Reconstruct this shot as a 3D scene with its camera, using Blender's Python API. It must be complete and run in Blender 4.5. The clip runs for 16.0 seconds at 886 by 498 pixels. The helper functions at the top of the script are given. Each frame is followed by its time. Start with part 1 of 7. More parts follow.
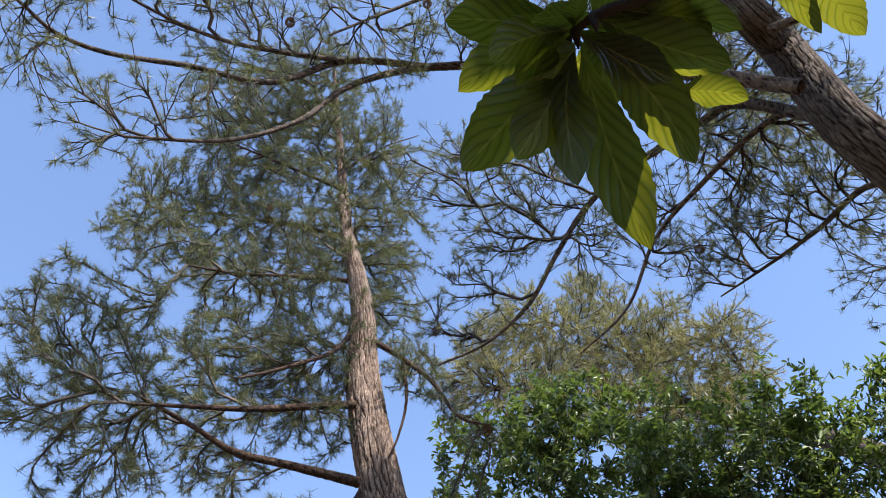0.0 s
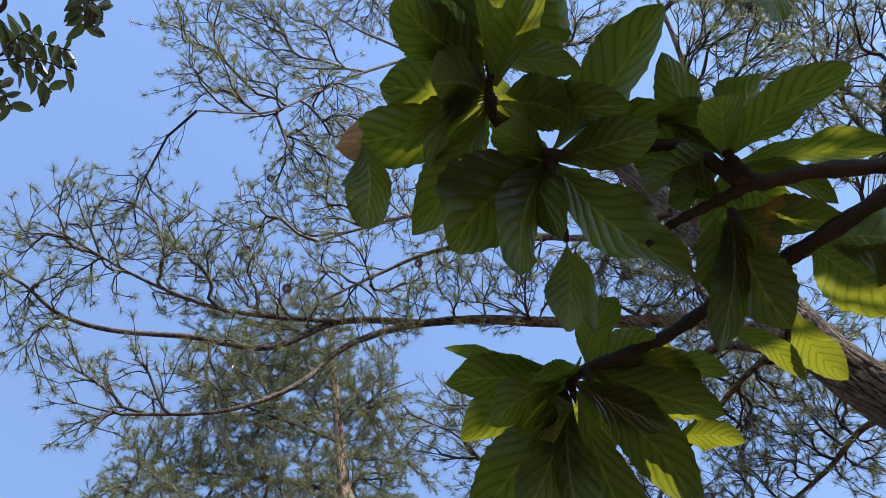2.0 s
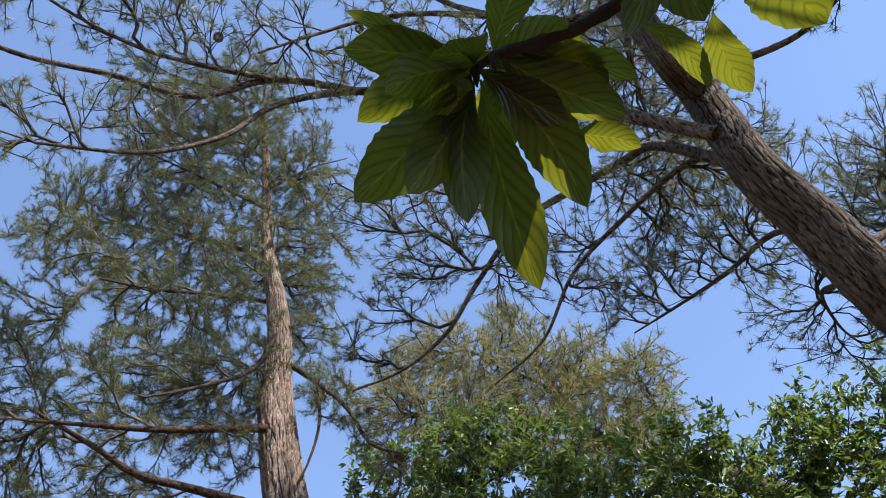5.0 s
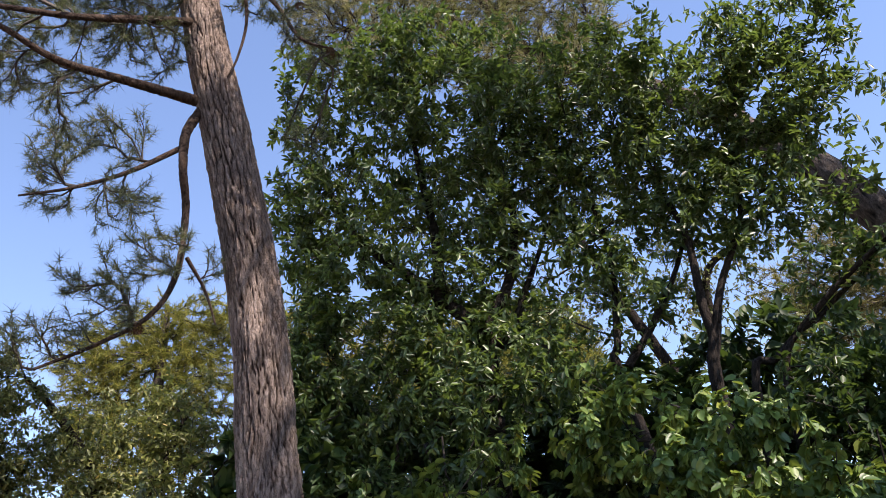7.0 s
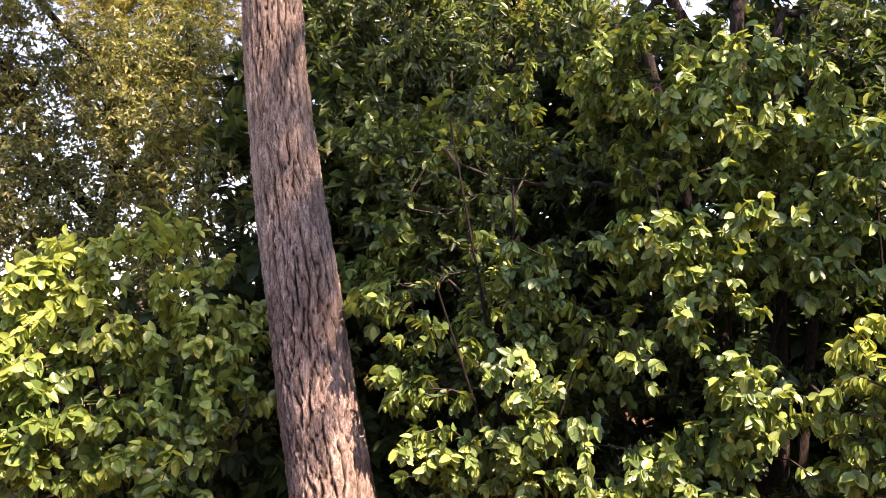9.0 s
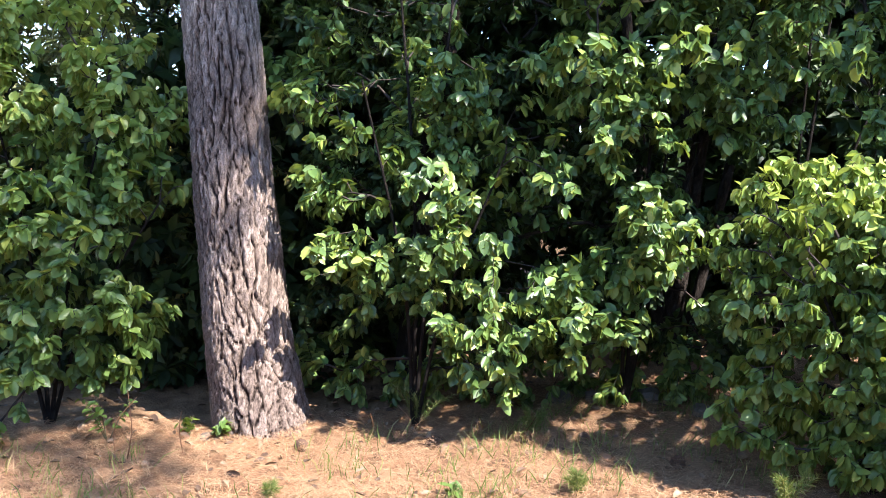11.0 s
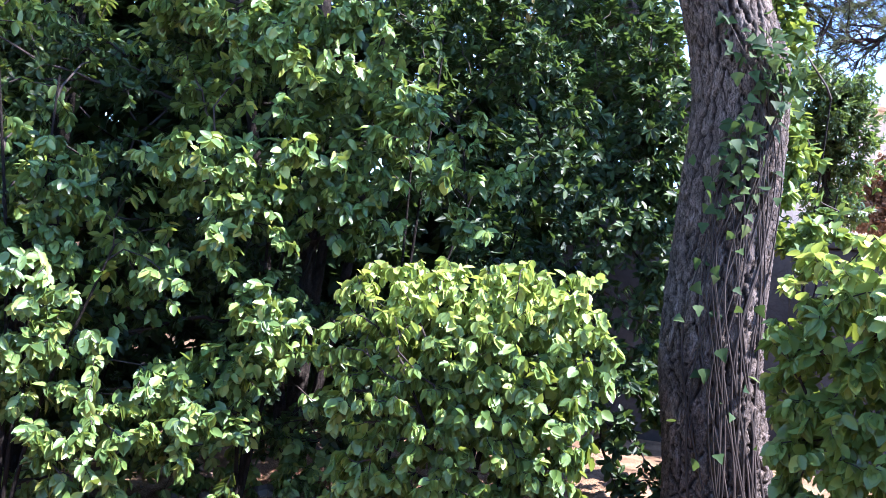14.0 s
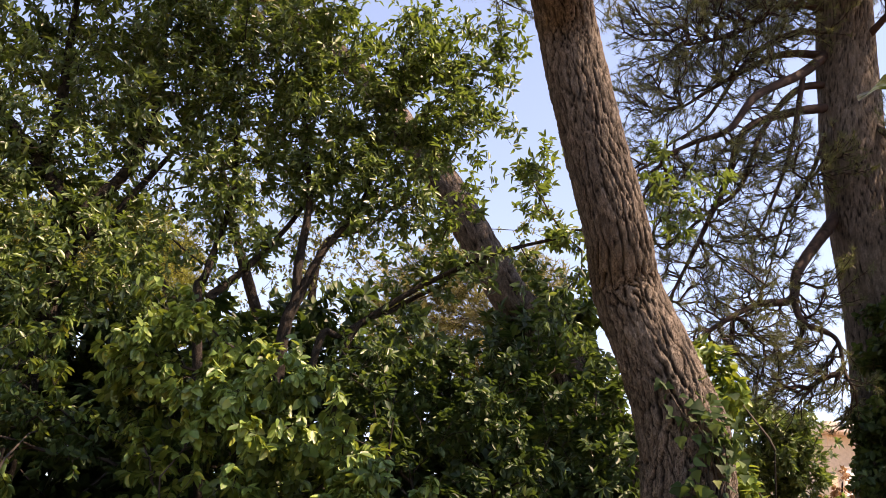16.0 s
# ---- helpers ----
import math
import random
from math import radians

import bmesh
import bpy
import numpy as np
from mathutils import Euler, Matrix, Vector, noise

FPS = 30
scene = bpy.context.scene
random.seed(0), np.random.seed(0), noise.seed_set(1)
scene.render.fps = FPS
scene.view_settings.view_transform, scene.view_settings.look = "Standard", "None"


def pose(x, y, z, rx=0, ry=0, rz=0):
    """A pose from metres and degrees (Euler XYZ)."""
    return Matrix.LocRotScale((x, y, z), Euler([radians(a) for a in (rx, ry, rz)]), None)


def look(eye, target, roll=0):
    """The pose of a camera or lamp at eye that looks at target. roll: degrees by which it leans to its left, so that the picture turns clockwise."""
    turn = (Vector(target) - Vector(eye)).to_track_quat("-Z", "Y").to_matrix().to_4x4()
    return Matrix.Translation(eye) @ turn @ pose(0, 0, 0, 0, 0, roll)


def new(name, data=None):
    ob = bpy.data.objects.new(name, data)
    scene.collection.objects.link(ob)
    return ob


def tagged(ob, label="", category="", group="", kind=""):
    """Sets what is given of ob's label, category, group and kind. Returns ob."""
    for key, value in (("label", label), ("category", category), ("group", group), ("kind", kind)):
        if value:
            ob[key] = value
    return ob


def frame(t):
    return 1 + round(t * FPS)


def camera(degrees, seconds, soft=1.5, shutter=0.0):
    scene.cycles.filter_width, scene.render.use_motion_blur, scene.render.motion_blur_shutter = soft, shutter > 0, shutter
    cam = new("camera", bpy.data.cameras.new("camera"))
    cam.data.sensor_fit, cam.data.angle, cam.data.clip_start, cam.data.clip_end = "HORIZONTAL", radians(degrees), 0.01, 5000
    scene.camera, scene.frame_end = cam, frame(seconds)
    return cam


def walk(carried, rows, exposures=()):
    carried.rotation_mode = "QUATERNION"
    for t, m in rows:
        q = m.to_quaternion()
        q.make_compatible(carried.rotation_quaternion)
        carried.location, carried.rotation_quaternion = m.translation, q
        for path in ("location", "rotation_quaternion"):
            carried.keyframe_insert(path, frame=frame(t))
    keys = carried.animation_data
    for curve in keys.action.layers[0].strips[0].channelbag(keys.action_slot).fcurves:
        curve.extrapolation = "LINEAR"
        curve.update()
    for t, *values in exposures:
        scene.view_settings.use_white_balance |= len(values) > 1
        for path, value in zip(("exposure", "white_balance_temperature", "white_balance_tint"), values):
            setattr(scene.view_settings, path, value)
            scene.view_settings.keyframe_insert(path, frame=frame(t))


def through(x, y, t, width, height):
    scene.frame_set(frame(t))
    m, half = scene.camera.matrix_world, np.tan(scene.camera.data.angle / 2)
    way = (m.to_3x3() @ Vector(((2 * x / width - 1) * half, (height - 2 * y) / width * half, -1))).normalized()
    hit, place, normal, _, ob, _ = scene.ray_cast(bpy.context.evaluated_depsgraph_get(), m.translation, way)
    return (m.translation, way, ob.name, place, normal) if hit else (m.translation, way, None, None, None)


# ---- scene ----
cam = camera(54.7, 16.0, soft=0.7)
METRES, EYE, TILT, LEAN, TURN = 1.6, 2.0, 50.0, 0.5, 0.0
ROWS = [
    (0.0, 0.0, 0.0, 0.0, 0.0, 0.0, -0.0),
    (0.5, -0.0218, -0.0129, 0.0346, 2.76, 4.73, 2.54),
    (1.0, -0.0208, -0.0175, 0.0545, 2.51, 8.27, 3.15),
    (1.5, -0.0155, -0.0234, 0.0801, 0.95, 12.39, 2.81),
    (2.0, -0.004, -0.0315, 0.0937, 0.01, 15.36, 2.7),
    (2.5, -0.0029, -0.0341, 0.0989, 0.06, 16.25, 2.91),
    (3.0, 0.0013, -0.0335, 0.0976, 0.34, 15.81, 3.1),
    (3.5, 0.0075, -0.0262, 0.0785, 0.14, 13.22, 2.88),
    (6.0, 0.0472, 0.0096, -0.0588, -7.9, -8.04, -5.45),
    (6.5, 0.0553, 0.0062, -0.1048, -8.55, -14.31, -5.19),
    (7.0, 0.0427, 0.0091, -0.1577, -8.98, -22.01, -4.3),
    (7.5, 0.0379, -0.0112, -0.2039, -8.24, -27.72, -4.21),
    (8.0, 0.0403, -0.0231, -0.2271, -7.2, -31.45, -4.48),
    (8.5, 0.0387, -0.0488, -0.2632, -6.88, -37.11, -5.51),
    (9.0, 0.0452, -0.0646, -0.3086, -6.47, -43.66, -7.07),
    (9.5, 0.0521, -0.0854, -0.3229, -5.89, -48.18, -9.9),
    (10.0, 0.0711, -0.1089, -0.3488, -5.06, -52.93, -12.39),
    (12.5, 0.1116, -0.1243, -0.3361, -8.87, -55.24, -17.75),
    (13.0, 0.1688, -0.1242, -0.2867, -15.32, -49.53, -24.6),
    (13.5, 0.1985, -0.115, -0.2723, -18.22, -46.39, -28.47),
    (14.0, 0.2012, -0.1124, -0.2582, -20.03, -43.82, -31.9),
    (14.5, 0.2007, -0.0926, -0.222, -26.42, -35.28, -38.57),
    (15.0, 0.1828, -0.0708, -0.1689, -27.57, -25.51, -37.6),
    (15.5, 0.1694, -0.067, -0.1611, -25.57, -22.51, -35.15),
    (16.0, 0.1581, -0.0587, -0.1478, -23.63, -20.43, -32.79),
]
walk(cam, [(t, pose(0, 0, EYE, TILT, LEAN, TURN) @ pose(METRES * x, METRES * y, METRES * z, 90 + pitch, roll, yaw)) for t, x, y, z, yaw, pitch, roll in ROWS],
     exposures=[(0.0, 1.3, 6900, 15), (1.0, 1.75, 7000, 17), (1.5, 1.75, 7000, 16), (2.0, 1.33, 6900, 13), (3.0, 1.3, 6900, 14), (3.5, 1.55, 6900, 14), (6.0, 1.0, 6900, 15), (7.0, 1.1, 7000, 22), (8.0, 1.65, 8000, 37), (9.0, 2.3, 8900, 40), (9.5, 2.5, 8500, 38), (10.0, 2.5, 7200, 25),
                (12.5, 1.9, 6000, 14), (13.0, 2.05, 5700, 15), (13.5, 2.5, 5450, 20), (14.0, 2.7, 5600, 26), (14.5, 2.55, 6500, 29), (15.5, 1.62, 10000, 30), (16.0, 1.58, 9800, 29)])

# ---- daylight ----
SUN_AZIMUTH, SUN_HEIGHT = 145.0, 55.5      # clockwise from +y, and above the horizon
world = bpy.data.worlds.new("sky")
scene.world = world
world.use_nodes = True
wn = world.node_tree.nodes
wn.clear()
w_sky = wn.new("ShaderNodeTexSky")
w_sky.sky_type, w_sky.sun_disc = "NISHITA", False
w_sky.sun_elevation, w_sky.sun_rotation = radians(SUN_HEIGHT), radians(SUN_AZIMUTH)
w_sky.air_density, w_sky.dust_density, w_sky.ozone_density = 1.0, 0.05, 4.0
w_bg, w_out = wn.new("ShaderNodeBackground"), wn.new("ShaderNodeOutputWorld")
w_bg.inputs["Strength"].default_value = 0.15
world.node_tree.links.new(w_sky.outputs[0], w_bg.inputs[0])
world.node_tree.links.new(w_bg.outputs[0], w_out.inputs[0])
sun = new("sun", bpy.data.lights.new("sun", "SUN"))
sun.data.energy, sun.data.angle, sun.data.color = 4.6, radians(0.53), (1.0, 0.95, 0.86)
SUN_WAY = Vector((math.sin(radians(SUN_AZIMUTH)) * math.cos(radians(SUN_HEIGHT)), math.cos(radians(SUN_AZIMUTH)) * math.cos(radians(SUN_HEIGHT)), math.sin(radians(SUN_HEIGHT))))
sun.matrix_world = look(SUN_WAY * 60, (0, 0, 0))


# ---- materials ----
class Nodes:
    """A small hand for building a material's tree."""

    def __init__(self, name):
        self.mat = bpy.data.materials.new(name)
        self.mat.use_nodes = True
        self.tree = self.mat.node_tree
        self.tree.nodes.clear()
        self.out = self.node("ShaderNodeOutputMaterial")

    def node(self, kind, **values):
        n = self.tree.nodes.new(kind)
        for key, value in values.items():
            n.inputs[key.replace("_", " ")].default_value = value
        return n

    def link(self, a, b):
        self.tree.links.new(a, b)

    def noise(self, scale, detail=4.0, stretch=(1, 1, 1), generated=False):
        co = self.node("ShaderNodeTexCoord")
        m = self.node("ShaderNodeMapping")
        m.inputs["Scale"].default_value = stretch
        n = self.node("ShaderNodeTexNoise", Scale=scale, Detail=detail)
        self.link(co.outputs["Generated" if generated else "Object"], m.inputs[0])
        self.link(m.outputs[0], n.inputs["Vector"])
        return n.outputs["Fac"]

    def ramp(self, fac, *stops):
        r = self.node("ShaderNodeValToRGB")
        while len(r.color_ramp.elements) < len(stops):
            r.color_ramp.elements.new(0.5)
        for e, (at, col) in zip(r.color_ramp.elements, stops):
            e.position, e.color = at, (*col, 1)
        self.link(fac, r.inputs[0])
        return r.outputs[0]

    def mix(self, fac, a, b, blend="MIX"):
        m = self.node("ShaderNodeMix")
        m.data_type, m.blend_type = "RGBA", blend
        for socket, value in ((m.inputs[0], fac), (m.inputs[6], a), (m.inputs[7], b)):
            if isinstance(value, bpy.types.NodeSocket):
                self.link(value, socket)
            else:
                socket.default_value = value if not isinstance(value, tuple) else (*value, 1)
        return m.outputs[2]

    def maths(self, what, a, b=0.0):
        m = self.node("ShaderNodeMath")
        m.operation = what
        for socket, value in zip(m.inputs, (a, b)):
            if isinstance(value, bpy.types.NodeSocket):
                self.link(value, socket)
            else:
                socket.default_value = value
        return m.outputs[0]

    def bump(self, height, strength, distance):
        b = self.node("ShaderNodeBump", Strength=strength, Distance=distance)
        self.link(height, b.inputs["Height"])
        return b.outputs[0]

    def chance(self):
        """A random value for each piece: each object, and each island of a joined mesh."""
        a = self.node("ShaderNodeObjectInfo").outputs["Random"]
        b = self.node("ShaderNodeNewGeometry").outputs["Random Per Island"]
        return self.maths("FRACT", self.maths("ADD", a, b))

    def surface(self, colour, rough, normal=None, through=0.0, through_colour=None, gloss=0.5):
        p = self.node("ShaderNodeBsdfPrincipled")
        for socket, value in ((p.inputs["Base Color"], colour), (p.inputs["Roughness"], rough)):
            if isinstance(value, bpy.types.NodeSocket):
                self.link(value, socket)
            else:
                socket.default_value = value if not isinstance(value, tuple) else (*value, 1)
        p.inputs["Specular IOR Level"].default_value = gloss
        if normal:
            self.link(normal, p.inputs["Normal"])
        last = p.outputs[0]
        if through:
            t = self.node("ShaderNodeBsdfTranslucent")
            self.link(through_colour, t.inputs[0])
            m = self.node("ShaderNodeMixShader", Fac=through)
            self.link(last, m.inputs[1])
            self.link(t.outputs[0], m.inputs[2])
            last = m.outputs[0]
        self.link(last, self.out.inputs[0])
        return self.mat


def leaf_material(name, dark, mid, pale, rough=0.4, through=0.35, glow=(0.30, 0.42, 0.05), gloss=0.5):
    """A leaf: a tone for each leaf, mottled, with light shining through it."""
    n = Nodes(name)
    tone = n.ramp(n.chance(), (0.0, dark), (0.55, mid), (0.93, pale), (1.0, (pale[0] * 1.5, pale[1] * 1.15, pale[2])))
    mottle = n.noise(38.0, 3.0)
    tone = n.mix(0.35, tone, n.ramp(mottle, (0.3, (0.45, 0.5, 0.4)), (0.7, (1.0, 1.0, 1.0))), "MULTIPLY")
    lit = n.mix(0.6, tone, glow)
    return n.surface(tone, rough, n.bump(mottle, 0.25, 0.004), through, lit, gloss)


def bark_material(name, deep, mid, pale, scale=1.0):
    n = Nodes(name)
    plate = n.node("ShaderNodeAttribute")
    plate.attribute_name = "plate"
    base = n.ramp(plate.outputs["Fac"], (0.0, deep), (0.35, mid), (1.0, pale))
    stain = n.noise(2.6 * scale, 5.0)
    grain = n.noise(55 * scale, 6.0, (1, 1, 0.35))
    tone = n.mix(0.55, base, n.ramp(stain, (0.32, (0.55, 0.5, 0.48)), (0.68, (1.15, 1.08, 1.0))), "MULTIPLY")
    tone = n.mix(0.5, tone, n.ramp(grain, (0.3, (0.4, 0.37, 0.35)), (0.65, (1.15, 1.12, 1.1))), "MULTIPLY")
    flakes = n.noise(24 * scale, 5.0, (1, 1, 0.3))
    tone = n.mix(0.35, tone, n.ramp(flakes, (0.38, (0.5, 0.45, 0.42)), (0.6, (1.1, 1.1, 1.1))), "MULTIPLY")
    # thin flakes with sharp broken edges on every plate
    co, m = n.node("ShaderNodeTexCoord"), n.node("ShaderNodeMapping")
    m.inputs["Scale"].default_value = (30 * scale, 30 * scale, 15 * scale)
    n.link(co.outputs["Object"], m.inputs[0])
    bend = n.node("ShaderNodeMix")
    bend.data_type = "VECTOR"
    bend.inputs[0].default_value = 0.35
    warp = n.node("ShaderNodeTexNoise", Scale=9 * scale, Detail=4.0)
    wide = n.node("ShaderNodeVectorMath")
    wide.operation = "SCALE"
    wide.inputs[3].default_value = 6.0
    n.link(co.outputs["Object"], warp.inputs["Vector"])
    n.link(warp.outputs["Color"], wide.inputs[0])
    n.link(m.outputs[0], bend.inputs[4])
    n.link(wide.outputs[0], bend.inputs[5])
    edge, shard = n.node("ShaderNodeTexVoronoi"), n.node("ShaderNodeTexVoronoi")
    edge.feature = "DISTANCE_TO_EDGE"
    n.link(bend.outputs[1], edge.inputs["Vector"])
    n.link(bend.outputs[1], shard.inputs["Vector"])
    rift = n.ramp(edge.outputs["Distance"], (0.0, (0.0, 0.0, 0.0)), (0.09, (1.0, 1.0, 1.0)))
    tone = n.mix(0.7, tone, n.ramp(edge.outputs["Distance"], (0.0, (0.22, 0.2, 0.19)), (0.08, (1.05, 1.05, 1.05))), "MULTIPLY")
    tone = n.mix(0.45, tone, n.ramp(shard.outputs["Color"], (0.1, (0.5, 0.5, 0.5)), (0.9, (1.25, 1.22, 1.2))), "MULTIPLY")
    relief = n.maths("ADD", n.maths("ADD", n.maths("MULTIPLY", grain, 0.5), flakes), n.maths("MULTIPLY", rift, 0.6))
    return n.surface(tone, 0.9, n.bump(relief, 1.0, 0.02), gloss=0.15)


def plain_material(name, dark, pale, scale, rough=0.85, relief=0.4, deep=0.004, stretch=(1, 1, 1), gloss=0.3):
    n = Nodes(name)
    big, fine = n.noise(scale, 4.0, stretch), n.noise(scale * 14, 5.0, stretch)
    tone = n.ramp(big, (0.3, dark), (0.7, pale))
    tone = n.mix(0.4, tone, n.ramp(fine, (0.3, (0.6, 0.6, 0.6)), (0.7, (1.1, 1.1, 1.1))), "MULTIPLY")
    return n.surface(tone, rough, n.bump(fine, relief, deep), gloss=gloss)


def straw_material(name, stops, rough=0.8, through=0.0, glow=(0.3, 0.35, 0.06)):
    """Thin litter, blades and needles: one tone each, out of a range."""
    n = Nodes(name)
    tone = n.ramp(n.chance(), *stops)
    return n.surface(tone, rough, None, through, n.mix(0.5, tone, glow), 0.3)


M_BARK_PINE = bark_material("pine_bark", (0.024, 0.016, 0.013), (0.18, 0.142, 0.122), (0.50, 0.42, 0.375))
M_BARK_OLD = bark_material("old_pine_bark", (0.016, 0.013, 0.012), (0.074, 0.064, 0.056), (0.23, 0.2, 0.176))
M_BARK_LIMB = bark_material("pine_limb_bark", (0.028, 0.020, 0.016), (0.075, 0.054, 0.044), (0.15, 0.11, 0.09), 1.6)
M_BARK_GREY = bark_material("grey_bark", (0.012, 0.010, 0.009), (0.030, 0.025, 0.022), (0.07, 0.06, 0.052), 2.0)
M_TWIG = plain_material("twig_bark", (0.016, 0.012, 0.010), (0.055, 0.042, 0.034), 9.0)
M_TWIG_GREY = plain_material("grey_twig_bark", (0.03, 0.026, 0.023), (0.11, 0.092, 0.08), 9.0)
M_TWIG_RED = plain_material("red_twig_bark", (0.014, 0.008, 0.006), (0.044, 0.023, 0.018), 9.0)
M_TWIG_GREEN = plain_material("green_shoot_bark", (0.06, 0.06, 0.03), (0.16, 0.14, 0.08), 12.0)
M_NEEDLE = straw_material("pine_needles", ((0.0, (0.03, 0.042, 0.028)), (0.5, (0.06, 0.078, 0.05)), (0.85, (0.13, 0.148, 0.085)), (1.0, (0.25, 0.23, 0.125))), 0.42, 0.25)
M_NEEDLE_DARK = straw_material("dark_pine_needles", ((0.0, (0.03, 0.04, 0.024)), (0.6, (0.062, 0.076, 0.042)), (1.0, (0.16, 0.155, 0.08))), 0.5, 0.25)
M_NEEDLE_DRY = straw_material("brownish_needles", ((0.0, (0.10, 0.10, 0.045)), (0.5, (0.22, 0.20, 0.085)), (1.0, (0.38, 0.31, 0.14))), 0.6, 0.3)
M_NEEDLE_OLIVE = straw_material("olive_brown_needles", ((0.0, (0.10, 0.105, 0.05)), (0.5, (0.23, 0.22, 0.11)), (1.0, (0.42, 0.37, 0.20))), 0.6, 0.3)
M_NEEDLE_FAR = straw_material("yellow_green_needles", ((0.0, (0.10, 0.11, 0.025)), (0.5, (0.20, 0.20, 0.04)), (1.0, (0.33, 0.29, 0.06))), 0.6, 0.35)
M_VIBURNUM = leaf_material("viburnum_leaf", (0.046, 0.092, 0.026), (0.108, 0.19, 0.050), (0.25, 0.345, 0.09), 0.42, 0.3, (0.35, 0.43, 0.05), 0.5)
M_VIBURNUM_YOUNG = leaf_material("young_viburnum_leaf", (0.052, 0.102, 0.024), (0.108, 0.185, 0.045), (0.20, 0.29, 0.075), 0.40, 0.32, (0.40, 0.48, 0.05), 0.4)
# paler leaf for shrub tops: young growth with the sun's brightness in its colour
M_SUNLIT_TOP = leaf_material("sunlit_top_leaf", (0.16, 0.235, 0.05), (0.27, 0.36, 0.085), (0.39, 0.47, 0.14), 0.32, 0.35, (0.46, 0.56, 0.08))
M_OAK = leaf_material("oak_leaf", (0.025, 0.046, 0.019), (0.052, 0.090, 0.033), (0.135, 0.20, 0.062), 0.38, 0.28, (0.28, 0.42, 0.06), 0.4)
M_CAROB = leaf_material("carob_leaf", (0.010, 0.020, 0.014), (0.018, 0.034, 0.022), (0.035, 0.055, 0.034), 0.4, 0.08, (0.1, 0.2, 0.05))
M_OLIVE = leaf_material("olive_green_leaf", (0.06, 0.076, 0.026), (0.13, 0.148, 0.048), (0.27, 0.275, 0.095), 0.42, 0.3, (0.32, 0.38, 0.08), 0.4)
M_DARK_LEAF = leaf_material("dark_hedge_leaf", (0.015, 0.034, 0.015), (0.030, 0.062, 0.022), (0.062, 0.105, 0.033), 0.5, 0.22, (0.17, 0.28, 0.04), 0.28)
M_IVY = leaf_material("ivy_leaf", (0.016, 0.036, 0.014), (0.034, 0.068, 0.024), (0.08, 0.12, 0.042), 0.6, 0.2, (0.2, 0.33, 0.06), 0.12)
M_RUSSET = leaf_material("russet_leaf", (0.12, 0.06, 0.03), (0.26, 0.13, 0.06), (0.40, 0.24, 0.12), 0.6, 0.3, (0.5, 0.26, 0.1))
M_LITTER = straw_material("fallen_needles", ((0.0, (0.11, 0.055, 0.03)), (0.4, (0.29, 0.145, 0.075)), (0.75, (0.43, 0.25, 0.14)), (1.0, (0.54, 0.39, 0.23))))
M_DRY_LEAF = leaf_material("fallen_leaf", (0.06, 0.036, 0.024), (0.15, 0.09, 0.055), (0.30, 0.21, 0.14), 0.7, 0.1, (0.3, 0.2, 0.1))
M_GRASS = straw_material("grass", ((0.0, (0.05, 0.09, 0.02)), (0.6, (0.13, 0.19, 0.045)), (1.0, (0.34, 0.30, 0.13))), 0.6, 0.3)
M_CONE = plain_material("pine_cone", (0.05, 0.03, 0.02), (0.17, 0.10, 0.065), 30.0)
M_STONE = plain_material("stone", (0.08, 0.068, 0.056), (0.19, 0.16, 0.135), 8.0)


def ground_material():
    n = Nodes("needle_strewn_soil")
    big, mid, fine = n.noise(0.7, 5.0), n.noise(6.0, 6.0), n.noise(70.0, 6.0)
    tone = n.ramp(mid, (0.3, (0.10, 0.06, 0.038)), (0.5, (0.25, 0.15, 0.09)), (0.72, (0.38, 0.25, 0.155)))
    tone = n.mix(n.maths("MULTIPLY", big, 0.5), tone, (0.105, 0.085, 0.045))
    tone = n.mix(0.55, tone, n.ramp(fine, (0.3, (0.5, 0.46, 0.42)), (0.7, (1.15, 1.1, 1.05))), "MULTIPLY")
    return n.surface(tone, 0.95, n.bump(fine, 0.9, 0.02), gloss=0.15)


M_SOIL = ground_material()

# ---- small tools for meshes ----
rng = np.random.default_rng(7)


def unit(v):
    return v / np.maximum(np.linalg.norm(v, axis=-1, keepdims=True), 1e-9)


def mesh_of(name, verts, faces, material, smooth=True, sizes=None, plate=None):
    """A mesh out of arrays. faces: rows of one length, or a flat array with sizes."""
    verts, me = np.asarray(verts, dtype=np.float32), bpy.data.meshes.new(name)
    if sizes is None:
        faces = np.asarray(faces, dtype=np.int32)
        sizes, faces = np.full(len(faces), faces.shape[1], dtype=np.int32), faces.ravel()
    me.vertices.add(len(verts))
    me.vertices.foreach_set("co", verts.ravel())
    me.loops.add(len(faces))
    me.loops.foreach_set("vertex_index", np.asarray(faces, dtype=np.int32))
    me.polygons.add(len(sizes))
    me.polygons.foreach_set("loop_start", np.concatenate(([0], np.cumsum(sizes)[:-1])).astype(np.int32))
    me.polygons.foreach_set("use_smooth", np.full(len(sizes), smooth, dtype=bool))
    if plate is not None:
        me.attributes.new("plate", "FLOAT", "POINT").data.foreach_set("value", np.asarray(plate, dtype=np.float32))
    me.materials.append(material)
    me.update(calc_edges=True)
    return me


def thing(name, at, label, category, group="", kind=""):
    ob = new(name)
    ob.empty_display_size = 0.2
    ob.location = at
    return tagged(ob, label, category, group, kind)


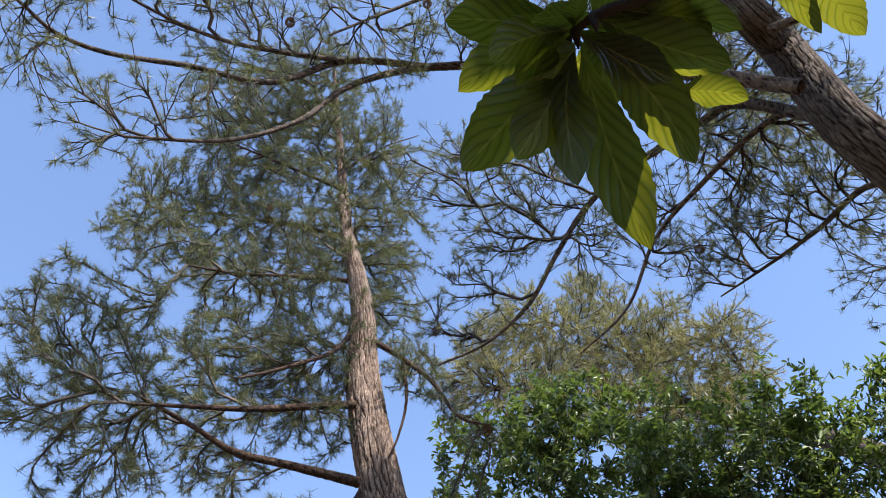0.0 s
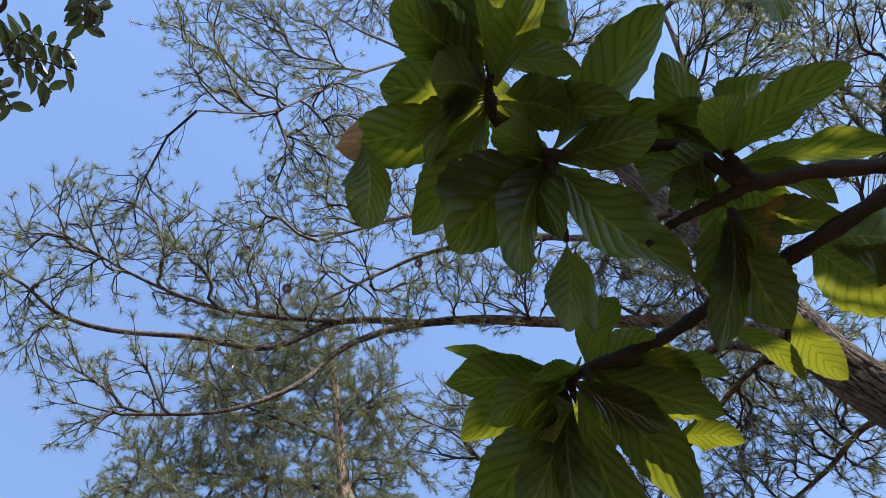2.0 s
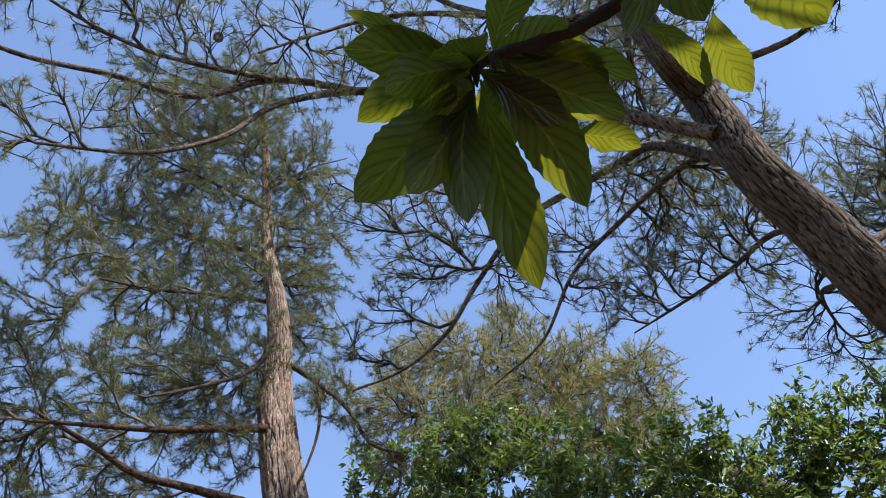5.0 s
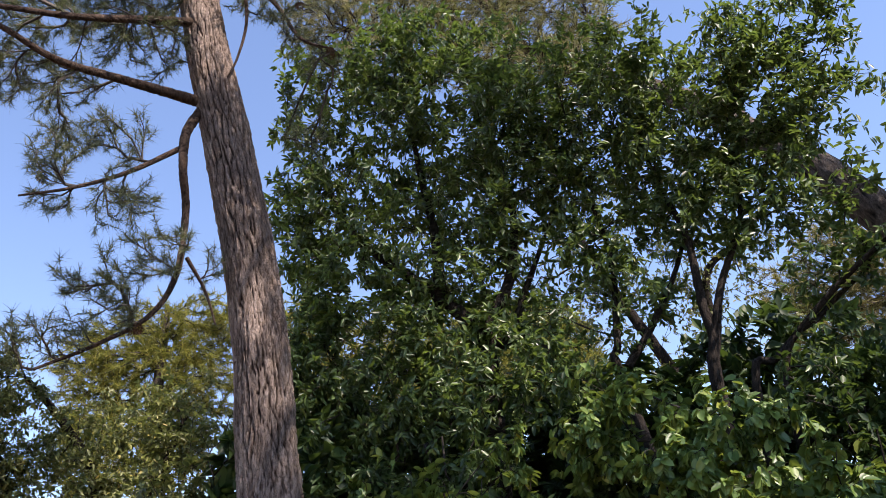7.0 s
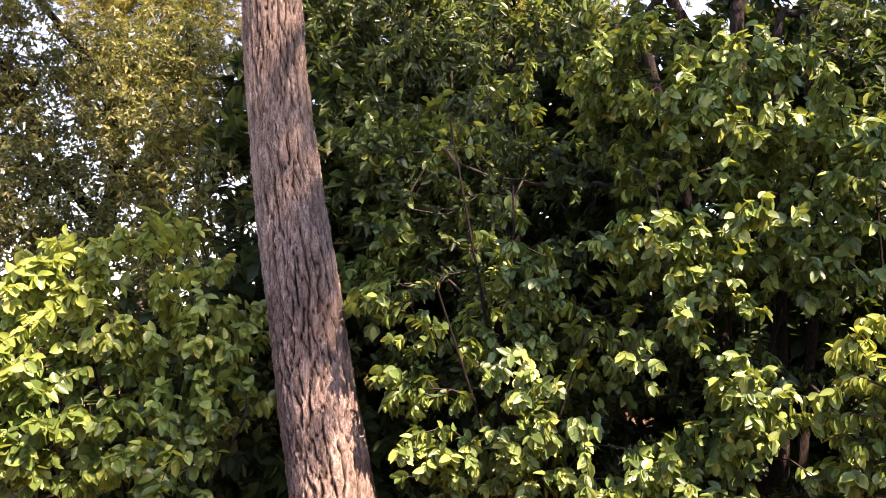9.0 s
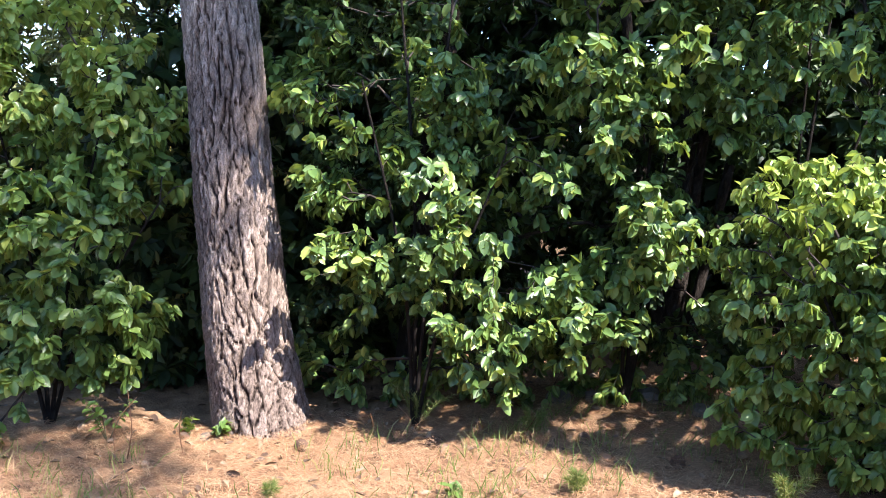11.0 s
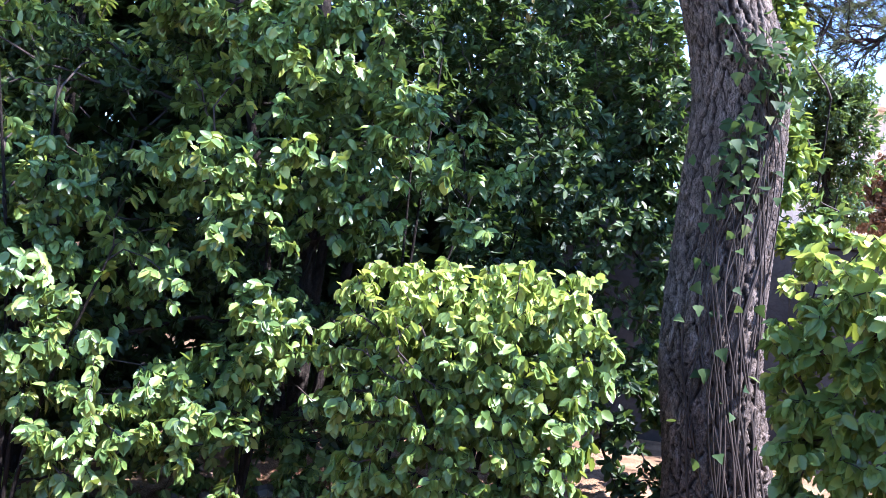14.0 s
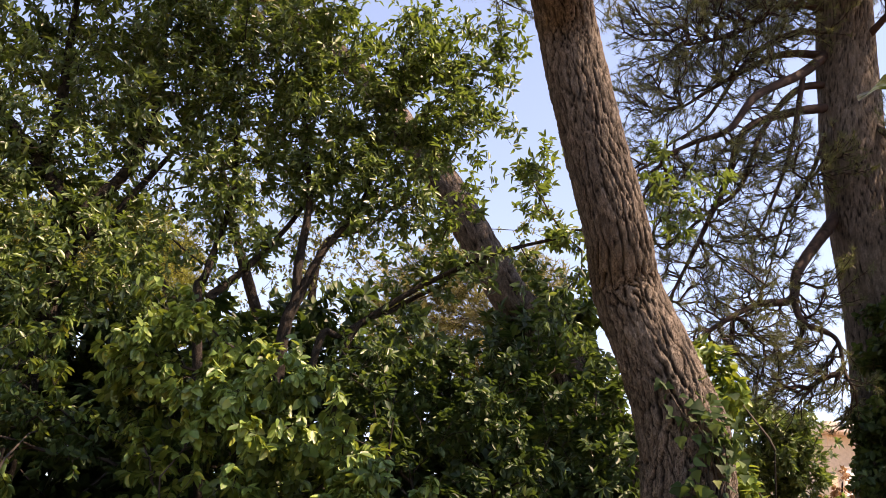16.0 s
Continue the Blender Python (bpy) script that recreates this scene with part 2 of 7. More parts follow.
def place(name, me, parent=None, m=None, label="", kind=""):
    """Links a mesh that is given in world coordinates as a part of its thing."""
    ob = new(name, me)
    if parent is not None:
        ob.parent = parent
        base = Matrix.Translation(parent.location) if parent.parent is None else Matrix.Translation(parent.location) @ Matrix.Translation(parent.parent.location)
        ob.matrix_parent_inverse = base.inverted()
    if m is not None:
        ob.matrix_basis = m
    return tagged(ob, label, "", "", kind)


def spline(points, count):
    """A smooth line through a few points (Catmull-Rom), evenly stepped in its parameter."""
    p = np.asarray(points, dtype=float)
    p = np.vstack((2 * p[0] - p[1], p, 2 * p[-1] - p[-2]))
    u = np.linspace(0, len(p) - 3 - 1e-6, count)
    i, f = u.astype(int), (u % 1)[:, None]
    a, b, c, d = p[i], p[i + 1], p[i + 2], p[i + 3]
    return 0.5 * (2 * b + (c - a) * f + (2 * a - 5 * b + 4 * c - d) * f ** 2 + (3 * b - a - 3 * c + d) * f ** 3)


def sideways(line):
    """Two directions across a line at each of its points."""
    way = unit(np.gradient(line, axis=0))
    ref = np.where(np.abs(way[:, 2:3]) > 0.9, (0.0, 1.0, 0.0), (0.0, 0.0, 1.0))
    if 0 < np.count_nonzero(np.abs(way[:, 2]) > 0.9) < len(way):
        ref = np.broadcast_to((0.31, 0.95, 0.02), way.shape)
    a = unit(np.cross(way, ref))
    return a, np.cross(way, a)


def carried_along(line):
    """Two directions across a line, carried along it without twisting."""
    way = unit(np.gradient(line, axis=0))
    a = np.empty_like(way)
    k = np.cross(way[0], (0.31, 0.95, 0.02))
    for i, w in enumerate(way):
        k = k - w * np.dot(k, w)
        k = k / np.linalg.norm(k)
        a[i] = k
    return a, np.cross(way, a)


def tubes(paths, sides):
    """Joined round twigs. paths: (points, radii)."""
    vs, fs, at = [], [], 0
    turn = np.arange(sides) / sides * 2 * np.pi
    co, si = np.cos(turn)[None, :, None], np.sin(turn)[None, :, None]
    ring = np.stack((np.arange(sides), (np.arange(sides) + 1) % sides), 1)
    quad = np.stack((ring[:, 0], ring[:, 1], ring[:, 1] + sides, ring[:, 0] + sides), 1)
    for line, rad in paths:
        a, b = sideways(line)
        vs.append((line[:, None] + (a[:, None] * co + b[:, None] * si) * rad[:, None, None]).reshape(-1, 3))
        n = len(line)
        fs.append((quad[None] + np.arange(n - 1)[:, None, None] * sides).reshape(-1, 4) + at)
        at += n * sides
    return np.vstack(vs), np.vstack(fs)


def cells(u, v, wide, period, seed):
    """Plates of bark on a trunk's unrolled skin: distance to the plate's edge, and a random value for each plate."""
    r = np.random.default_rng(seed)
    nu = period
    nv = int(v.max()) + 3
    ju, jv, val = r.random((nu, nv)), r.random((nu, nv)), r.random((nu, nv))
    iu, iv = np.floor(u).astype(int), np.floor(v).astype(int)
    f1, f2, best = np.full(u.shape, 9.0), np.full(u.shape, 9.0), np.zeros(u.shape)
    for du in (-1, 0, 1):
        for dv in (-1, 0, 1):
            cu, cv = iu + du, iv + dv
            k, l = cu % nu, np.clip(cv, 0, nv - 1)
            d = np.hypot(u - cu - 0.1 - 0.8 * ju[k, l], (v - cv - jv[k, l]))
            near = d < f1
            f2 = np.where(near, f1, np.minimum(f2, d))
            best, f1 = np.where(near, val[k, l], best), np.where(near, d, f1)
    return f2 - f1, best


def soft_noise(u, v, period, seed):
    """Smooth noise on the unrolled skin, from -1 to 1, joining up round the trunk."""
    r = np.random.default_rng(seed)
    g = r.random((period, int(v.max()) + 3)) * 2 - 1
    iu, iv = np.floor(u).astype(int), np.floor(v).astype(int)
    fu, fv = u - iu, v - iv
    fu, fv = fu * fu * (3 - 2 * fu), fv * fv * (3 - 2 * fv)
    a, b = iu % period, (iu + 1) % period
    return (g[a, iv] * (1 - fu) + g[b, iv] * fu) * (1 - fv) + (g[a, iv + 1] * (1 - fu) + g[b, iv + 1] * fu) * fv


def bark_tube(points, radii, around, along, plate, depth, seed, flare=0.0, lower=1.0):
    """A trunk or limb with fissured, plated bark. plate: width and height of a plate in metres."""
    fine = spline(points, 1200)
    gone = np.concatenate(([0], np.cumsum(np.linalg.norm(np.diff(fine, axis=0), axis=1))))
    u = np.interp(gone[-1] * np.linspace(0, 1, along) ** lower, gone, np.linspace(0, 1, 1200))
    line = np.stack([np.interp(u, np.linspace(0, 1, 1200), fine[:, k]) for k in range(3)], 1)
    rad = np.interp(u, np.linspace(0, 1, len(radii)), radii)
    run = np.concatenate(([0], np.cumsum(np.linalg.norm(np.diff(line, axis=0), axis=1))))
    a, b = carried_along(line)
    th = np.arange(around) / around * 2 * np.pi
    r0 = max(float(np.mean(radii)), 0.03)
    period = max(5, round(2 * np.pi * r0 / plate[0]))
    ph = np.random.default_rng(seed).random(12) * 6.28
    V, TH = np.meshgrid(run, th, indexing="ij")
    q = V / plate[1]
    U = TH / (2 * np.pi) * period
    w1, w2 = soft_noise(U, q * 1.3, period, seed + 3), soft_noise(U * 2, q * 3.1, period * 2, seed + 4)
    w3 = soft_noise(U * 0.5 if period % 2 == 0 else U, q * 0.8, period // 2 if period % 2 == 0 else period, seed + 5)
    edge, tone = cells(U + 0.16 * w1 + 0.16 * w2, q + 0.5 * w3 + 0.1 * w2 + 2.0, 1, period, seed)
    edge2, tone2 = cells(U * 2 + 0.5 * w2 + 0.5 * w1, q * 3.4 + 1.2 * w3 + 3.0, 1, period * 2, seed + 1)
    edge3, tone3 = cells(U * 4 + 0.6 * w2, q * 8.0 + w2 + 3.0, 1, period * 4, seed + 2)
    rough = np.random.default_rng(seed + 9).normal(size=U.shape)

    def gap(e):
        """How far, in metres, a place is from the edge of its plate."""
        across, down = np.gradient(e, axis=1) / (2 * np.pi * r0 / around), np.gradient(e, axis=0) / np.gradient(run)[:, None]
        return e / np.maximum(np.hypot(across, down), 1e-3)

    def ledge(d, start, stop):
        k = np.clip((d - start) / (stop - start), 0, 1)
        return k * k * (3 - 2 * k)

    wide = plate[0] * (0.19 + 0.07 * w3)
    plateau, crack, chip = ledge(gap(edge), wide * 0.3, wide * 0.85), ledge(gap(edge2), 0.001, 0.006), ledge(gap(edge3), 0.0, 0.004)
    h = plateau * (0.74 + 0.24 * tone + 0.24 * (tone2 - 0.5) + 0.16 * (crack - 1)) + 0.22 * tone3 * chip + 0.07 * rough
    lump = 0.030 * np.sin(3 * TH + ph[3] + V * 1.3) + 0.02 * np.sin(2 * TH + ph[4] - V * 2.2) + 0.012 * np.sin(V * 7 + ph[5] + TH)
    R = rad[:, None] * (1 + lump) + depth * (h - 0.8) * np.clip(rad[:, None] / r0, 0.25, 1.3)
    if flare:
        R += flare * np.exp(-run / 0.16)[:, None] * (0.7 + 0.7 * np.maximum(0, np.sin(2.5 * TH + ph[6])) + 0.3 * np.sin(7 * TH + ph[7]))
    verts = line[:, None] + (a[:, None] * np.cos(th)[None, :, None] + b[:, None] * np.sin(th)[None, :, None]) * R[..., None]
    i = np.arange(around)
    quad = np.stack((i, (i + 1) % around, (i + 1) % around + around, i + around), 1)
    faces = (quad[None] + np.arange(along - 1)[:, None, None] * around).reshape(-1, 4)
    # fissures and cracks get a darker tone: dark bark, with their shadow painted in
    shade = plateau * (0.6 + 0.4 * crack) * (0.42 + 0.24 * tone + 0.22 * tone2 + 0.22 * tone3 * (0.4 + 0.6 * chip))
    return verts.reshape(-1, 3), faces, shade.ravel()


def in_blobs(blobs, per_m2, shell=0.0, least=6, flat=1.0, swell=1.0, clump=0):
    """Random places in a set of balls; shell: how far they keep to the outside."""
    got = []
    for x, y, z, r in blobs:
        r *= swell
        n = max(least, int(per_m2 * r * r * 3.14))
        p = unit(rng.normal(size=(n, 3))) * (shell + (1 - shell) * rng.random((n, 1))) ** (1 / 3 if not shell else 0.6)
        if clump:
            k = rng.integers(0, min(clump, n), n)
            p = p[k] * 0.85 + rng.normal(size=(n, 3)) * 0.24
        got.append(p * (r, r, r * flat) + (x, y, z))
    return np.vstack(got)


def grow(lines, targets, step=0.22, wander=0.06, sag=0.0, thick=(0.002, 0.016), sweep=0.3, ahead_pull=0.45, longest=9.0):
    """Twigs that grow out of the wood, and of one another, to each target, the near ones first; they are as thick as what they carry."""
    nodes, ways = np.vstack(lines), unit(np.vstack([np.gradient(line, axis=0) for line in lines]))
    room = len(nodes) + len(targets) * 9
    pool, course, owner, index, far = np.zeros((room, 3)), np.zeros((room, 3)), np.full(room, -1), np.zeros(room, dtype=int), np.zeros(room)
    pool[:len(nodes)], course[:len(nodes)] = nodes, ways
    used, made, parents = len(nodes), [], []
    first = np.array([np.min(np.sum((nodes - t) ** 2, 1)) for t in targets])
    for t in targets[np.argsort(first)]:
        reach = t - pool[:used]
        gap = np.sqrt(np.sum(reach ** 2, 1)) + 1e-6
        ahead = np.sum(reach * course[:used], 1) / gap
        k = int(np.argmin(gap * (1.15 - ahead_pull * ahead) + 0.25 * far[:used]))
        start, dist = pool[k], float(gap[k]) + 1e-6
        if dist > longest:
            continue
        n = int(min(9, max(3, dist / step + 2)))
        u = np.linspace(0, 1, n)[:, None]
        bend = start + course[k] * dist * sweep + (t - start) * 0.25
        line = (1 - u) ** 2 * start + 2 * u * (1 - u) * bend + u * u * t + np.cumsum(rng.normal(size=(n, 3)), 0) * wander * dist * 0.35 * u * (1 - u) * 4
        line[:, 2] += sag * dist * (u * (1 - u))[:, 0]
        pool[used:used + n - 1], course[used:used + n - 1] = line[1:], unit(np.gradient(line, axis=0))[1:]
        far[used:used + n - 1] = far[k] + dist * u[1:, 0]
        owner[used:used + n - 1], index[used:used + n - 1] = len(made), np.arange(1, n)
        parents.append((owner[k], index[k]))
        made.append(line)
        used += n - 1
    load = [np.ones(len(line)) for line in made]
    for i in range(len(made) - 1, -1, -1):
        p, at = parents[i]
        if p >= 0:
            load[p][:at + 1] += load[i][0]
    return [(line, np.minimum(thick[0] * k ** 0.42 * np.linspace(1.15, 0.8, len(k)), thick[1])) for line, k in zip(made, load)]


def tips(paths, per=1, back=0.5):
    """Places along the outer part of each twig, with the twig's direction there."""
    at, way = [], []
    for line, _ in paths:
        for k in range(per):
            u = 1 - back * (k / max(1, per - 0.5)) - (rng.random() * 0.08 if k else 0)
            f = u * (len(line) - 1)
            i = min(int(f), len(line) - 2)
            at.append(line[i] + (line[i + 1] - line[i]) * (f - i))
            way.append(line[i + 1] - line[i])
    return np.array(at), unit(np.array(way))


def offshoots(paths, every, long, r0, r1, spread=0.8, lift=0.25, taper=0.45, first=0.12, points=3):
    """Side twigs that fork off each twig at an acute angle, to either side in turn, shorter towards its end and bending to the light."""
    made, u = [], np.linspace(0, 1, points)[None, :, None]
    for line, _ in paths:
        run = np.concatenate(([0], np.cumsum(np.linalg.norm(np.diff(line, axis=0), axis=1))))
        n = int(run[-1] / every + rng.random())
        if n < 1:
            continue
        f = first + (1 - first) * (np.arange(n) + rng.random(n)) / n
        course = unit(np.gradient(line, axis=0))
        at, way = (np.stack([np.interp(f * run[-1], run, a[:, k]) for k in range(3)], 1) for a in (line, course))
        turn = np.where(np.arange(n) % 2, 1.0, -1.0)[:, None]
        side = unit(np.cross(way, rng.normal(size=3)) + 1e-6) * turn + rng.normal(size=(n, 3)) * 0.35
        size = (long * (0.5 + 0.7 * rng.random(n)) * (1 - taper * f))[:, None, None]
        out = unit(way + side * spread)[:, None]
        end = unit(way + side * spread * 0.3 + np.array((0, 0, lift)))[:, None]
        lines = at[:, None] + size * (out * u * (1 - 0.5 * u) + end * 0.5 * u * u) + rng.normal(size=(n, points, 3)) * 0.03 * size * u
        made += [(p, np.linspace(r0, r1, points)) for p in lines]
    return made


def needles(at, way, count, length, width, spread=1.35, droop=0.0):
    """Tufts of thin needles round each twig tip."""
    n = len(at)
    side = rng.normal(size=(n, count, 3))
    d = unit(way[:, None] * (0.1 + 0.9 * rng.random((n, count, 1))) + unit(side) * spread * (0.35 + 0.65 * rng.random((n, count, 1))))
    d[..., 2] -= droop
    d = unit(d)
    base = at[:, None] - way[:, None] * (rng.random((n, count, 1)) * length * 0.45)
    long = length * (0.65 + 0.5 * rng.random((n, count, 1)))
    w = unit(np.cross(d, rng.normal(size=(n, count, 3)))) * width * 0.5
    v = np.stack((base - w, base + w, base + d * long), 2).reshape(-1, 3)
    return v, np.arange(len(v)).reshape(-1, 3)


# leaf outlines: points along the blade, half-width and lift; the blade is folded along its rib
def leaf_form(steps, fold=0.25, curl=0.18, wave=0.0):
    """A blade of length 1 along y, width 1, folded along its rib; returns vertices and faces."""
    v, f = [], []
    for i, (y, w) in enumerate(steps):
        z = -curl * y * y
        lift = fold * w * 0.5 + wave * math.sin(i * 2.3)
        v += [(-w * 0.5, y, z + lift), (0, y, z), (w * 0.5, y, z + lift - 2 * wave * math.sin(i * 2.3))]
    for i in range(len(steps) - 1):
        a = 3 * i
        f += [(a, a + 1, a + 4, a + 3), (a + 1, a + 2, a + 5, a + 4)]
    return np.array(v), np.array(f)


def round_leaf(curl=0.22, fold=0.2):
    """A rounded blade of length 1 and width 1 in two halves, folded along its rib and curled down at the tip."""
    rim = ((0.35, 0.13), (0.5, 0.41), (0.35, 0.76))
    pts = [(0.0, 0.0)] + [(-x, y) for x, y in rim] + [(0.0, 1.0)] + [(x, y) for x, y in rim[::-1]]
    return np.array([(x, y, fold * abs(x) - curl * y * y) for x, y in pts]), np.array([(0, 4, 3, 2, 1), (0, 7, 6, 5, 4)])


OVAL = round_leaf()
HEX = (np.array([(0, 0, 0), (-0.42, 0.3, 0.08), (-0.44, 0.68, 0.04), (0, 1, -0.12), (0.44, 0.68, 0.04), (0.42, 0.3, 0.08)], dtype=float), np.array([(0, 3, 2, 1), (0, 5, 4, 3)]))
TINY = (np.array([(0, 0, 0), (-0.5, 0.5, 0.10), (0, 1, -0.12), (0.5, 0.5, 0.10)], dtype=float), np.array([(0, 2, 1), (0, 3, 2)]))
LANCE = (np.array([(0, 0, 0), (-0.42, 0.28, 0.06), (-0.40, 0.62, 0.03), (0, 1, -0.14), (0.40, 0.62, 0.03), (0.42, 0.28, 0.06)], dtype=float), np.array([(0, 3, 2, 1), (0, 5, 4, 3)]))
SMALL = HEX
IVY = leaf_form([(0.0, 0.55), (0.14, 1.15), (0.36, 0.95), (0.5, 0.62), (0.75, 0.4), (1.0, 0.03)], 0.15, 0.2)


def frames_for(way, up):
    y = unit(way)
    x = unit(np.cross(y, up))
    return x, y, np.cross(x, y)


def leaves(form, at, way, up, long, wide):
    """Many leaves joined: at, way, up are arrays; long and wide in metres."""
    tv, tf = form
    x, y, z = frames_for(way, up)
    v = at[:, None] + x[:, None] * (tv[None, :, 0:1] * wide[:, None, None]) + y[:, None] * (tv[None, :, 1:2] * long[:, None, None]) + z[:, None] * (tv[None, :, 2:3] * long[:, None, None])
    f = tf[None] + (np.arange(len(at)) * len(tv))[:, None, None]
    return v.reshape(-1, 3), f.reshape(-1, tf.shape[1])


def rosettes(at, way, count, droop, spread, long, ratio):
    """A whorl of leaves at each tip: place, direction and up of every leaf."""
    n = len(at)
    side = unit(np.cross(np.repeat(way[:, None], count, 1), rng.normal(size=(n, count, 3))))
    d = unit(way[:, None] * (0.25 + 0.5 * rng.random((n, count, 1))) + side * spread)
    d[..., 2] -= droop * (0.4 + 0.9 * rng.random((n, count)))
    d = unit(d)
    p = at[:, None] - way[:, None] * rng.random((n, count, 1)) * long * 0.55
    up = unit(np.array((0, 0, 0.75)) + 0.32 * rng.normal(size=(n, count, 3)) + 0.85 * way[:, None])
    size = long * (0.62 + 0.55 * rng.random((n, count)))
    return p.reshape(-1, 3), d.reshape(-1, 3), up.reshape(-1, 3), size.ravel(), (size * ratio * (0.85 + 0.3 * rng.random((n, count)))).ravel()


def leaf_pieces(owner, name, form, data, material, singles, near, top=None):
    """Leaves on one thing: those nearest to a place become parts of their own, the rest one joined mesh."""
    p, d, up, long, wide = data
    order = np.argsort(np.sum((p - np.array(near)) ** 2, 1))
    # spread over the near side
    front = order[:min(len(order), singles * 3)]
    pick = front[:: 3][:singles]
    rest = np.setdiff1d(np.arange(len(p)), pick)
    if len(pick):
        me = mesh_of(name, form[0], form[1], material)
        # leaves above top[0] take the paler colour that imitates sun on the top
        young = mesh_of(name, form[0], form[1], top[1]) if top else me
        x, y, z = frames_for(d[pick], up[pick])
        for i, k in enumerate(pick):
            m = Matrix(((x[i][0] * wide[k], y[i][0] * long[k], z[i][0] * long[k], p[k][0]), (x[i][1] * wide[k], y[i][1] * long[k], z[i][1] * long[k], p[k][1]),
                        (x[i][2] * wide[k], y[i][2] * long[k], z[i][2] * long[k], p[k][2]), (0, 0, 0, 1)))
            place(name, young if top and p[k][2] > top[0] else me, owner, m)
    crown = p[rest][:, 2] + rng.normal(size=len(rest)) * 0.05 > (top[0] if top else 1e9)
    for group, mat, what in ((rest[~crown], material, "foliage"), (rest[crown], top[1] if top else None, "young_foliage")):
        if len(group):
            v, f = leaves(form, p[group], d[group], up[group], long[group], wide[group])
            place(what, mesh_of(what, v, f, mat), owner, kind="stuff")


# ---- the ground ----
def height(x, y):
    """The lie of the land: rising gently to the right, with a terrace behind the low wall."""
    x, y = np.asarray(x, dtype=float), np.asarray(y, dtype=float)
    rise = 0.62 * (1 / (1 + np.exp(-(x - 2.2) * 1.15)) - 0.095)
    s = (x - 6.5) * 0.898 + (y - 3.5) * 0.44
    step = 1.55 / (1 + np.exp(-np.clip((s - 0.35) * 14, -40, 40)))
    soft = 0.02 * np.sin(2.1 * x + 0.7 * y) * np.sin(1.7 * y - 0.6 * x) + 0.012 * np.sin(5.3 * x + 1.1) * np.sin(4.7 * y)
    far = np.clip((np.hypot(x, y) - 14) / 60, 0, 1) * 1.0
    return rise + step + soft + far


def make_ground():
    a = np.concatenate((-np.geomspace(600, 9, 26), np.linspace(-8.5, 9.5, 110), np.geomspace(10, 600, 26)))
    X, Y = np.meshgrid(a, a + 2.0, indexing="ij")
    Z = height(X, Y) + 0.012 * np.sin(X * 17 + 3 * np.sin(Y * 5)) * np.sin(Y * 19) * (np.hypot(X, Y) < 9)
    n = len(a)
    i = (np.arange(n - 1)[:, None] * n + np.arange(n - 1)[None]).ravel()
    ob = new("ground", mesh_of("ground", np.stack((X, Y, Z), -1).reshape(-1, 3), np.stack((i, i + n, i + n + 1, i + 1), 1), M_SOIL))
    tagged(ob, "reddish-brown soil strewn with dry pine needles", "ground", kind="structure")


make_ground()


def ground_at(x, y, up=0.0):
    return (x, y, float(height(x, y)) + up)


# ---- pines ----
def pine(label, base, trunk, radii, limbs, blobs, density, group="", bark=None, upper=None, plate=(0.05, 0.15), depth=0.02, around=110, along=260,
         needle=None, tuft=(16, 0.11, 0.0045), per=3, cones=(), flare=0.0, seed=1, twig=None, sag=-0.10, shell=0.0, swell=1.1, thick=(0.0035, 0.014), limb_scale=1.0, shade=(), back=0.5, wander=0.13, longest=9.0, lower=1.35, side=(0.1, 0.3, 0.004, 0.002), fine=None):
    tree = thing("pine_tree", base, label, "tree", group)
    v, f, s = bark_tube(trunk, radii, around, along, plate, depth, seed, flare, lower)
    place("trunk", mesh_of("trunk", v, f, bark, plate=s), tree)
    nodes = [spline(trunk, 60)[24:]]
    for k, (line, r0, r1) in enumerate(limbs):
        r0, r1 = r0 * limb_scale, r1 * limb_scale
        n = max(20, 12 * len(line))
        v, f, s = bark_tube(line, [r0 * 0.85, (r0 + r1) * 0.42, r1 * 0.9], 14 if r0 < 0.05 else 22, n * 2, (0.03, 0.07), min(0.008, r0 * 0.2), seed + 20 + k)
        place("limb", mesh_of("limb", v, f, upper or bark, plate=s), tree)
        nodes.append(spline(line, n)[n // 5:])
    targets = in_blobs(blobs, density, shell, swell=swell)
    # extra crown, mostly out of view, added to keep trunk and limbs in shade
    if shade:
        targets = np.vstack((targets, in_blobs(shade, 30)))
    paths = grow(nodes, targets, 0.3, wander, sag, thick, 0.38, longest=longest)
    twigs = offshoots(paths, *side)
    last = offshoots(twigs, *fine, points=2) if fine else []
    v, f = tubes(paths + twigs + last, 3)
    place("fine_wood", mesh_of("fine_wood", v, f, twig or M_TWIG), tree, kind="stuff")
    ends = [tips(paths, 1), tips(twigs, 1 if fine else per, back)] + ([tips(last, per, back)] if fine else [])
    at, way = np.vstack([e[0] for e in ends]), unit(np.vstack([e[1] for e in ends]) + np.array((0, 0, 0.25)))
    v, f = needles(at, way, *tuft)
    place("crown", mesh_of("crown", v, f, needle or M_NEEDLE, smooth=False), tree, kind="stuff")
    wood = np.vstack([line[1:] for line, _ in paths])
    for c in cones:
        k = np.argmin(np.sum((wood - np.array(c)) ** 2, 1))
        cone(wood[k] - (0, 0, 0.012), tree)
    return tree


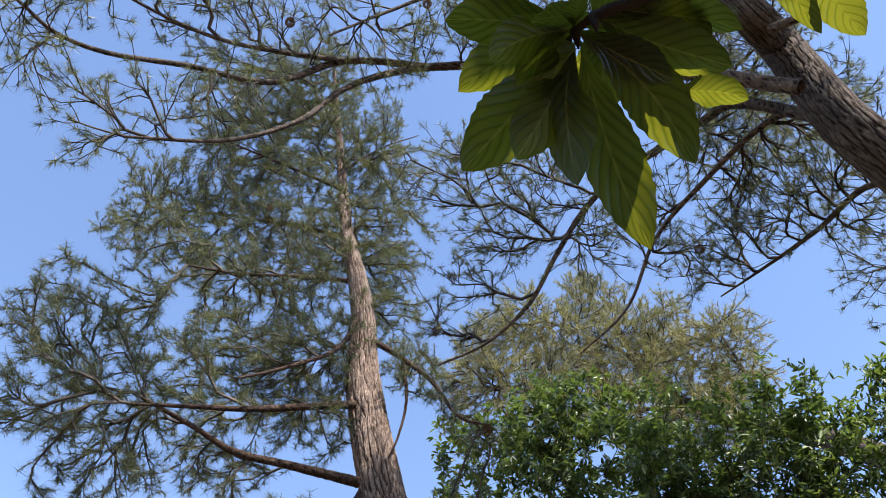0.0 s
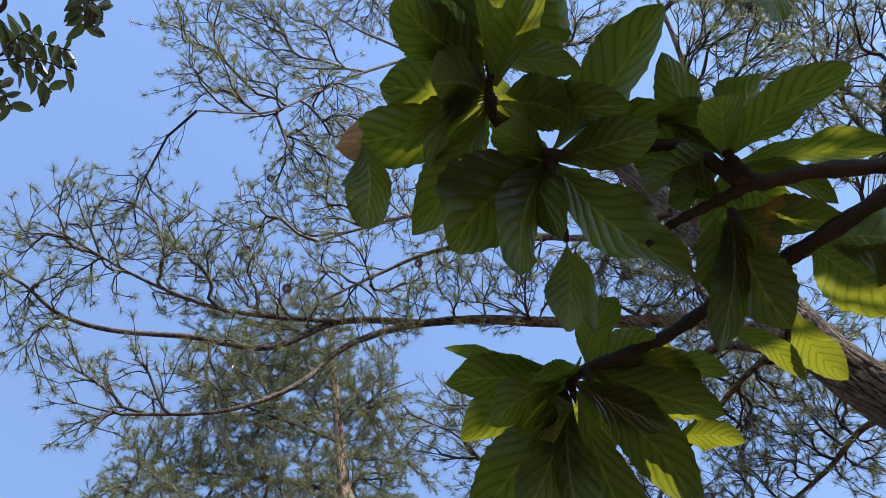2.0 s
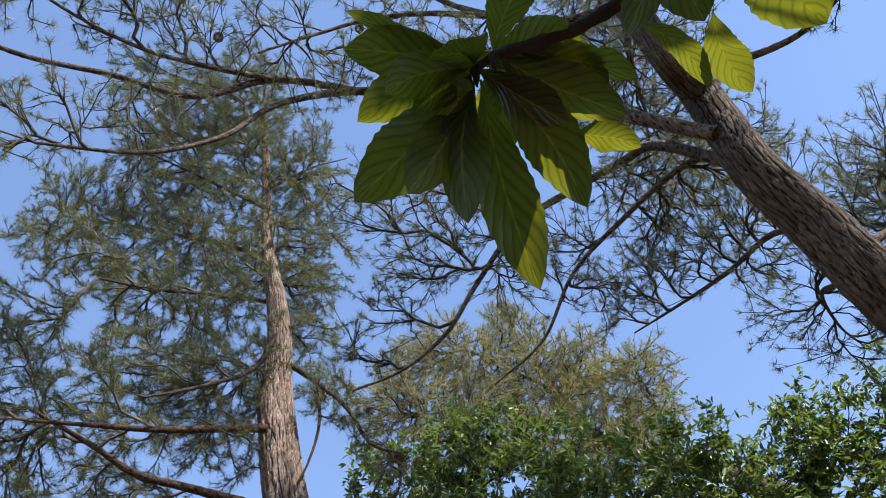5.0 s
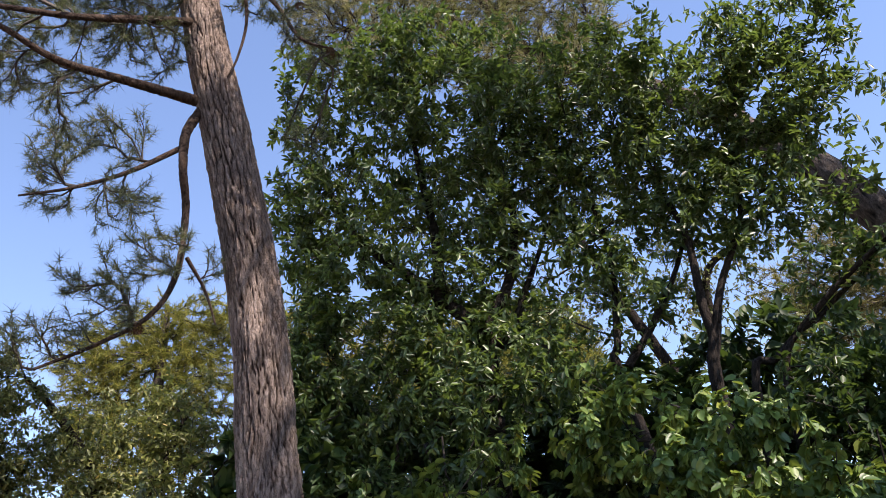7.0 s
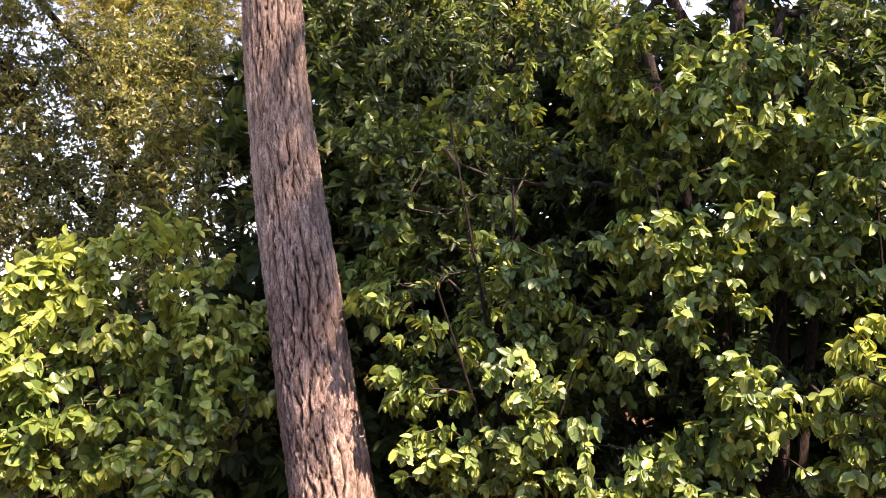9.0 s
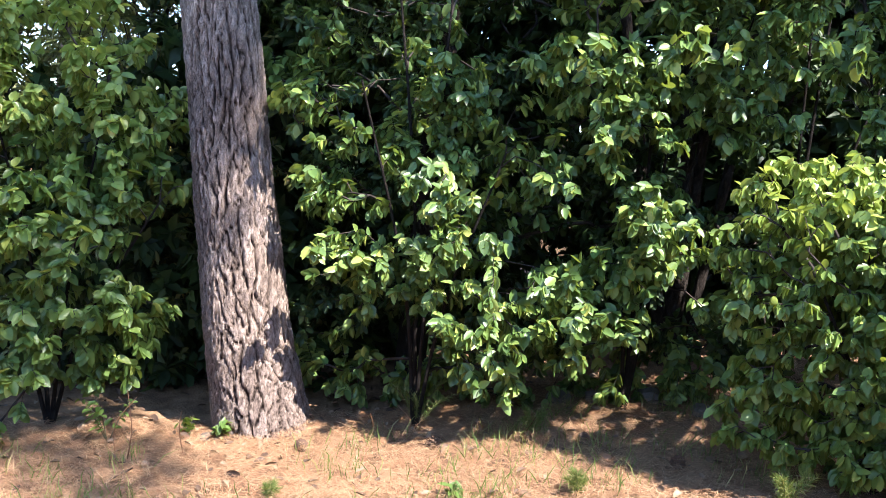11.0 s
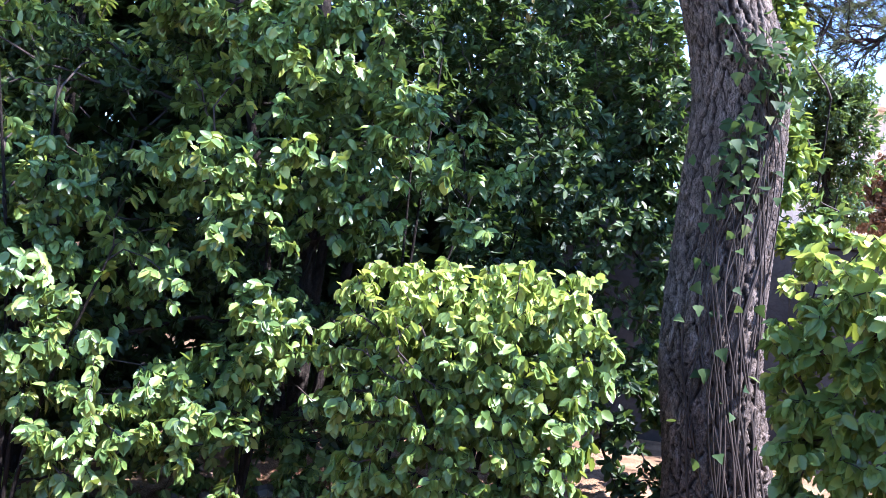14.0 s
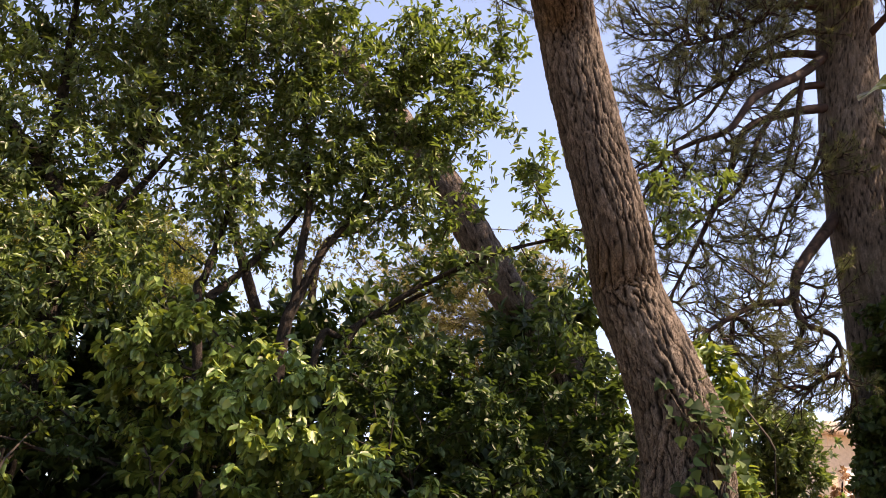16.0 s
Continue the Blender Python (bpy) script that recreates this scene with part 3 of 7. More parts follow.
def cone_mesh():
    v, f = [], []
    for ring in range(7):
        y = ring / 6
        r = 0.5 * math.sin(math.pi * (0.16 + 0.8 * y)) ** 0.8
        for k in range(8):
            a = (k + 0.5 * (ring % 2)) * math.pi / 4
            n = len(v)
            for da, dr, dz in ((-0.32, 0.75, 0.0), (0.32, 0.75, 0.0), (0.22, 1.12, -0.13), (0.0, 1.25, -0.17), (-0.22, 1.12, -0.13), (0.0, 0.7, -0.2)):
                v.append((math.cos(a + da) * r * dr, math.sin(a + da) * r * dr, -1.25 * y + dz + 0.1))
            f += [(n, n + 1, n + 2, n + 3), (n, n + 3, n + 4, n + 4), (n + 5, n + 4, n + 3, n + 2)]
    faces = [q for q in f if len(set(q)) == 4]
    return mesh_of("cone", np.array(v), np.array(faces), M_CONE, smooth=False)


CONE = cone_mesh()


def cone(at, tree=None):
    m = pose(*at, rng.uniform(-40, 40), rng.uniform(-40, 40), rng.uniform(0, 360)) @ Matrix.Diagonal((0.055, 0.055, 0.065, 1))
    return place("cone", CONE, tree, m)


PINES = "tall pines"
pine("tall pine with pinkish-brown plated bark rising from the needles", ground_at(0.4, 5.06), [(0.42, 5.06, -0.19), (0.24, 5.09, 0.84), (-0.02, 5.16, 2.78), (-0.12, 5.14, 3.91), (-0.29, 5.07, 4.92), (-0.57, 5.14, 6.39), (-0.67, 5.23, 7.5), (-0.91, 5.32, 8.71), (-1.11, 5.34, 10.28), (-1.33, 5.34, 12.03)],
     [0.255, 0.225, 0.175, 0.166, 0.155, 0.14, 0.095, 0.065, 0.04, 0.02],
     [([(-0.53, 5.05, 5.5), (-0.74, 4.91, 5.47), (-1.01, 4.76, 5.45), (-1.29, 4.47, 5.34), (-1.54, 4.28, 5.4), (-1.81, 4.06, 5.44)], 0.045, 0.012),
      ([(-0.52, 5.05, 5.43), (-0.59, 4.94, 5.17), (-0.59, 4.89, 4.88), (-0.57, 5, 4.61), (-0.59, 4.94, 4.16), (-0.71, 4.88, 3.87), (-0.94, 4.73, 3.64), (-1.2, 4.56, 3.44)], 0.04, 0.008),
      ([(-0.62, 4.93, 5.04), (-0.89, 4.78, 4.76), (-1.14, 4.62, 4.55), (-1.37, 4.45, 4.39)], 0.022, 0.006),
      ([(-0.54, 4.95, 4.27), (-0.43, 5.01, 4.08), (-0.36, 5.02, 3.86)], 0.016, 0.006),
      ] + [ ([(-0.62, 5.03, 6.18), (-0.91, 4.78, 5.96), (-1.24, 4.49, 5.7), (-1.53, 4.18, 5.47), (-1.81, 3.95, 5.3)], 0.038, 0.01),
      ([(-0.5, 5.15, 6.93), (-0.28, 5.07, 6.68), (-0.04, 4.98, 6.35), (0.14, 4.88, 5.95), (0.36, 4.77, 5.77)], 0.032, 0.008),
      ([(-0.27, 5.07, 6.66), (-0.24, 5.02, 6.2), (-0.29, 4.97, 5.83), (-0.35, 4.96, 5.65)], 0.018, 0.006),
      ] + [ ([(-0.67, 5.13, 7.25), (-0.78, 4.91, 6.65), (-1.07, 4.54, 6.12), (-1.29, 4.16, 5.68)], 0.03, 0.008),
      ([(-0.7, 5.35, 7.9), (-1.17, 5.07, 7.67), (-1.62, 4.73, 7.33), (-1.95, 4.38, 7.04)], 0.03, 0.008),
      ([(-0.83, 5.34, 8.55), (-1.45, 5.41, 8.82), (-2.17, 5.38, 8.98), (-2.74, 5.11, 8.73)], 0.03, 0.008),
      ([(-0.94, 5.32, 9.28), (-1.58, 4.96, 9.28), (-2.05, 4.56, 9.09)], 0.025, 0.008),
      ([(-1, 5.31, 9.68), (-0.62, 5.57, 10.51), (-0.23, 5.8, 11.12)], 0.022, 0.006)],
     ([(-2.45, 3.65, 5.74, 0.23), (-2.28, 4, 5.88, 0.32), (-2.29, 3.76, 5.21, 0.29), (-2.06, 4.11, 5.42, 0.34), (-1.85, 4.43, 6.02, 0.33), (-1.73, 4.48, 5.44, 0.35), (-1.49, 4.77, 6.33, 0.35), (-1.38, 4.81, 5.64, 0.33), (-1.12, 4.87, 6.6, 0.31), (-1.07, 4.99, 6.13, 0.3), (-2.03, 4.13, 4.97, 0.29), (-2.54, 3.96, 6.38, 0.21), (-2.87, 4.81, 8.08, 0.22), (-2.36, 4.86, 7.82, 0.42), (-2.66, 4.93, 8.76, 0.41), (-1.79, 4.88, 7.39, 0.4)] + [(-2.03, 5.11, 8.46, 0.5), (-2.04, 5, 9.24, 0.54), (-1.46, 5.2, 8.22, 0.49), (-1.46, 5.2, 9.02, 0.53), (-1.46, 5.2, 10.07, 0.58), (-1.05, 5.09, 7.47, 0.3), (-0.89, 5.53, 8.79, 0.46), (-0.71, 5.55, 9.81, 0.57), (-0.51, 5.48, 8.2, 0.33), (-0.89, 5.43, 10.67, 0.54), (-2.28, 4.79, 10.11, 0.45), (-1.92, 5.05, 10.8, 0.55), (-2.6, 4.62, 10.96, 0.27), (-1.51, 5.29, 11.65, 0.59), (-0.31, 5.59, 8.86, 0.29), (-0.15, 5, 6.47, 0.22)] + [(0.1, 4.9, 6.05, 0.21), (0.29, 4.89, 5.69, 0.16), (-0.81, 5.14, 6.84, 0.28), (-0.93, 5.01, 6.37, 0.27), (-0.68, 5.36, 7.46, 0.3), (-1.39, 5.01, 7.11, 0.29), (-1.26, 4.94, 6.31, 0.31), (-1.62, 4.73, 6.58, 0.27), (-0.87, 4.92, 5.87, 0.25), (-0.38, 5.49, 7.59, 0.26), (-0.26, 5.29, 6.86, 0.24), (-0.63, 5.46, 8.27, 0.33), (-1.14, 5.18, 8.19, 0.32), (-2.12, 4.31, 6.4, 0.26)]) + [(-1.29, 4.74, 4.99, 0.23), (-0.99, 4.82, 5.06, 0.19), (-1.29, 4.64, 4.6, 0.18), (-0.88, 4.74, 4.53, 0.21), (-0.68, 4.78, 4.22, 0.19), (-1.02, 4.71, 4.04, 0.17), (-0.9, 4.74, 3.84, 0.2), (-1.13, 4.58, 3.61, 0.16), (-1.26, 4.44, 3.61, 0.13), (-0.45, 5.01, 4.23, 0.11), (0.18, 5.14, 5.33, 0.16)],
     160, PINES, M_BARK_PINE, M_BARK_LIMB, flare=0.09, seed=3, around=220, along=440, lower=1.5, plate=(0.039, 0.17), depth=0.019, per=3, back=0.55, tuft=(12, 0.066, 0.0036, 1.5), twig=M_TWIG_GREY, swell=1.08, side=(0.045, 0.16, 0.0024, 0.0014),
     cones=[(-0.7, 4.88, 3.85), (-0.53, 4.95, 3.84), (-1.37, 4.61, 4.7), (0.34, 4.77, 5.78), (-1.55, 4.81, 8.18), (-1.56, 4.96, 8.35), (0.19, 4.8, 6.27), (0.34, 4.79, 5.83)])

pine("leaning old pine with ivy climbing its dark fissured trunk", ground_at(3.95, 2.66), [(3.96, 2.68, 0.55), (3.88, 2.76, 1.35), (3.88, 2.76, 1.91), (3.89, 2.74, 2.41), (3.86, 2.75, 2.79), (3.75, 2.83, 3.19), (3.63, 2.92, 3.54), (3.45, 2.84, 3.82), (3.28, 2.89, 4.4), (3.12, 2.91, 4.95), (2.76, 2.7, 5.2), (2.51, 2.6, 5.65), (2.28, 2.53, 6.11), (2.23, 2.56, 7.1), (1.9, 2.24, 6.79), (1.7, 2.13, 7.5), (1.43, 1.96, 8.27), (1.01, 1.46, 9.28)],
     [0.25, 0.238, 0.228, 0.225, 0.222, 0.195, 0.185, 0.172, 0.168, 0.164, 0.158, 0.15, 0.14, 0.125, 0.11, 0.09, 0.07, 0.04],
     [([(1.87, 2.19, 5.88), (1.43, 2.37, 6.37), (0.85, 2.62, 6.86), (0.32, 2.73, 7.15), (-0.1, 2.74, 7.14), (-0.4, 2.72, 6.98), (-0.6, 2.68, 6.73), (-0.8, 2.63, 6.3), (-1.13, 2.51, 5.91), (-1.55, 2.3, 5.62)], 0.05, 0.008),
      ([(-0.02, 2.75, 7.17), (-0.59, 2.68, 7.13), (-1, 2.57, 6.65), (-1.42, 2.37, 6.48), (-1.75, 2.15, 6.21), (-1.96, 1.98, 6.11), (-2.14, 1.8, 6.15), (-2.31, 1.59, 6.01)], 0.03, 0.006),
      ([(-0.56, 2.69, 7.14), (-0.95, 2.48, 6.86), (-1.33, 2.31, 6.73), (-1.71, 2.06, 6.67), (-2.01, 1.65, 6.45)], 0.022, 0.006),
      ] + [ ([(1.55, 1.94, 7), (1.19, 2.16, 7.15), (0.67, 2.36, 7.73), (0.11, 2.44, 8.4), (-0.5, 2.4, 8.04), (-0.79, 2.32, 7.65)], 0.035, 0.008),
      ([(0.95, 2.27, 7.43), (0.42, 2.41, 7.73), (0, 2.45, 7.65), (-0.31, 2.43, 7.34), (-0.65, 2.36, 6.85)], 0.028, 0.008),
      ([(1.32, 1.85, 8.17), (0.86, 1.98, 10.2), (0.2, 2.04, 12), (-0.27, 2.03, 13.07), (-0.87, 1.86, 13.72), (-1.49, 1.46, 14.23)], 0.035, 0.008),
      ] + [ ([(0.01, 2.05, 12.5), (-0.62, 1.96, 11.28), (-0.96, 1.82, 9.98), (-1.21, 1.68, 8.85), (-1.55, 1.4, 7.93)], 0.022, 0.006),
      ([(0.01, 2.05, 12.56), (-0.36, 1.91, 14.3), (-0.85, 1.66, 16.68)], 0.024, 0.008),
      ] + [ ([(2.26, 2.55, 6.13), (1.99, 2.89, 6.92), (1.81, 3.12, 7.05), (1.48, 3.4, 7.05), (1.27, 3.58, 7.04), (1.04, 3.76, 6.87), (0.81, 3.91, 6.53), (0.62, 4.04, 6.22), (0.33, 4.17, 5.99), (0, 4.28, 5.89)], 0.045, 0.008),
      ([(2.32, 2.5, 6.06), (2.12, 2.8, 6.6), (1.7, 3.3, 6.53), (1.41, 3.53, 6.28), (1.19, 3.72, 5.86), (0.88, 3.9, 5.63)], 0.03, 0.006),
      ] + [ ([(2.63, 2.62, 5.65), (2.61, 3.05, 6.2), (2.43, 3.44, 6.26), (2.18, 3.83, 6.32), (1.96, 4.06, 6.31)], 0.03, 0.006),
      ([(2.62, 2.62, 5.46), (3.24, 2.84, 6.03), (3.7, 2.92, 6.38), (4.26, 2.83, 6.54)], 0.035, 0.01),
      ([(2.69, 2.7, 5.33), (2.98, 3.38, 6.04), (3.23, 3.7, 6.08), (3.41, 3.8, 5.99)], 0.022, 0.006),
      ([(1.83, 2.1, 6.36), (2.21, 1.73, 6.11), (2.46, 1.38, 6.14)], 0.03, 0.01),
      ([(1.59, 1.91, 6.68), (1.68, 1.42, 6.89), (1.63, 1.01, 7.37), (1.6, 0.68, 8.01)], 0.035, 0.01),
      ([(1.7, 2.13, 7.5), (2.1, 2.9, 8.3), (2.5, 3.6, 8.8), (2.9, 4.2, 9.2)], 0.04, 0.008),
      ([(1.43, 1.96, 8.27), (1.9, 2.7, 9.4), (2.2, 3.4, 10.1)], 0.035, 0.008),
      # unseen limb added to carry the shading crown
      ([(1.3, 1.8, 8.5), (1.8, 1.2, 8.9), (2.5, 0.65, 9.3), (2.7, 0.4, 9.9)], 0.04, 0.008)],
     ([(-2.21, 1.72, 6.55, 0.14), (-2.2, 1.73, 6.14, 0.12), (-2.28, 1.64, 6.03, 0.13), (-2.08, 1.72, 6.87, 0.18), (-1.92, 1.88, 7.42, 0.2), (-1.66, 2.1, 7.41, 0.2), (-1.86, 1.94, 6.67, 0.21), (-1.54, 2.19, 6.97, 0.22), (-2, 1.94, 6.26, 0.17), (-1.98, 1.96, 5.82, 0.13), (-1.79, 2.13, 5.7, 0.12), (-1.63, 2.25, 5.47, 0.1), (-1.53, 2.31, 5.95, 0.19)] + [(-1.2, 2.48, 6.29, 0.2), (-1.26, 2.23, 7.2, 0.23), (-1.26, 2.12, 7.71, 0.21), (-1.07, 2.1, 8.86, 0.29), (-0.86, 2.3, 8.31, 0.27), (-0.96, 2.37, 7.02, 0.22), (-0.61, 2.37, 7.23, 0.23), (-0.63, 2.16, 9.26, 0.3), (-0.28, 2.33, 8.3, 0.27), (-0.24, 2.54, 7.01, 0.22), (0.07, 2.55, 7.4, 0.24), (0.27, 2.43, 8.01, 0.26), (0.43, 2.51, 7.04, 0.22)] + [(0.75, 2.44, 7.19, 0.23), (1.05, 2.34, 6.78, 0.22), (1.26, 2.12, 6.8, 0.21), (1.39, 2.28, 6.48, 0.17), (-1.88, 0.98, 9.54, 0.26), (-1.73, 1.21, 11.25, 0.31), (-1.64, 1.3, 8.62, 0.23), (-1.37, 1.57, 9.08, 0.24), (-1.32, 1.61, 11.38, 0.38), (-0.79, 2.01, 10.22, 0.34), (-0.81, 1.78, 15.67, 0.55), (0.21, 1.94, 14.73, 0.51), (1.11, 1.75, 12.47, 0.42)])
     + [(1.41, 1.27, 9.67, 0.31), (1.84, 0.85, 7.21, 0.29), (1.97, 0.83, 6.53, 0.26), (2.04, 0.67, 6.1, 0.24), (2.05, 1.1, 6.28, 0.26), (2.13, 0.96, 5.96, 0.24), (2.18, 1.27, 5.85, 0.18), (1.75, 1.18, 6.66, 0.24)]
     + ([(0.02, 3.88, 7.56, 0.27), (0.41, 3.87, 7.25, 0.26), (0.69, 3.73, 7.47, 0.26), (0.39, 4.07, 6.85, 0.21), (0.62, 3.94, 6.85, 0.21), (0.24, 4.18, 6.52, 0.2), (0.1, 4.28, 6.27, 0.2), (0.85, 3.8, 7.03, 0.25), (1.09, 3.74, 6.49, 0.2), (1.35, 3.56, 6.66, 0.24), (1.53, 3.59, 6.14, 0.19), (1.71, 3.29, 6.87, 0.24)] + [(1.95, 3.73, 6.59, 0.25), (2.12, 3.4, 6.71, 0.28), (2.2, 3.11, 6.83, 0.28), (2.41, 3.45, 6.5, 0.24), (2.53, 3.11, 6.51, 0.24), (2.62, 3.42, 6.26, 0.16), (1.97, 3.94, 6.36, 0.16), (2.78, 3.68, 6.12, 0.12), (3.04, 3.47, 6.09, 0.2), (3.36, 3.72, 5.95, 0.21), (3.15, 3.37, 6.33, 0.25), (3.04, 3.73, 5.98, 0.16)] + [(2.01, 3.24, 6.85, 0.28), (2.33, 3.14, 6.64, 0.28), (2.55, 3.22, 6.3, 0.23), (2.71, 2.82, 6.5, 0.2), (3.41, 3.11, 6.29, 0.33), (3.63, 2.85, 6.58, 0.34), (3.67, 3.26, 5.94, 0.25), (2.16, 3.49, 6.4, 0.24), (3.5, 2.84, 6.68, 0.38), (3.72, 3.05, 6.32, 0.34), (3.2, 2.88, 6.38, 0.24)])
     + [(2.2, 3.2, 8.5, 0.4), (2.6, 3.8, 8.9, 0.45), (3.0, 4.3, 9.2, 0.45), (2.9, 3.4, 9.4, 0.45), (2.0, 3.0, 9.6, 0.45), (2.3, 3.6, 10.2, 0.45), (3.3, 3.8, 8.6, 0.4), (1.8, 2.6, 9.0, 0.35)]
     # unseen crown added towards the sun to shade the tall pine's trunk
     + [(2.45, 0.7, 8.75, 0.36), (2.6, 0.5, 9.2, 0.36), (2.5, 0.62, 9.95, 0.34), (2.35, 0.8, 10.4, 0.3), (2.8, 0.5, 8.6, 0.3), (2.85, 0.9, 8.7, 0.3), (2.9, 0.88, 8.95, 0.3), (2.85, 0.85, 9.2, 0.34), (2.88, 0.92, 9.45, 0.3), (2.85, 0.85, 10.0, 0.32), (2.9, 0.9, 10.3, 0.32), (2.2, 0.7, 9.4, 0.3)],
     115, PINES, M_BARK_OLD, M_BARK_OLD, plate=(0.050, 0.11), depth=0.018, flare=0.06, seed=5, around=230, along=520, lower=1.6, per=1, back=0.16, tuft=(26, 0.062, 0.003, 1.4), sag=-0.03, wander=0.1, longest=1.2, swell=1.2, side=(0.10, 0.34, 0.0034, 0.0022), fine=(0.14, 0.13, 0.0020, 0.0012), thick=(0.004, 0.014),
     cones=[(-1.27, 2.23, 7.46), (-1.21, 2.03, 8.54), (-0.82, 2.42, 7.02), (1.19, 2.16, 6.8), (1.26, 2.35, 6.22), (-0.24, 2.43, 7.67), (0.02, 4.08, 6.83), (1.7, 3.52, 6.15), (0, 4.28, 6.21), (0.36, 3.87, 7.84)])

pine("leaning pine trunk with a thin brownish crown behind the oaks", ground_at(7.3, 5.0), [ground_at(7.3, 5.0, -0.1), (6.88, 5.27, 2.97), (6.33, 5.62, 3.85), (5.95, 5.88, 4.54), (5.62, 6.05, 4.9), (5.01, 6.43, 6), (4.62, 6.7, 6.56), (4.63, 7.02, 7), (4.11, 7.67, 7.91), (3.42, 8.44, 8.8), (2.92, 9.04, 9.96), (2.75, 9.3, 11.22)],
     [0.27, 0.25, 0.22, 0.2, 0.18, 0.16, 0.14, 0.12, 0.09, 0.06, 0.03],
     [([(3.89, 7.9, 8.19), (3.83, 8.04, 9.18), (3.68, 8.11, 10.05)], 0.04, 0.01), ([(3.2, 8.63, 9.13), (2.88, 8.84, 10), (2.14, 9.05, 10.79), (1.49, 9.17, 11.32)], 0.04, 0.01), ([(3.2, 8.63, 9.13), (2.06, 9.06, 9.39), (0.9, 9.24, 9.96)], 0.04, 0.01)],
     [(0.82, 9.25, 10.74, 0.5), (1.32, 9.2, 11.33, 0.43), (1.8, 9.12, 10.59, 0.58), (1.22, 9.21, 9.85, 0.56), (2.36, 9.1, 11.35, 0.52), (2.61, 9.03, 10.25, 0.66), (3.17, 8.74, 10.61, 0.5), (1.92, 9.1, 9.61, 0.55), (3.37, 8.46, 9.5, 0.62), (3.78, 8.06, 9.8, 0.39), (3.8, 8.06, 8.99, 0.37), (2.73, 8.68, 8.94, 0.53), (3.45, 8.21, 8.44, 0.5), (0.5, 9.27, 10.06, 0.49), (2.22, 9.13, 11.87, 0.27)],
     150, PINES, M_BARK_OLD, M_BARK_OLD, needle=M_NEEDLE_OLIVE, tuft=(9, 0.10, 0.008, 1.1), per=3, seed=8, around=64, along=200, sag=0.2, side=(0.085, 0.32, 0.005, 0.003), back=0.6, twig=M_TWIG_RED)

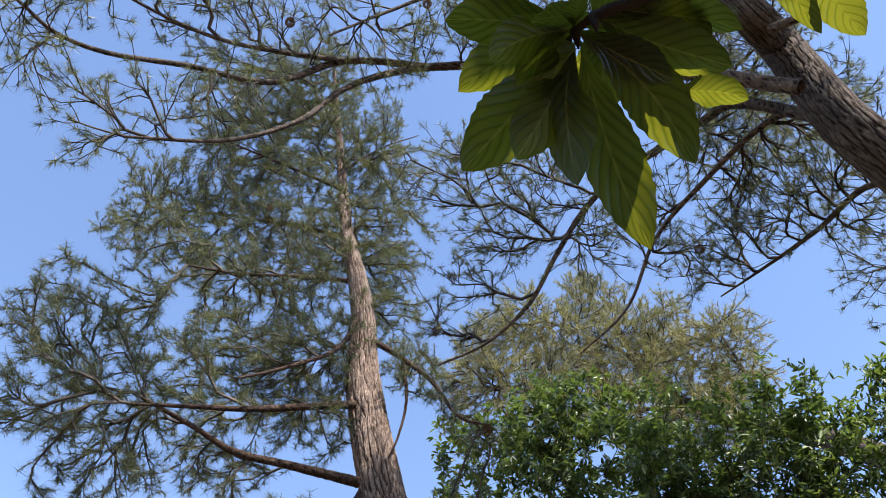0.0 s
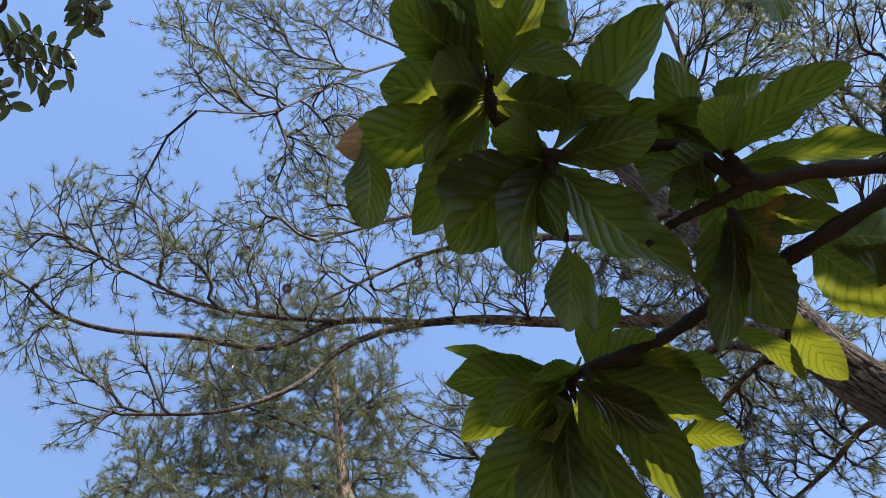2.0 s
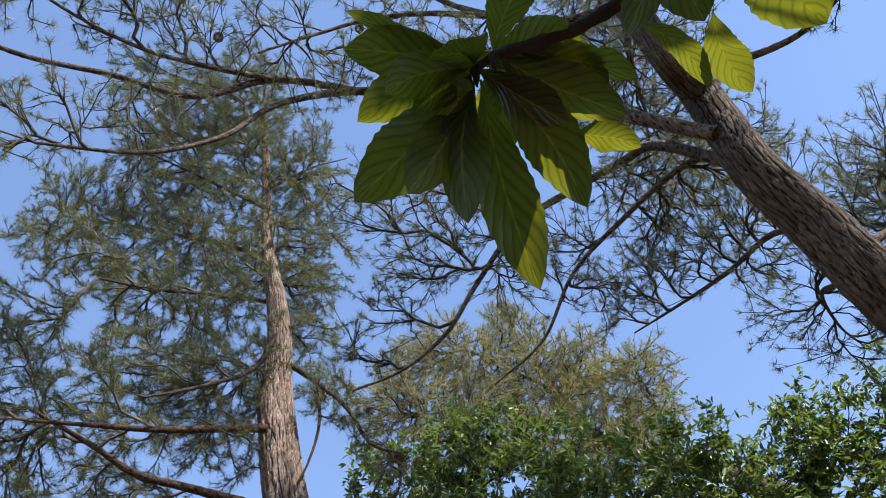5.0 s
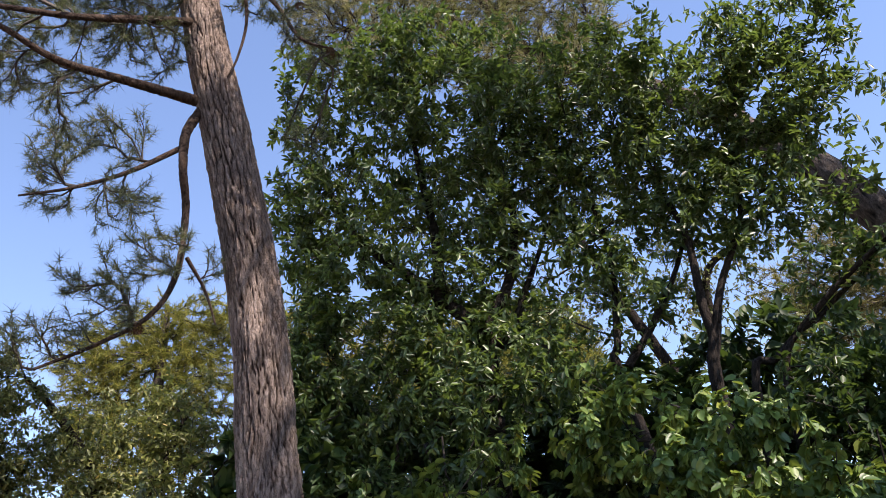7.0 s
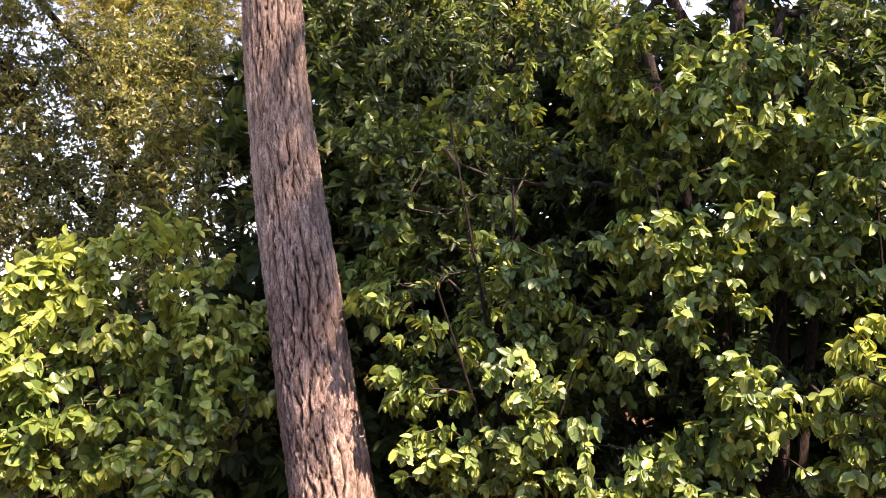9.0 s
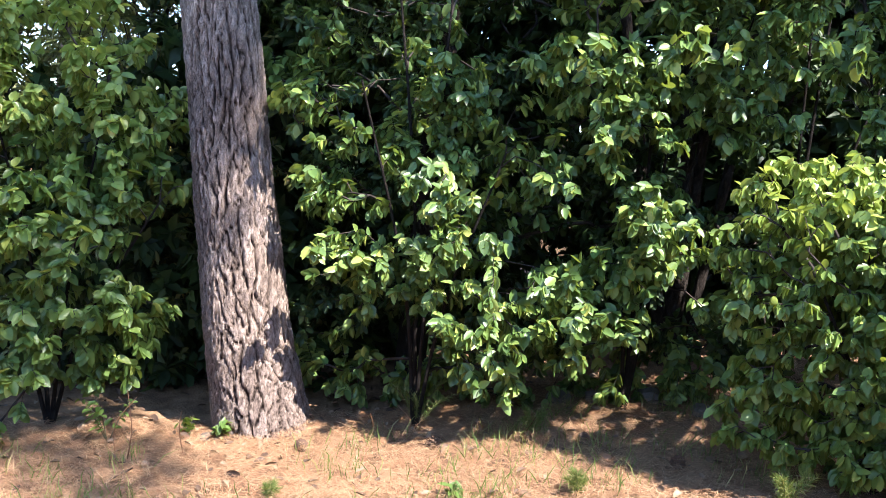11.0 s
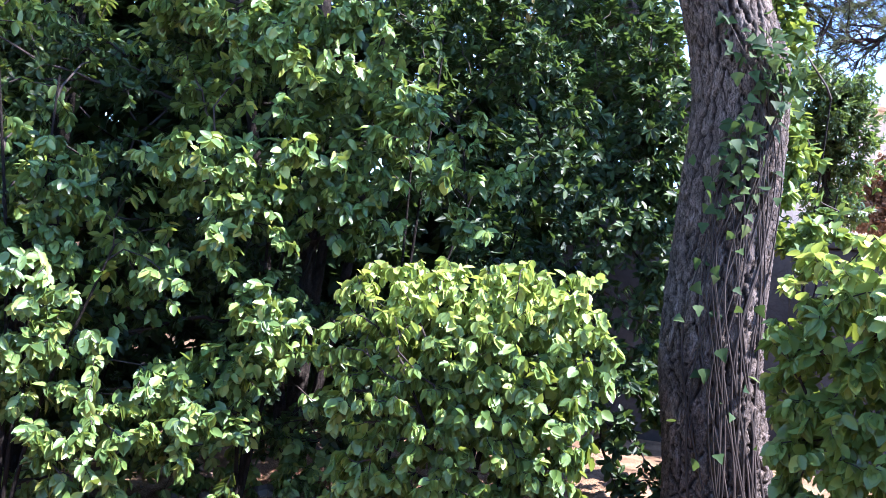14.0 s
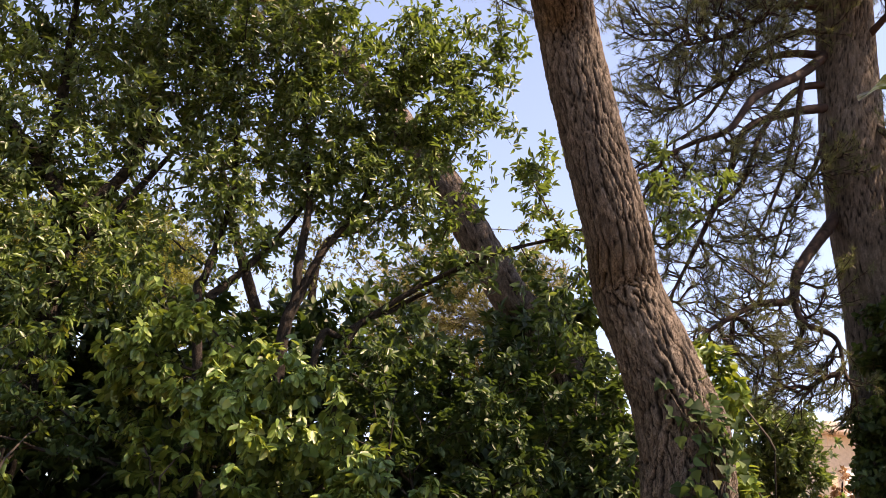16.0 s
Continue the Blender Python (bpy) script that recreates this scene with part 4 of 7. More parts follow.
pine("tall dark pine with crooked hanging limbs behind the low wall", ground_at(7.75, 3.35), [(7.74, 3.43, 1.93), (7.74, 3.42, 2.48), (7.76, 3.38, 3.6), (7.76, 3.38, 4.66), (7.66, 3.39, 5.09), (7.64, 3.43, 5.98), (7.66, 3.4, 7.14), (7.69, 3.33, 8.2), (7.66, 3.14, 10.08), (7.49, 3.02, 12.21)],
     [0.47, 0.42, 0.34, 0.32, 0.30, 0.30, 0.28, 0.27, 0.22, 0.12],
     [([(7.49, 3.52, 5.71), (7.13, 3.59, 5.28), (6.77, 3.63, 4.86), (6.56, 3.59, 4.53), (6.25, 3.72, 4.42), (5.94, 3.84, 4.21), (5.71, 4.01, 3.98)], 0.11, 0.02),
      ([(6.56, 3.58, 4.56), (6.51, 3.48, 4.29), (6.61, 3.28, 4.14), (6.54, 3.2, 3.83)], 0.06, 0.02),
      ([(7.52, 3.46, 7.52), (7.04, 3.54, 7.03), (6.49, 3.72, 6.58), (6.18, 3.84, 6.12), (5.83, 4.01, 5.88), (5.41, 4.24, 5.53)], 0.10, 0.02),
      ] + [ ([(7.51, 3.49, 6.84), (6.98, 3.66, 6.6), (6.51, 3.87, 6.28), (6.24, 3.93, 5.65), (6.03, 4.08, 5.06), (5.8, 4.22, 4.5)], 0.09, 0.02),
      ([(7.53, 3.44, 7.45), (7.04, 3.75, 7.36), (6.54, 4.03, 6.95), (6.13, 4.28, 6.54)], 0.08, 0.02),
      ([(7.54, 3.42, 8.02), (7, 3.62, 7.89), (6.58, 3.96, 7.48), (6.17, 4.21, 7.26)], 0.07, 0.02),
      ] + [ ([(7.04, 3.54, 6.97), (6.88, 3.64, 6.16), (6.7, 3.75, 5.6), (6.5, 3.89, 5.06)], 0.05, 0.015),
      ([(7.49, 3.52, 6.78), (7.22, 3.62, 6.06), (6.92, 3.77, 5.52), (6.74, 3.88, 4.92)], 0.045, 0.012),
      ([(7.67, 3.11, 7.63), (7.6, 2.73, 7.79), (7.54, 2.28, 7.81)], 0.07, 0.02),
      ] + [ ([(7.63, 3.32, 6.73), (7.57, 2.93, 6.19), (7.48, 2.61, 5.59), (7.47, 2.3, 5.18)], 0.07, 0.02), ([(7.63, 3.33, 6.04), (7.57, 2.94, 5.55), (7.45, 2.69, 4.95), (7.41, 2.5, 4.39)], 0.06, 0.015),
      ([(7.52, 3.47, 7.11), (7.1, 3.64, 6.91), (6.68, 3.79, 6.33), (6.39, 3.89, 5.64), (6.14, 4.09, 5.33), (5.86, 4.31, 4.96)], 0.07, 0.015), ([(7.54, 3.42, 7.72), (7.1, 3.64, 7.6), (6.71, 3.93, 7.19), (6.33, 4.16, 6.45), (6.03, 4.41, 6.11)], 0.07, 0.015)],
     ([(6.05, 4.39, 7.15, 0.36), (6.32, 4.18, 7.46, 0.37), (6.64, 3.86, 7.6, 0.44), (7.01, 3.59, 7.66, 0.38), (5.79, 4.41, 6.49, 0.28), (6.22, 4.14, 6.78, 0.29), (6.65, 3.84, 7.11, 0.36), (5.65, 4.25, 5.64, 0.31), (5.84, 4.17, 5.13, 0.3), (5.86, 4.14, 4.6, 0.25), (6.04, 4.05, 5.91, 0.32), (6.28, 3.87, 5.76, 0.27), (6.24, 3.94, 5.09, 0.31), (6.7, 3.76, 6.2, 0.34), (6.75, 3.66, 5.64, 0.28)] + [(6.66, 3.82, 5.1, 0.27), (6.16, 3.87, 4.53, 0.3), (5.89, 3.92, 4.12, 0.24), (6.11, 3.76, 4.1, 0.24), (6.46, 3.56, 4.25, 0.25), (6.73, 3.48, 4.61, 0.26), (6.26, 3.72, 3.89, 0.24), (6.51, 3.48, 3.91, 0.29), (6.51, 3.26, 3.74, 0.19), (6.31, 3.62, 3.66, 0.19), (7.15, 3.53, 6, 0.29), (5.88, 4.6, 7.67, 0.25), (7.3, 3.47, 8.66, 0.62), (6.77, 3.83, 8.4, 0.53), (6.45, 4.16, 8.26, 0.45)]) + [(7.63, 2.78, 6.41, 0.3), (7.59, 2.59, 5.8, 0.29), (7.52, 2.78, 5.27, 0.28), (7.5, 2.55, 4.83, 0.27), (7.58, 2.3, 5.99, 0.34), (7.46, 2.34, 4.38, 0.26)],
     # shade: crown balls added up-sun to darken this trunk and its limbs
     165, PINES, M_BARK_OLD, M_TWIG_RED, plate=(0.05, 0.16), depth=0.02, twig=M_TWIG_RED, limb_scale=0.64, wander=0.24, needle=M_NEEDLE_DARK, tuft=(17, 0.062, 0.0036, 1.3), per=2, seed=12, around=150, along=260, sag=-0.18, swell=1.1, thick=(0.006, 0.035), side=(0.1, 0.34, 0.005, 0.003), fine=(0.11, 0.15, 0.003, 0.0018), shade=[(7.6 + 1.2 * math.cos(a), 2.6 + 1.2 * math.sin(a), 9.0 + 0.5 * (a % 3), 0.8) for a in range(8)] + [(7.3, 3.4, 8.6, 0.8), (7.5, 2.5, 8.4, 0.8), (6.9, 2.7, 8.8, 0.8)] + [(8.5, 1.3, 6.6 + 0.8 * i, 0.7) for i in range(5)])


# ---- broadleaf trees ----
def broadleaf(label, base, stems, blobs, density, long, ratio=0.42, count=7, material=None, form=TINY, group="evergreen trees", name="oak_tree", category="tree", bark=None,
              per=2, droop=0.25, shell=0.0, seed=1, singles=0, near=(0, 0, 2), swell=1.35, clump=14, loose=0.035):
    tree = thing(name, base, label, category, group)
    nodes = []
    for k, (line, r0, r1) in enumerate(stems):
        n = 10 * len(line)
        v, f, s = bark_tube(line, [r0, (r0 + r1) * 0.5, r1], 16, n * 2, (0.03, 0.09), r0 * 0.14, seed + k)
        place("trunk" if k == 0 else "limb", mesh_of("limb", v, f, bark or M_BARK_GREY, plate=s), tree)
        nodes.append(spline(line, n)[n // 3:])
    paths = grow(nodes, in_blobs(blobs, density, shell, swell=swell, clump=clump), 0.3, 0.3, 0.12)
    v, f = tubes(paths, 3)
    place("fine_wood", mesh_of("fine_wood", v, f, M_TWIG), tree, kind="stuff")
    at, way = tips(paths, per, 0.8)
    at = at + rng.normal(size=at.shape) * loose
    leaf_pieces(tree, "leaf", form, rosettes(at, way, count, droop, 0.8, long, ratio), material or M_OAK, singles, near)
    return tree


broadleaf("evergreen oak with small glossy dark leaves above the hedge", ground_at(1.35, 5.7), [
    ([(1.35, 5.7, -0.1), (1.4, 5.7, 1.5), *[(1.46, 5.87, 3.52), (1.46, 5.87, 3.95), (1.32, 5.9, 4.28), (0.97, 6.07, 4.68), (0.59, 6.22, 5.11), (0.34, 6.33, 5.7)]], 0.10, 0.02),
    ([(1.47, 5.86, 3.9), (1.52, 5.85, 4.21), (1.72, 5.9, 4.6), (1.83, 5.97, 5.24), (1.79, 6.09, 5.96)], 0.06, 0.015),
    ([(1.43, 5.88, 4.04), (1.63, 5.82, 4.06), (1.81, 5.87, 4.45), (2.11, 5.88, 5.09)], 0.05, 0.012),
    ([(1.17, 5.93, 4.38), (1.21, 6.13, 5.06), (1.14, 6.24, 5.82), (1.1, 6.35, 6.6)], 0.05, 0.012),
    ([(1.4, 5.7, 1.5), *[(1.18, 5.93, 3.47), (1, 5.96, 3.78), (0.73, 6, 3.92), (0.42, 6.13, 4.02)]], 0.04, 0.012)],
    ([(0.15, 6.2, 5.61, 0.23), (0.34, 6.2, 6.12, 0.29), (0.41, 6.09, 5.23, 0.31), (0.69, 6.27, 6.67, 0.36), (1.12, 6.31, 6.98, 0.42), (0.86, 6.25, 6.06, 0.39), (0.91, 6.14, 5.32, 0.37), (1.49, 6.24, 6.49, 0.46), (1.41, 6.15, 5.72, 0.43), (1.91, 6.12, 6.74, 0.36), (1.89, 6.02, 5.87, 0.43), (1.7, 5.98, 5.18, 0.36), (0.52, 5.99, 4.69, 0.34), (0.18, 6.1, 4.79, 0.26), (0.93, 5.94, 4.61, 0.34), (1.38, 5.96, 4.72, 0.3)] + [(0.26, 6, 4.24, 0.29), (0.62, 5.98, 4.14, 0.33), (1.06, 5.92, 4.02, 0.33), (0.1, 6, 3.82, 0.24), (1.56, 5.81, 4.23, 0.25), (0.4, 5.89, 3.73, 0.28), (0.77, 5.76, 3.64, 0.27), (1.15, 5.7, 3.57, 0.27), (1.54, 5.61, 3.73, 0.27), (1.9, 5.6, 4.01, 0.24), (0.25, 5.9, 3.46, 0.23), (0.68, 5.77, 3.3, 0.27), (1.85, 5.41, 3.53, 0.23), (0.2, 6.3, 6.73, 0.23), (0.06, 6.2, 5.19, 0.18)]) + [(0.37, 5.75, 3.08, 0.26), (0.65, 5.62, 2.75, 0.25), (1.01, 5.57, 2.88, 0.25), (1.33, 5.61, 3.03, 0.22), (0.42, 5.54, 2.46, 0.25), (0.74, 5.41, 2.3, 0.24), (1.08, 5.35, 2.41, 0.24), (1.4, 5.28, 2.6, 0.21)],
    120, 0.074, 0.40, per=5, count=4, seed=31, clump=20, form=LANCE)

broadleaf("evergreen oak with several thin stems and sunlit leaf tips", ground_at(2.95, 5.2), [
    ([(2.95, 5.2, 0.2), (2.9, 5.2, 2.0), *[(2.78, 5.13, 3.41), (2.82, 5.11, 3.76), (2.8, 5.12, 4.01), (2.85, 5.21, 4.57), (2.82, 5.34, 5.02), (2.76, 5.48, 5.67)]], 0.055, 0.012),
    ([(2.82, 5.11, 3.72), (2.92, 5.05, 4.1), (3.18, 5, 4.64), (3.3, 5.05, 5.28)], 0.034, 0.01),
    ([(2.95, 5.2, 0.2), (2.6, 5.25, 1.8), *[(2.29, 5.48, 3.62), (2.3, 5.48, 3.87), (2.4, 5.55, 4.52), (2.38, 5.66, 5.06), (2.21, 5.84, 5.91)]], 0.042, 0.01),
    ([(2.34, 5.46, 3.7), (2.55, 5.36, 3.99), (2.84, 5.33, 4.5), (3.05, 5.21, 5.19)], 0.03, 0.01),
    ] + [ ([(2.95, 5.2, 0.2), (3.0, 5.15, 2.0), *[(2.98, 5.01, 3.42), (3.13, 4.93, 3.56), (3.46, 4.59, 3.91), (3.78, 4.21, 4.16), (4.07, 3.8, 4.28)]], 0.035, 0.01),
    ([(3.0, 5.2, 0.2), (3.2, 5.1, 2.0), *[(3.14, 4.91, 3.44), (3.39, 4.74, 3.77), (3.66, 4.53, 4)]], 0.035, 0.012)],
    [(2.25, 5.79, 6.07, 0.39), (2.07, 5.86, 5.38, 0.32), (2.64, 5.62, 6.37, 0.35), (2.62, 5.63, 5.68, 0.38), (2.4, 5.62, 4.99, 0.31), (2.91, 5.37, 5.95, 0.33), (2.83, 5.3, 5.2, 0.35), (2.65, 5.39, 4.62, 0.3), (3.14, 5.12, 5.5, 0.32), (3.05, 5.06, 4.86, 0.3), (3.33, 4.88, 5.13, 0.3), (3.22, 4.95, 4.57, 0.29), (3.5, 4.76, 4.86, 0.26), (3.54, 4.73, 4.48, 0.25), (3.39, 4.96, 5.92, 0.28), (2.22, 5.59, 4.49, 0.25), (2.53, 5.34, 4.1, 0.2), (3.61, 4.8, 5.8, 0.28), (3.72, 4.58, 5.22, 0.26), (3.5, 4.63, 4.01, 0.24)]
    + ([(2.98, 5.24, 6.17, 0.38), (2.42, 5.5, 6, 0.38), (3.36, 4.9, 5.8, 0.32), (3.53, 4.91, 6.35, 0.29), (3.76, 4.62, 5.92, 0.28), (3.89, 4.38, 5.44, 0.22), (3.69, 4.54, 5.27, 0.22), (3.09, 5.06, 5.37, 0.31), (3.34, 4.91, 5.12, 0.22), (2.61, 5.42, 5.3, 0.31), (2, 5.76, 5.58, 0.37), (3.92, 4.49, 6.27, 0.24), (4, 4.15, 4.86, 0.17), (4.01, 3.99, 4.9, 0.14), (3.42, 4.74, 3.56, 0.16)] + [(3.75, 4.23, 4.04, 0.15), (1.82, 5.91, 4.47, 0.26), (2.27, 5.66, 4.76, 0.26), (2.91, 5.27, 4.78, 0.26), (3.18, 4.89, 4.65, 0.19), (3.48, 4.7, 4.43, 0.14), (1.29, 6.03, 3.96, 0.21), (3.76, 4.36, 4.69, 0.14), (3.38, 4.65, 3.37, 0.19), (4.09, 3.77, 4.23, 0.12)])
    + [(4.13, 3.79, 3.96, 0.13), (4.04, 3.88, 3.71, 0.13), (4.16, 3.76, 3.49, 0.11), (3.98, 4.07, 3.97, 0.13), (4.09, 3.97, 4.41, 0.14)] + [(4.85, 3.38, 4.6, 0.11), (4.52, 3.39, 5.06, 0.11), (4.84, 3.19, 4.81, 0.1), (4.82, 3.51, 4.5, 0.1), (4.6, 3.5, 4.75, 0.09)],
    80, 0.072, 0.40, per=5, count=4, seed=41, material=M_OAK, clump=20, form=LANCE)

broadleaf("grey-green tree with loose foliage and bare twigs beside the pine", ground_at(-1.6, 6.8), [
    ([(-1.6, 6.8, -0.1), (-1.5, 6.8, 1.2), *[(-1.36, 7.11, 2.57), (-1.31, 7.12, 3.05), (-1.41, 7.1, 3.54), (-1.68, 7.03, 3.95), (-1.94, 6.96, 4.25)]], 0.08, 0.02),
    ([(-1.33, 7.12, 2.66), (-1.06, 7.16, 3.1), (-0.92, 7.29, 3.58), (-0.77, 7.41, 4.06)], 0.06, 0.015), ([(-1.39, 7.1, 2.49), (-1.7, 6.92, 2.9), (-1.93, 6.75, 3.38), (-2.15, 6.68, 3.84)], 0.05, 0.015)],
    ([(-2.2, 6.67, 4.37, 0.24), (-2.13, 6.69, 3.97, 0.28), (-2, 6.74, 4.17, 0.19), (-1.88, 6.88, 3.76, 0.33), (-2.04, 6.72, 3.37, 0.32), (-1.73, 6.92, 3.24, 0.37), (-1.42, 7.1, 3.63, 0.33), (-1.11, 7.26, 3.92, 0.29), (-0.86, 7.4, 4.11, 0.3), (-0.95, 7.18, 3.46, 0.33), (-0.66, 7.32, 3.63, 0.29)] + [(-1.29, 7.02, 3.07, 0.32), (-1.93, 6.76, 2.88, 0.36), (-1.56, 6.86, 2.72, 0.36), (-0.96, 7.08, 2.9, 0.37), (-0.63, 7.22, 3.05, 0.28), (-1.16, 6.94, 2.42, 0.36), (-1.65, 6.73, 2.27, 0.35), (-0.61, 7.12, 2.46, 0.27), (-2, 6.63, 2.39, 0.31), (-2.34, 6.62, 3.6, 0.42), (-2.33, 6.62, 2.79, 0.41)]),
    120, 0.055, 0.4, per=7, count=4, seed=51, material=M_OLIVE, clump=0)

broadleaf("open olive-green tree behind the oaks", ground_at(5.2, 8.6), [
    ([ground_at(5.2, 8.6, -0.1), (5.1, 8.6, 3.0), *[(3.9, 8.89, 5.7), (3.66, 8.99, 6.39), (3.42, 9.08, 7.02)]], 0.09, 0.02),
    ([(5.1, 8.6, 3.0), *[(2.95, 9.23, 5.33), (2.36, 9.38, 5.65), (1.8, 9.49, 6.03)]], 0.06, 0.015),
    ([(5.1, 8.6, 3.0), *[(4.75, 8.49, 5.59), (5.21, 8.22, 6.19), (5.69, 7.91, 6.74)]], 0.06, 0.015)],
    ([(1.59, 9.53, 5.95, 0.41), (2.04, 9.45, 5.55, 0.4), (1.95, 9.47, 4.99, 0.4), (2.39, 9.38, 6.01, 0.41), (2.75, 9.29, 5.48, 0.4), (2.51, 9.35, 5.01, 0.4), (3.11, 9.18, 6.01, 0.41), (3.41, 9.08, 5.44, 0.4), (3.75, 8.95, 5.88, 0.41), (3.74, 8.96, 6.64, 0.42), (4.26, 8.73, 5.71, 0.41), (4.56, 8.59, 6.14, 0.41)] + [(4.87, 8.42, 5.61, 0.41), (5.18, 8.24, 5.96, 0.34), (4.98, 8.36, 6.69, 0.35), (5.49, 8.05, 6.39, 0.35), (4.35, 8.69, 6.8, 0.43), (5.78, 7.84, 7.08, 0.29), (6.29, 7.46, 6.19, 0.28), (6.61, 7.18, 5.92, 0.27), (6.89, 6.91, 6.39, 0.28), (4.46, 8.64, 5.1, 0.4), (5.33, 8.15, 5.04, 0.33)]),
    45, 0.06, per=3, count=5, seed=55, clump=0, material=M_OLIVE)

# ---- sunlit trees in the distance ----
for label, blobs, base in (
        ("distant yellow-green pine in full sun", [(-2.89, 12.9, 6.47, 0.46), (-2.44, 13, 6.78, 0.55), (-1.87, 13.09, 7, 0.55), (-1.29, 13.17, 7.12, 0.56), (-0.94, 13.2, 7.23, 0.37), (-2.01, 13.07, 6.25, 0.63), (-1.26, 13.17, 6.27, 0.54), (-2.62, 12.96, 5.87, 0.45), (-1.59, 12.12, 5.09, 0.57), (-2.44, 11.98, 4.84, 0.57)], (-2.0, 13.0)),
        ("distant yellow-green pine seen under the oak branches", [(0.33, 14.24, 7.65, 0.5), (0.91, 14.21, 7.31, 0.5), (1.7, 14.14, 7.38, 0.5), (3.46, 13.82, 7.34, 0.5), (4.22, 13.61, 7.24, 0.59), (4.75, 13.43, 7.06, 0.39), (2.66, 13.99, 6.99, 0.59), (0.65, 13.22, 6.25, 0.54), (1.72, 13.13, 6, 0.63), (3.31, 12.82, 6.06, 0.63), (4.41, 12.49, 5.92, 0.54)], (3.0, 14.0)),
        ) + ( ("distant thin pine with pinkish brown twigs", [(7.54, 10.88, 6.68, 0.46), (8.11, 10.47, 7.05, 0.56), (8.57, 10.11, 6.61, 0.55), (8.03, 10.54, 6.17, 0.45), (9, 9.74, 6.27, 0.45), (7.46, 10.94, 5.9, 0.45), (9.3, 9.45, 7.07, 0.46), (8.54, 10.13, 5.85, 0.54), (9.4, 9.36, 5.93, 0.54)], (9.5, 9.8)),
        ("distant dry pine crown beyond the oaks", [(2.59, 13.92, 6.55, 0.68), (3.31, 13.78, 6.96, 0.59), (4.11, 13.58, 7.18, 0.59), (4.69, 13.4, 6.92, 0.59), (3.82, 13.66, 6.21, 0.68), (2.94, 13.86, 5.8, 0.67), (4.86, 13.34, 6.06, 0.58)], (4.5, 14.0))):
    pine(label, ground_at(*base), [ground_at(*base), (base[0], base[1], 3.0), (base[0] + 0.1, base[1], 5.5), (base[0] + 0.2, base[1], 7.5)], [0.2, 0.16, 0.1, 0.04],
         [], blobs, 85, "distant trees", M_BARK_OLD, needle=M_NEEDLE_DRY if "pinkish" in label else M_NEEDLE_FAR, tuft=(10, 0.12, 0.012, 1.3), per=4, seed=70, around=30, along=60, sag=0.2, side=(0.1, 0.36, 0.007, 0.004), back=0.6)


# ---- shrubs and hedges ----
def shrub(label, base, stems, blobs, density, long, ratio, count, material, droop, shell, group="", singles=300, near=(0, 0, 1.6), name="shrub", category="shrub", per=1, form=OVAL, wood=None, flat=1.0, swell=1.12, clump=5, top=None):
    bush = thing(name, base, label, category, group)
    nodes = []
    for line, r in stems:
        n = 8 * len(line)
        nodes.append(spline(line, n)[n // 4:])
        v, f = tubes([(spline(line, n), np.linspace(r, r * 0.4, n))], 8)
        place("stem", mesh_of("stem", v, f, M_BARK_GREY, plate=np.full(len(v), 0.25)), bush)
    paths = grow(nodes, in_blobs(blobs, density, shell, flat=flat, swell=swell, clump=clump), 0.25, 0.2, 0.15, (0.0018, 0.012))
    v, f = tubes(paths, 3)
    place("fine_wood", mesh_of("fine_wood", v, f, wood or M_TWIG), bush, kind="stuff")
    at, way = tips(paths, per, 0.3)
    leaf_pieces(bush, "leaf", form, rosettes(at, way, count, droop, 0.85, long, ratio), material, singles, near, top)
    return bush


def stems_up(x, y, tops, r=0.013):
    return [([ground_at(x, y, -0.05), (x + (a - x) * 0.3, y + (b - y) * 0.3, float(height(x, y)) + (c - float(height(x, y))) * 0.45), (a, b, c)], r) for a, b, c in tops]


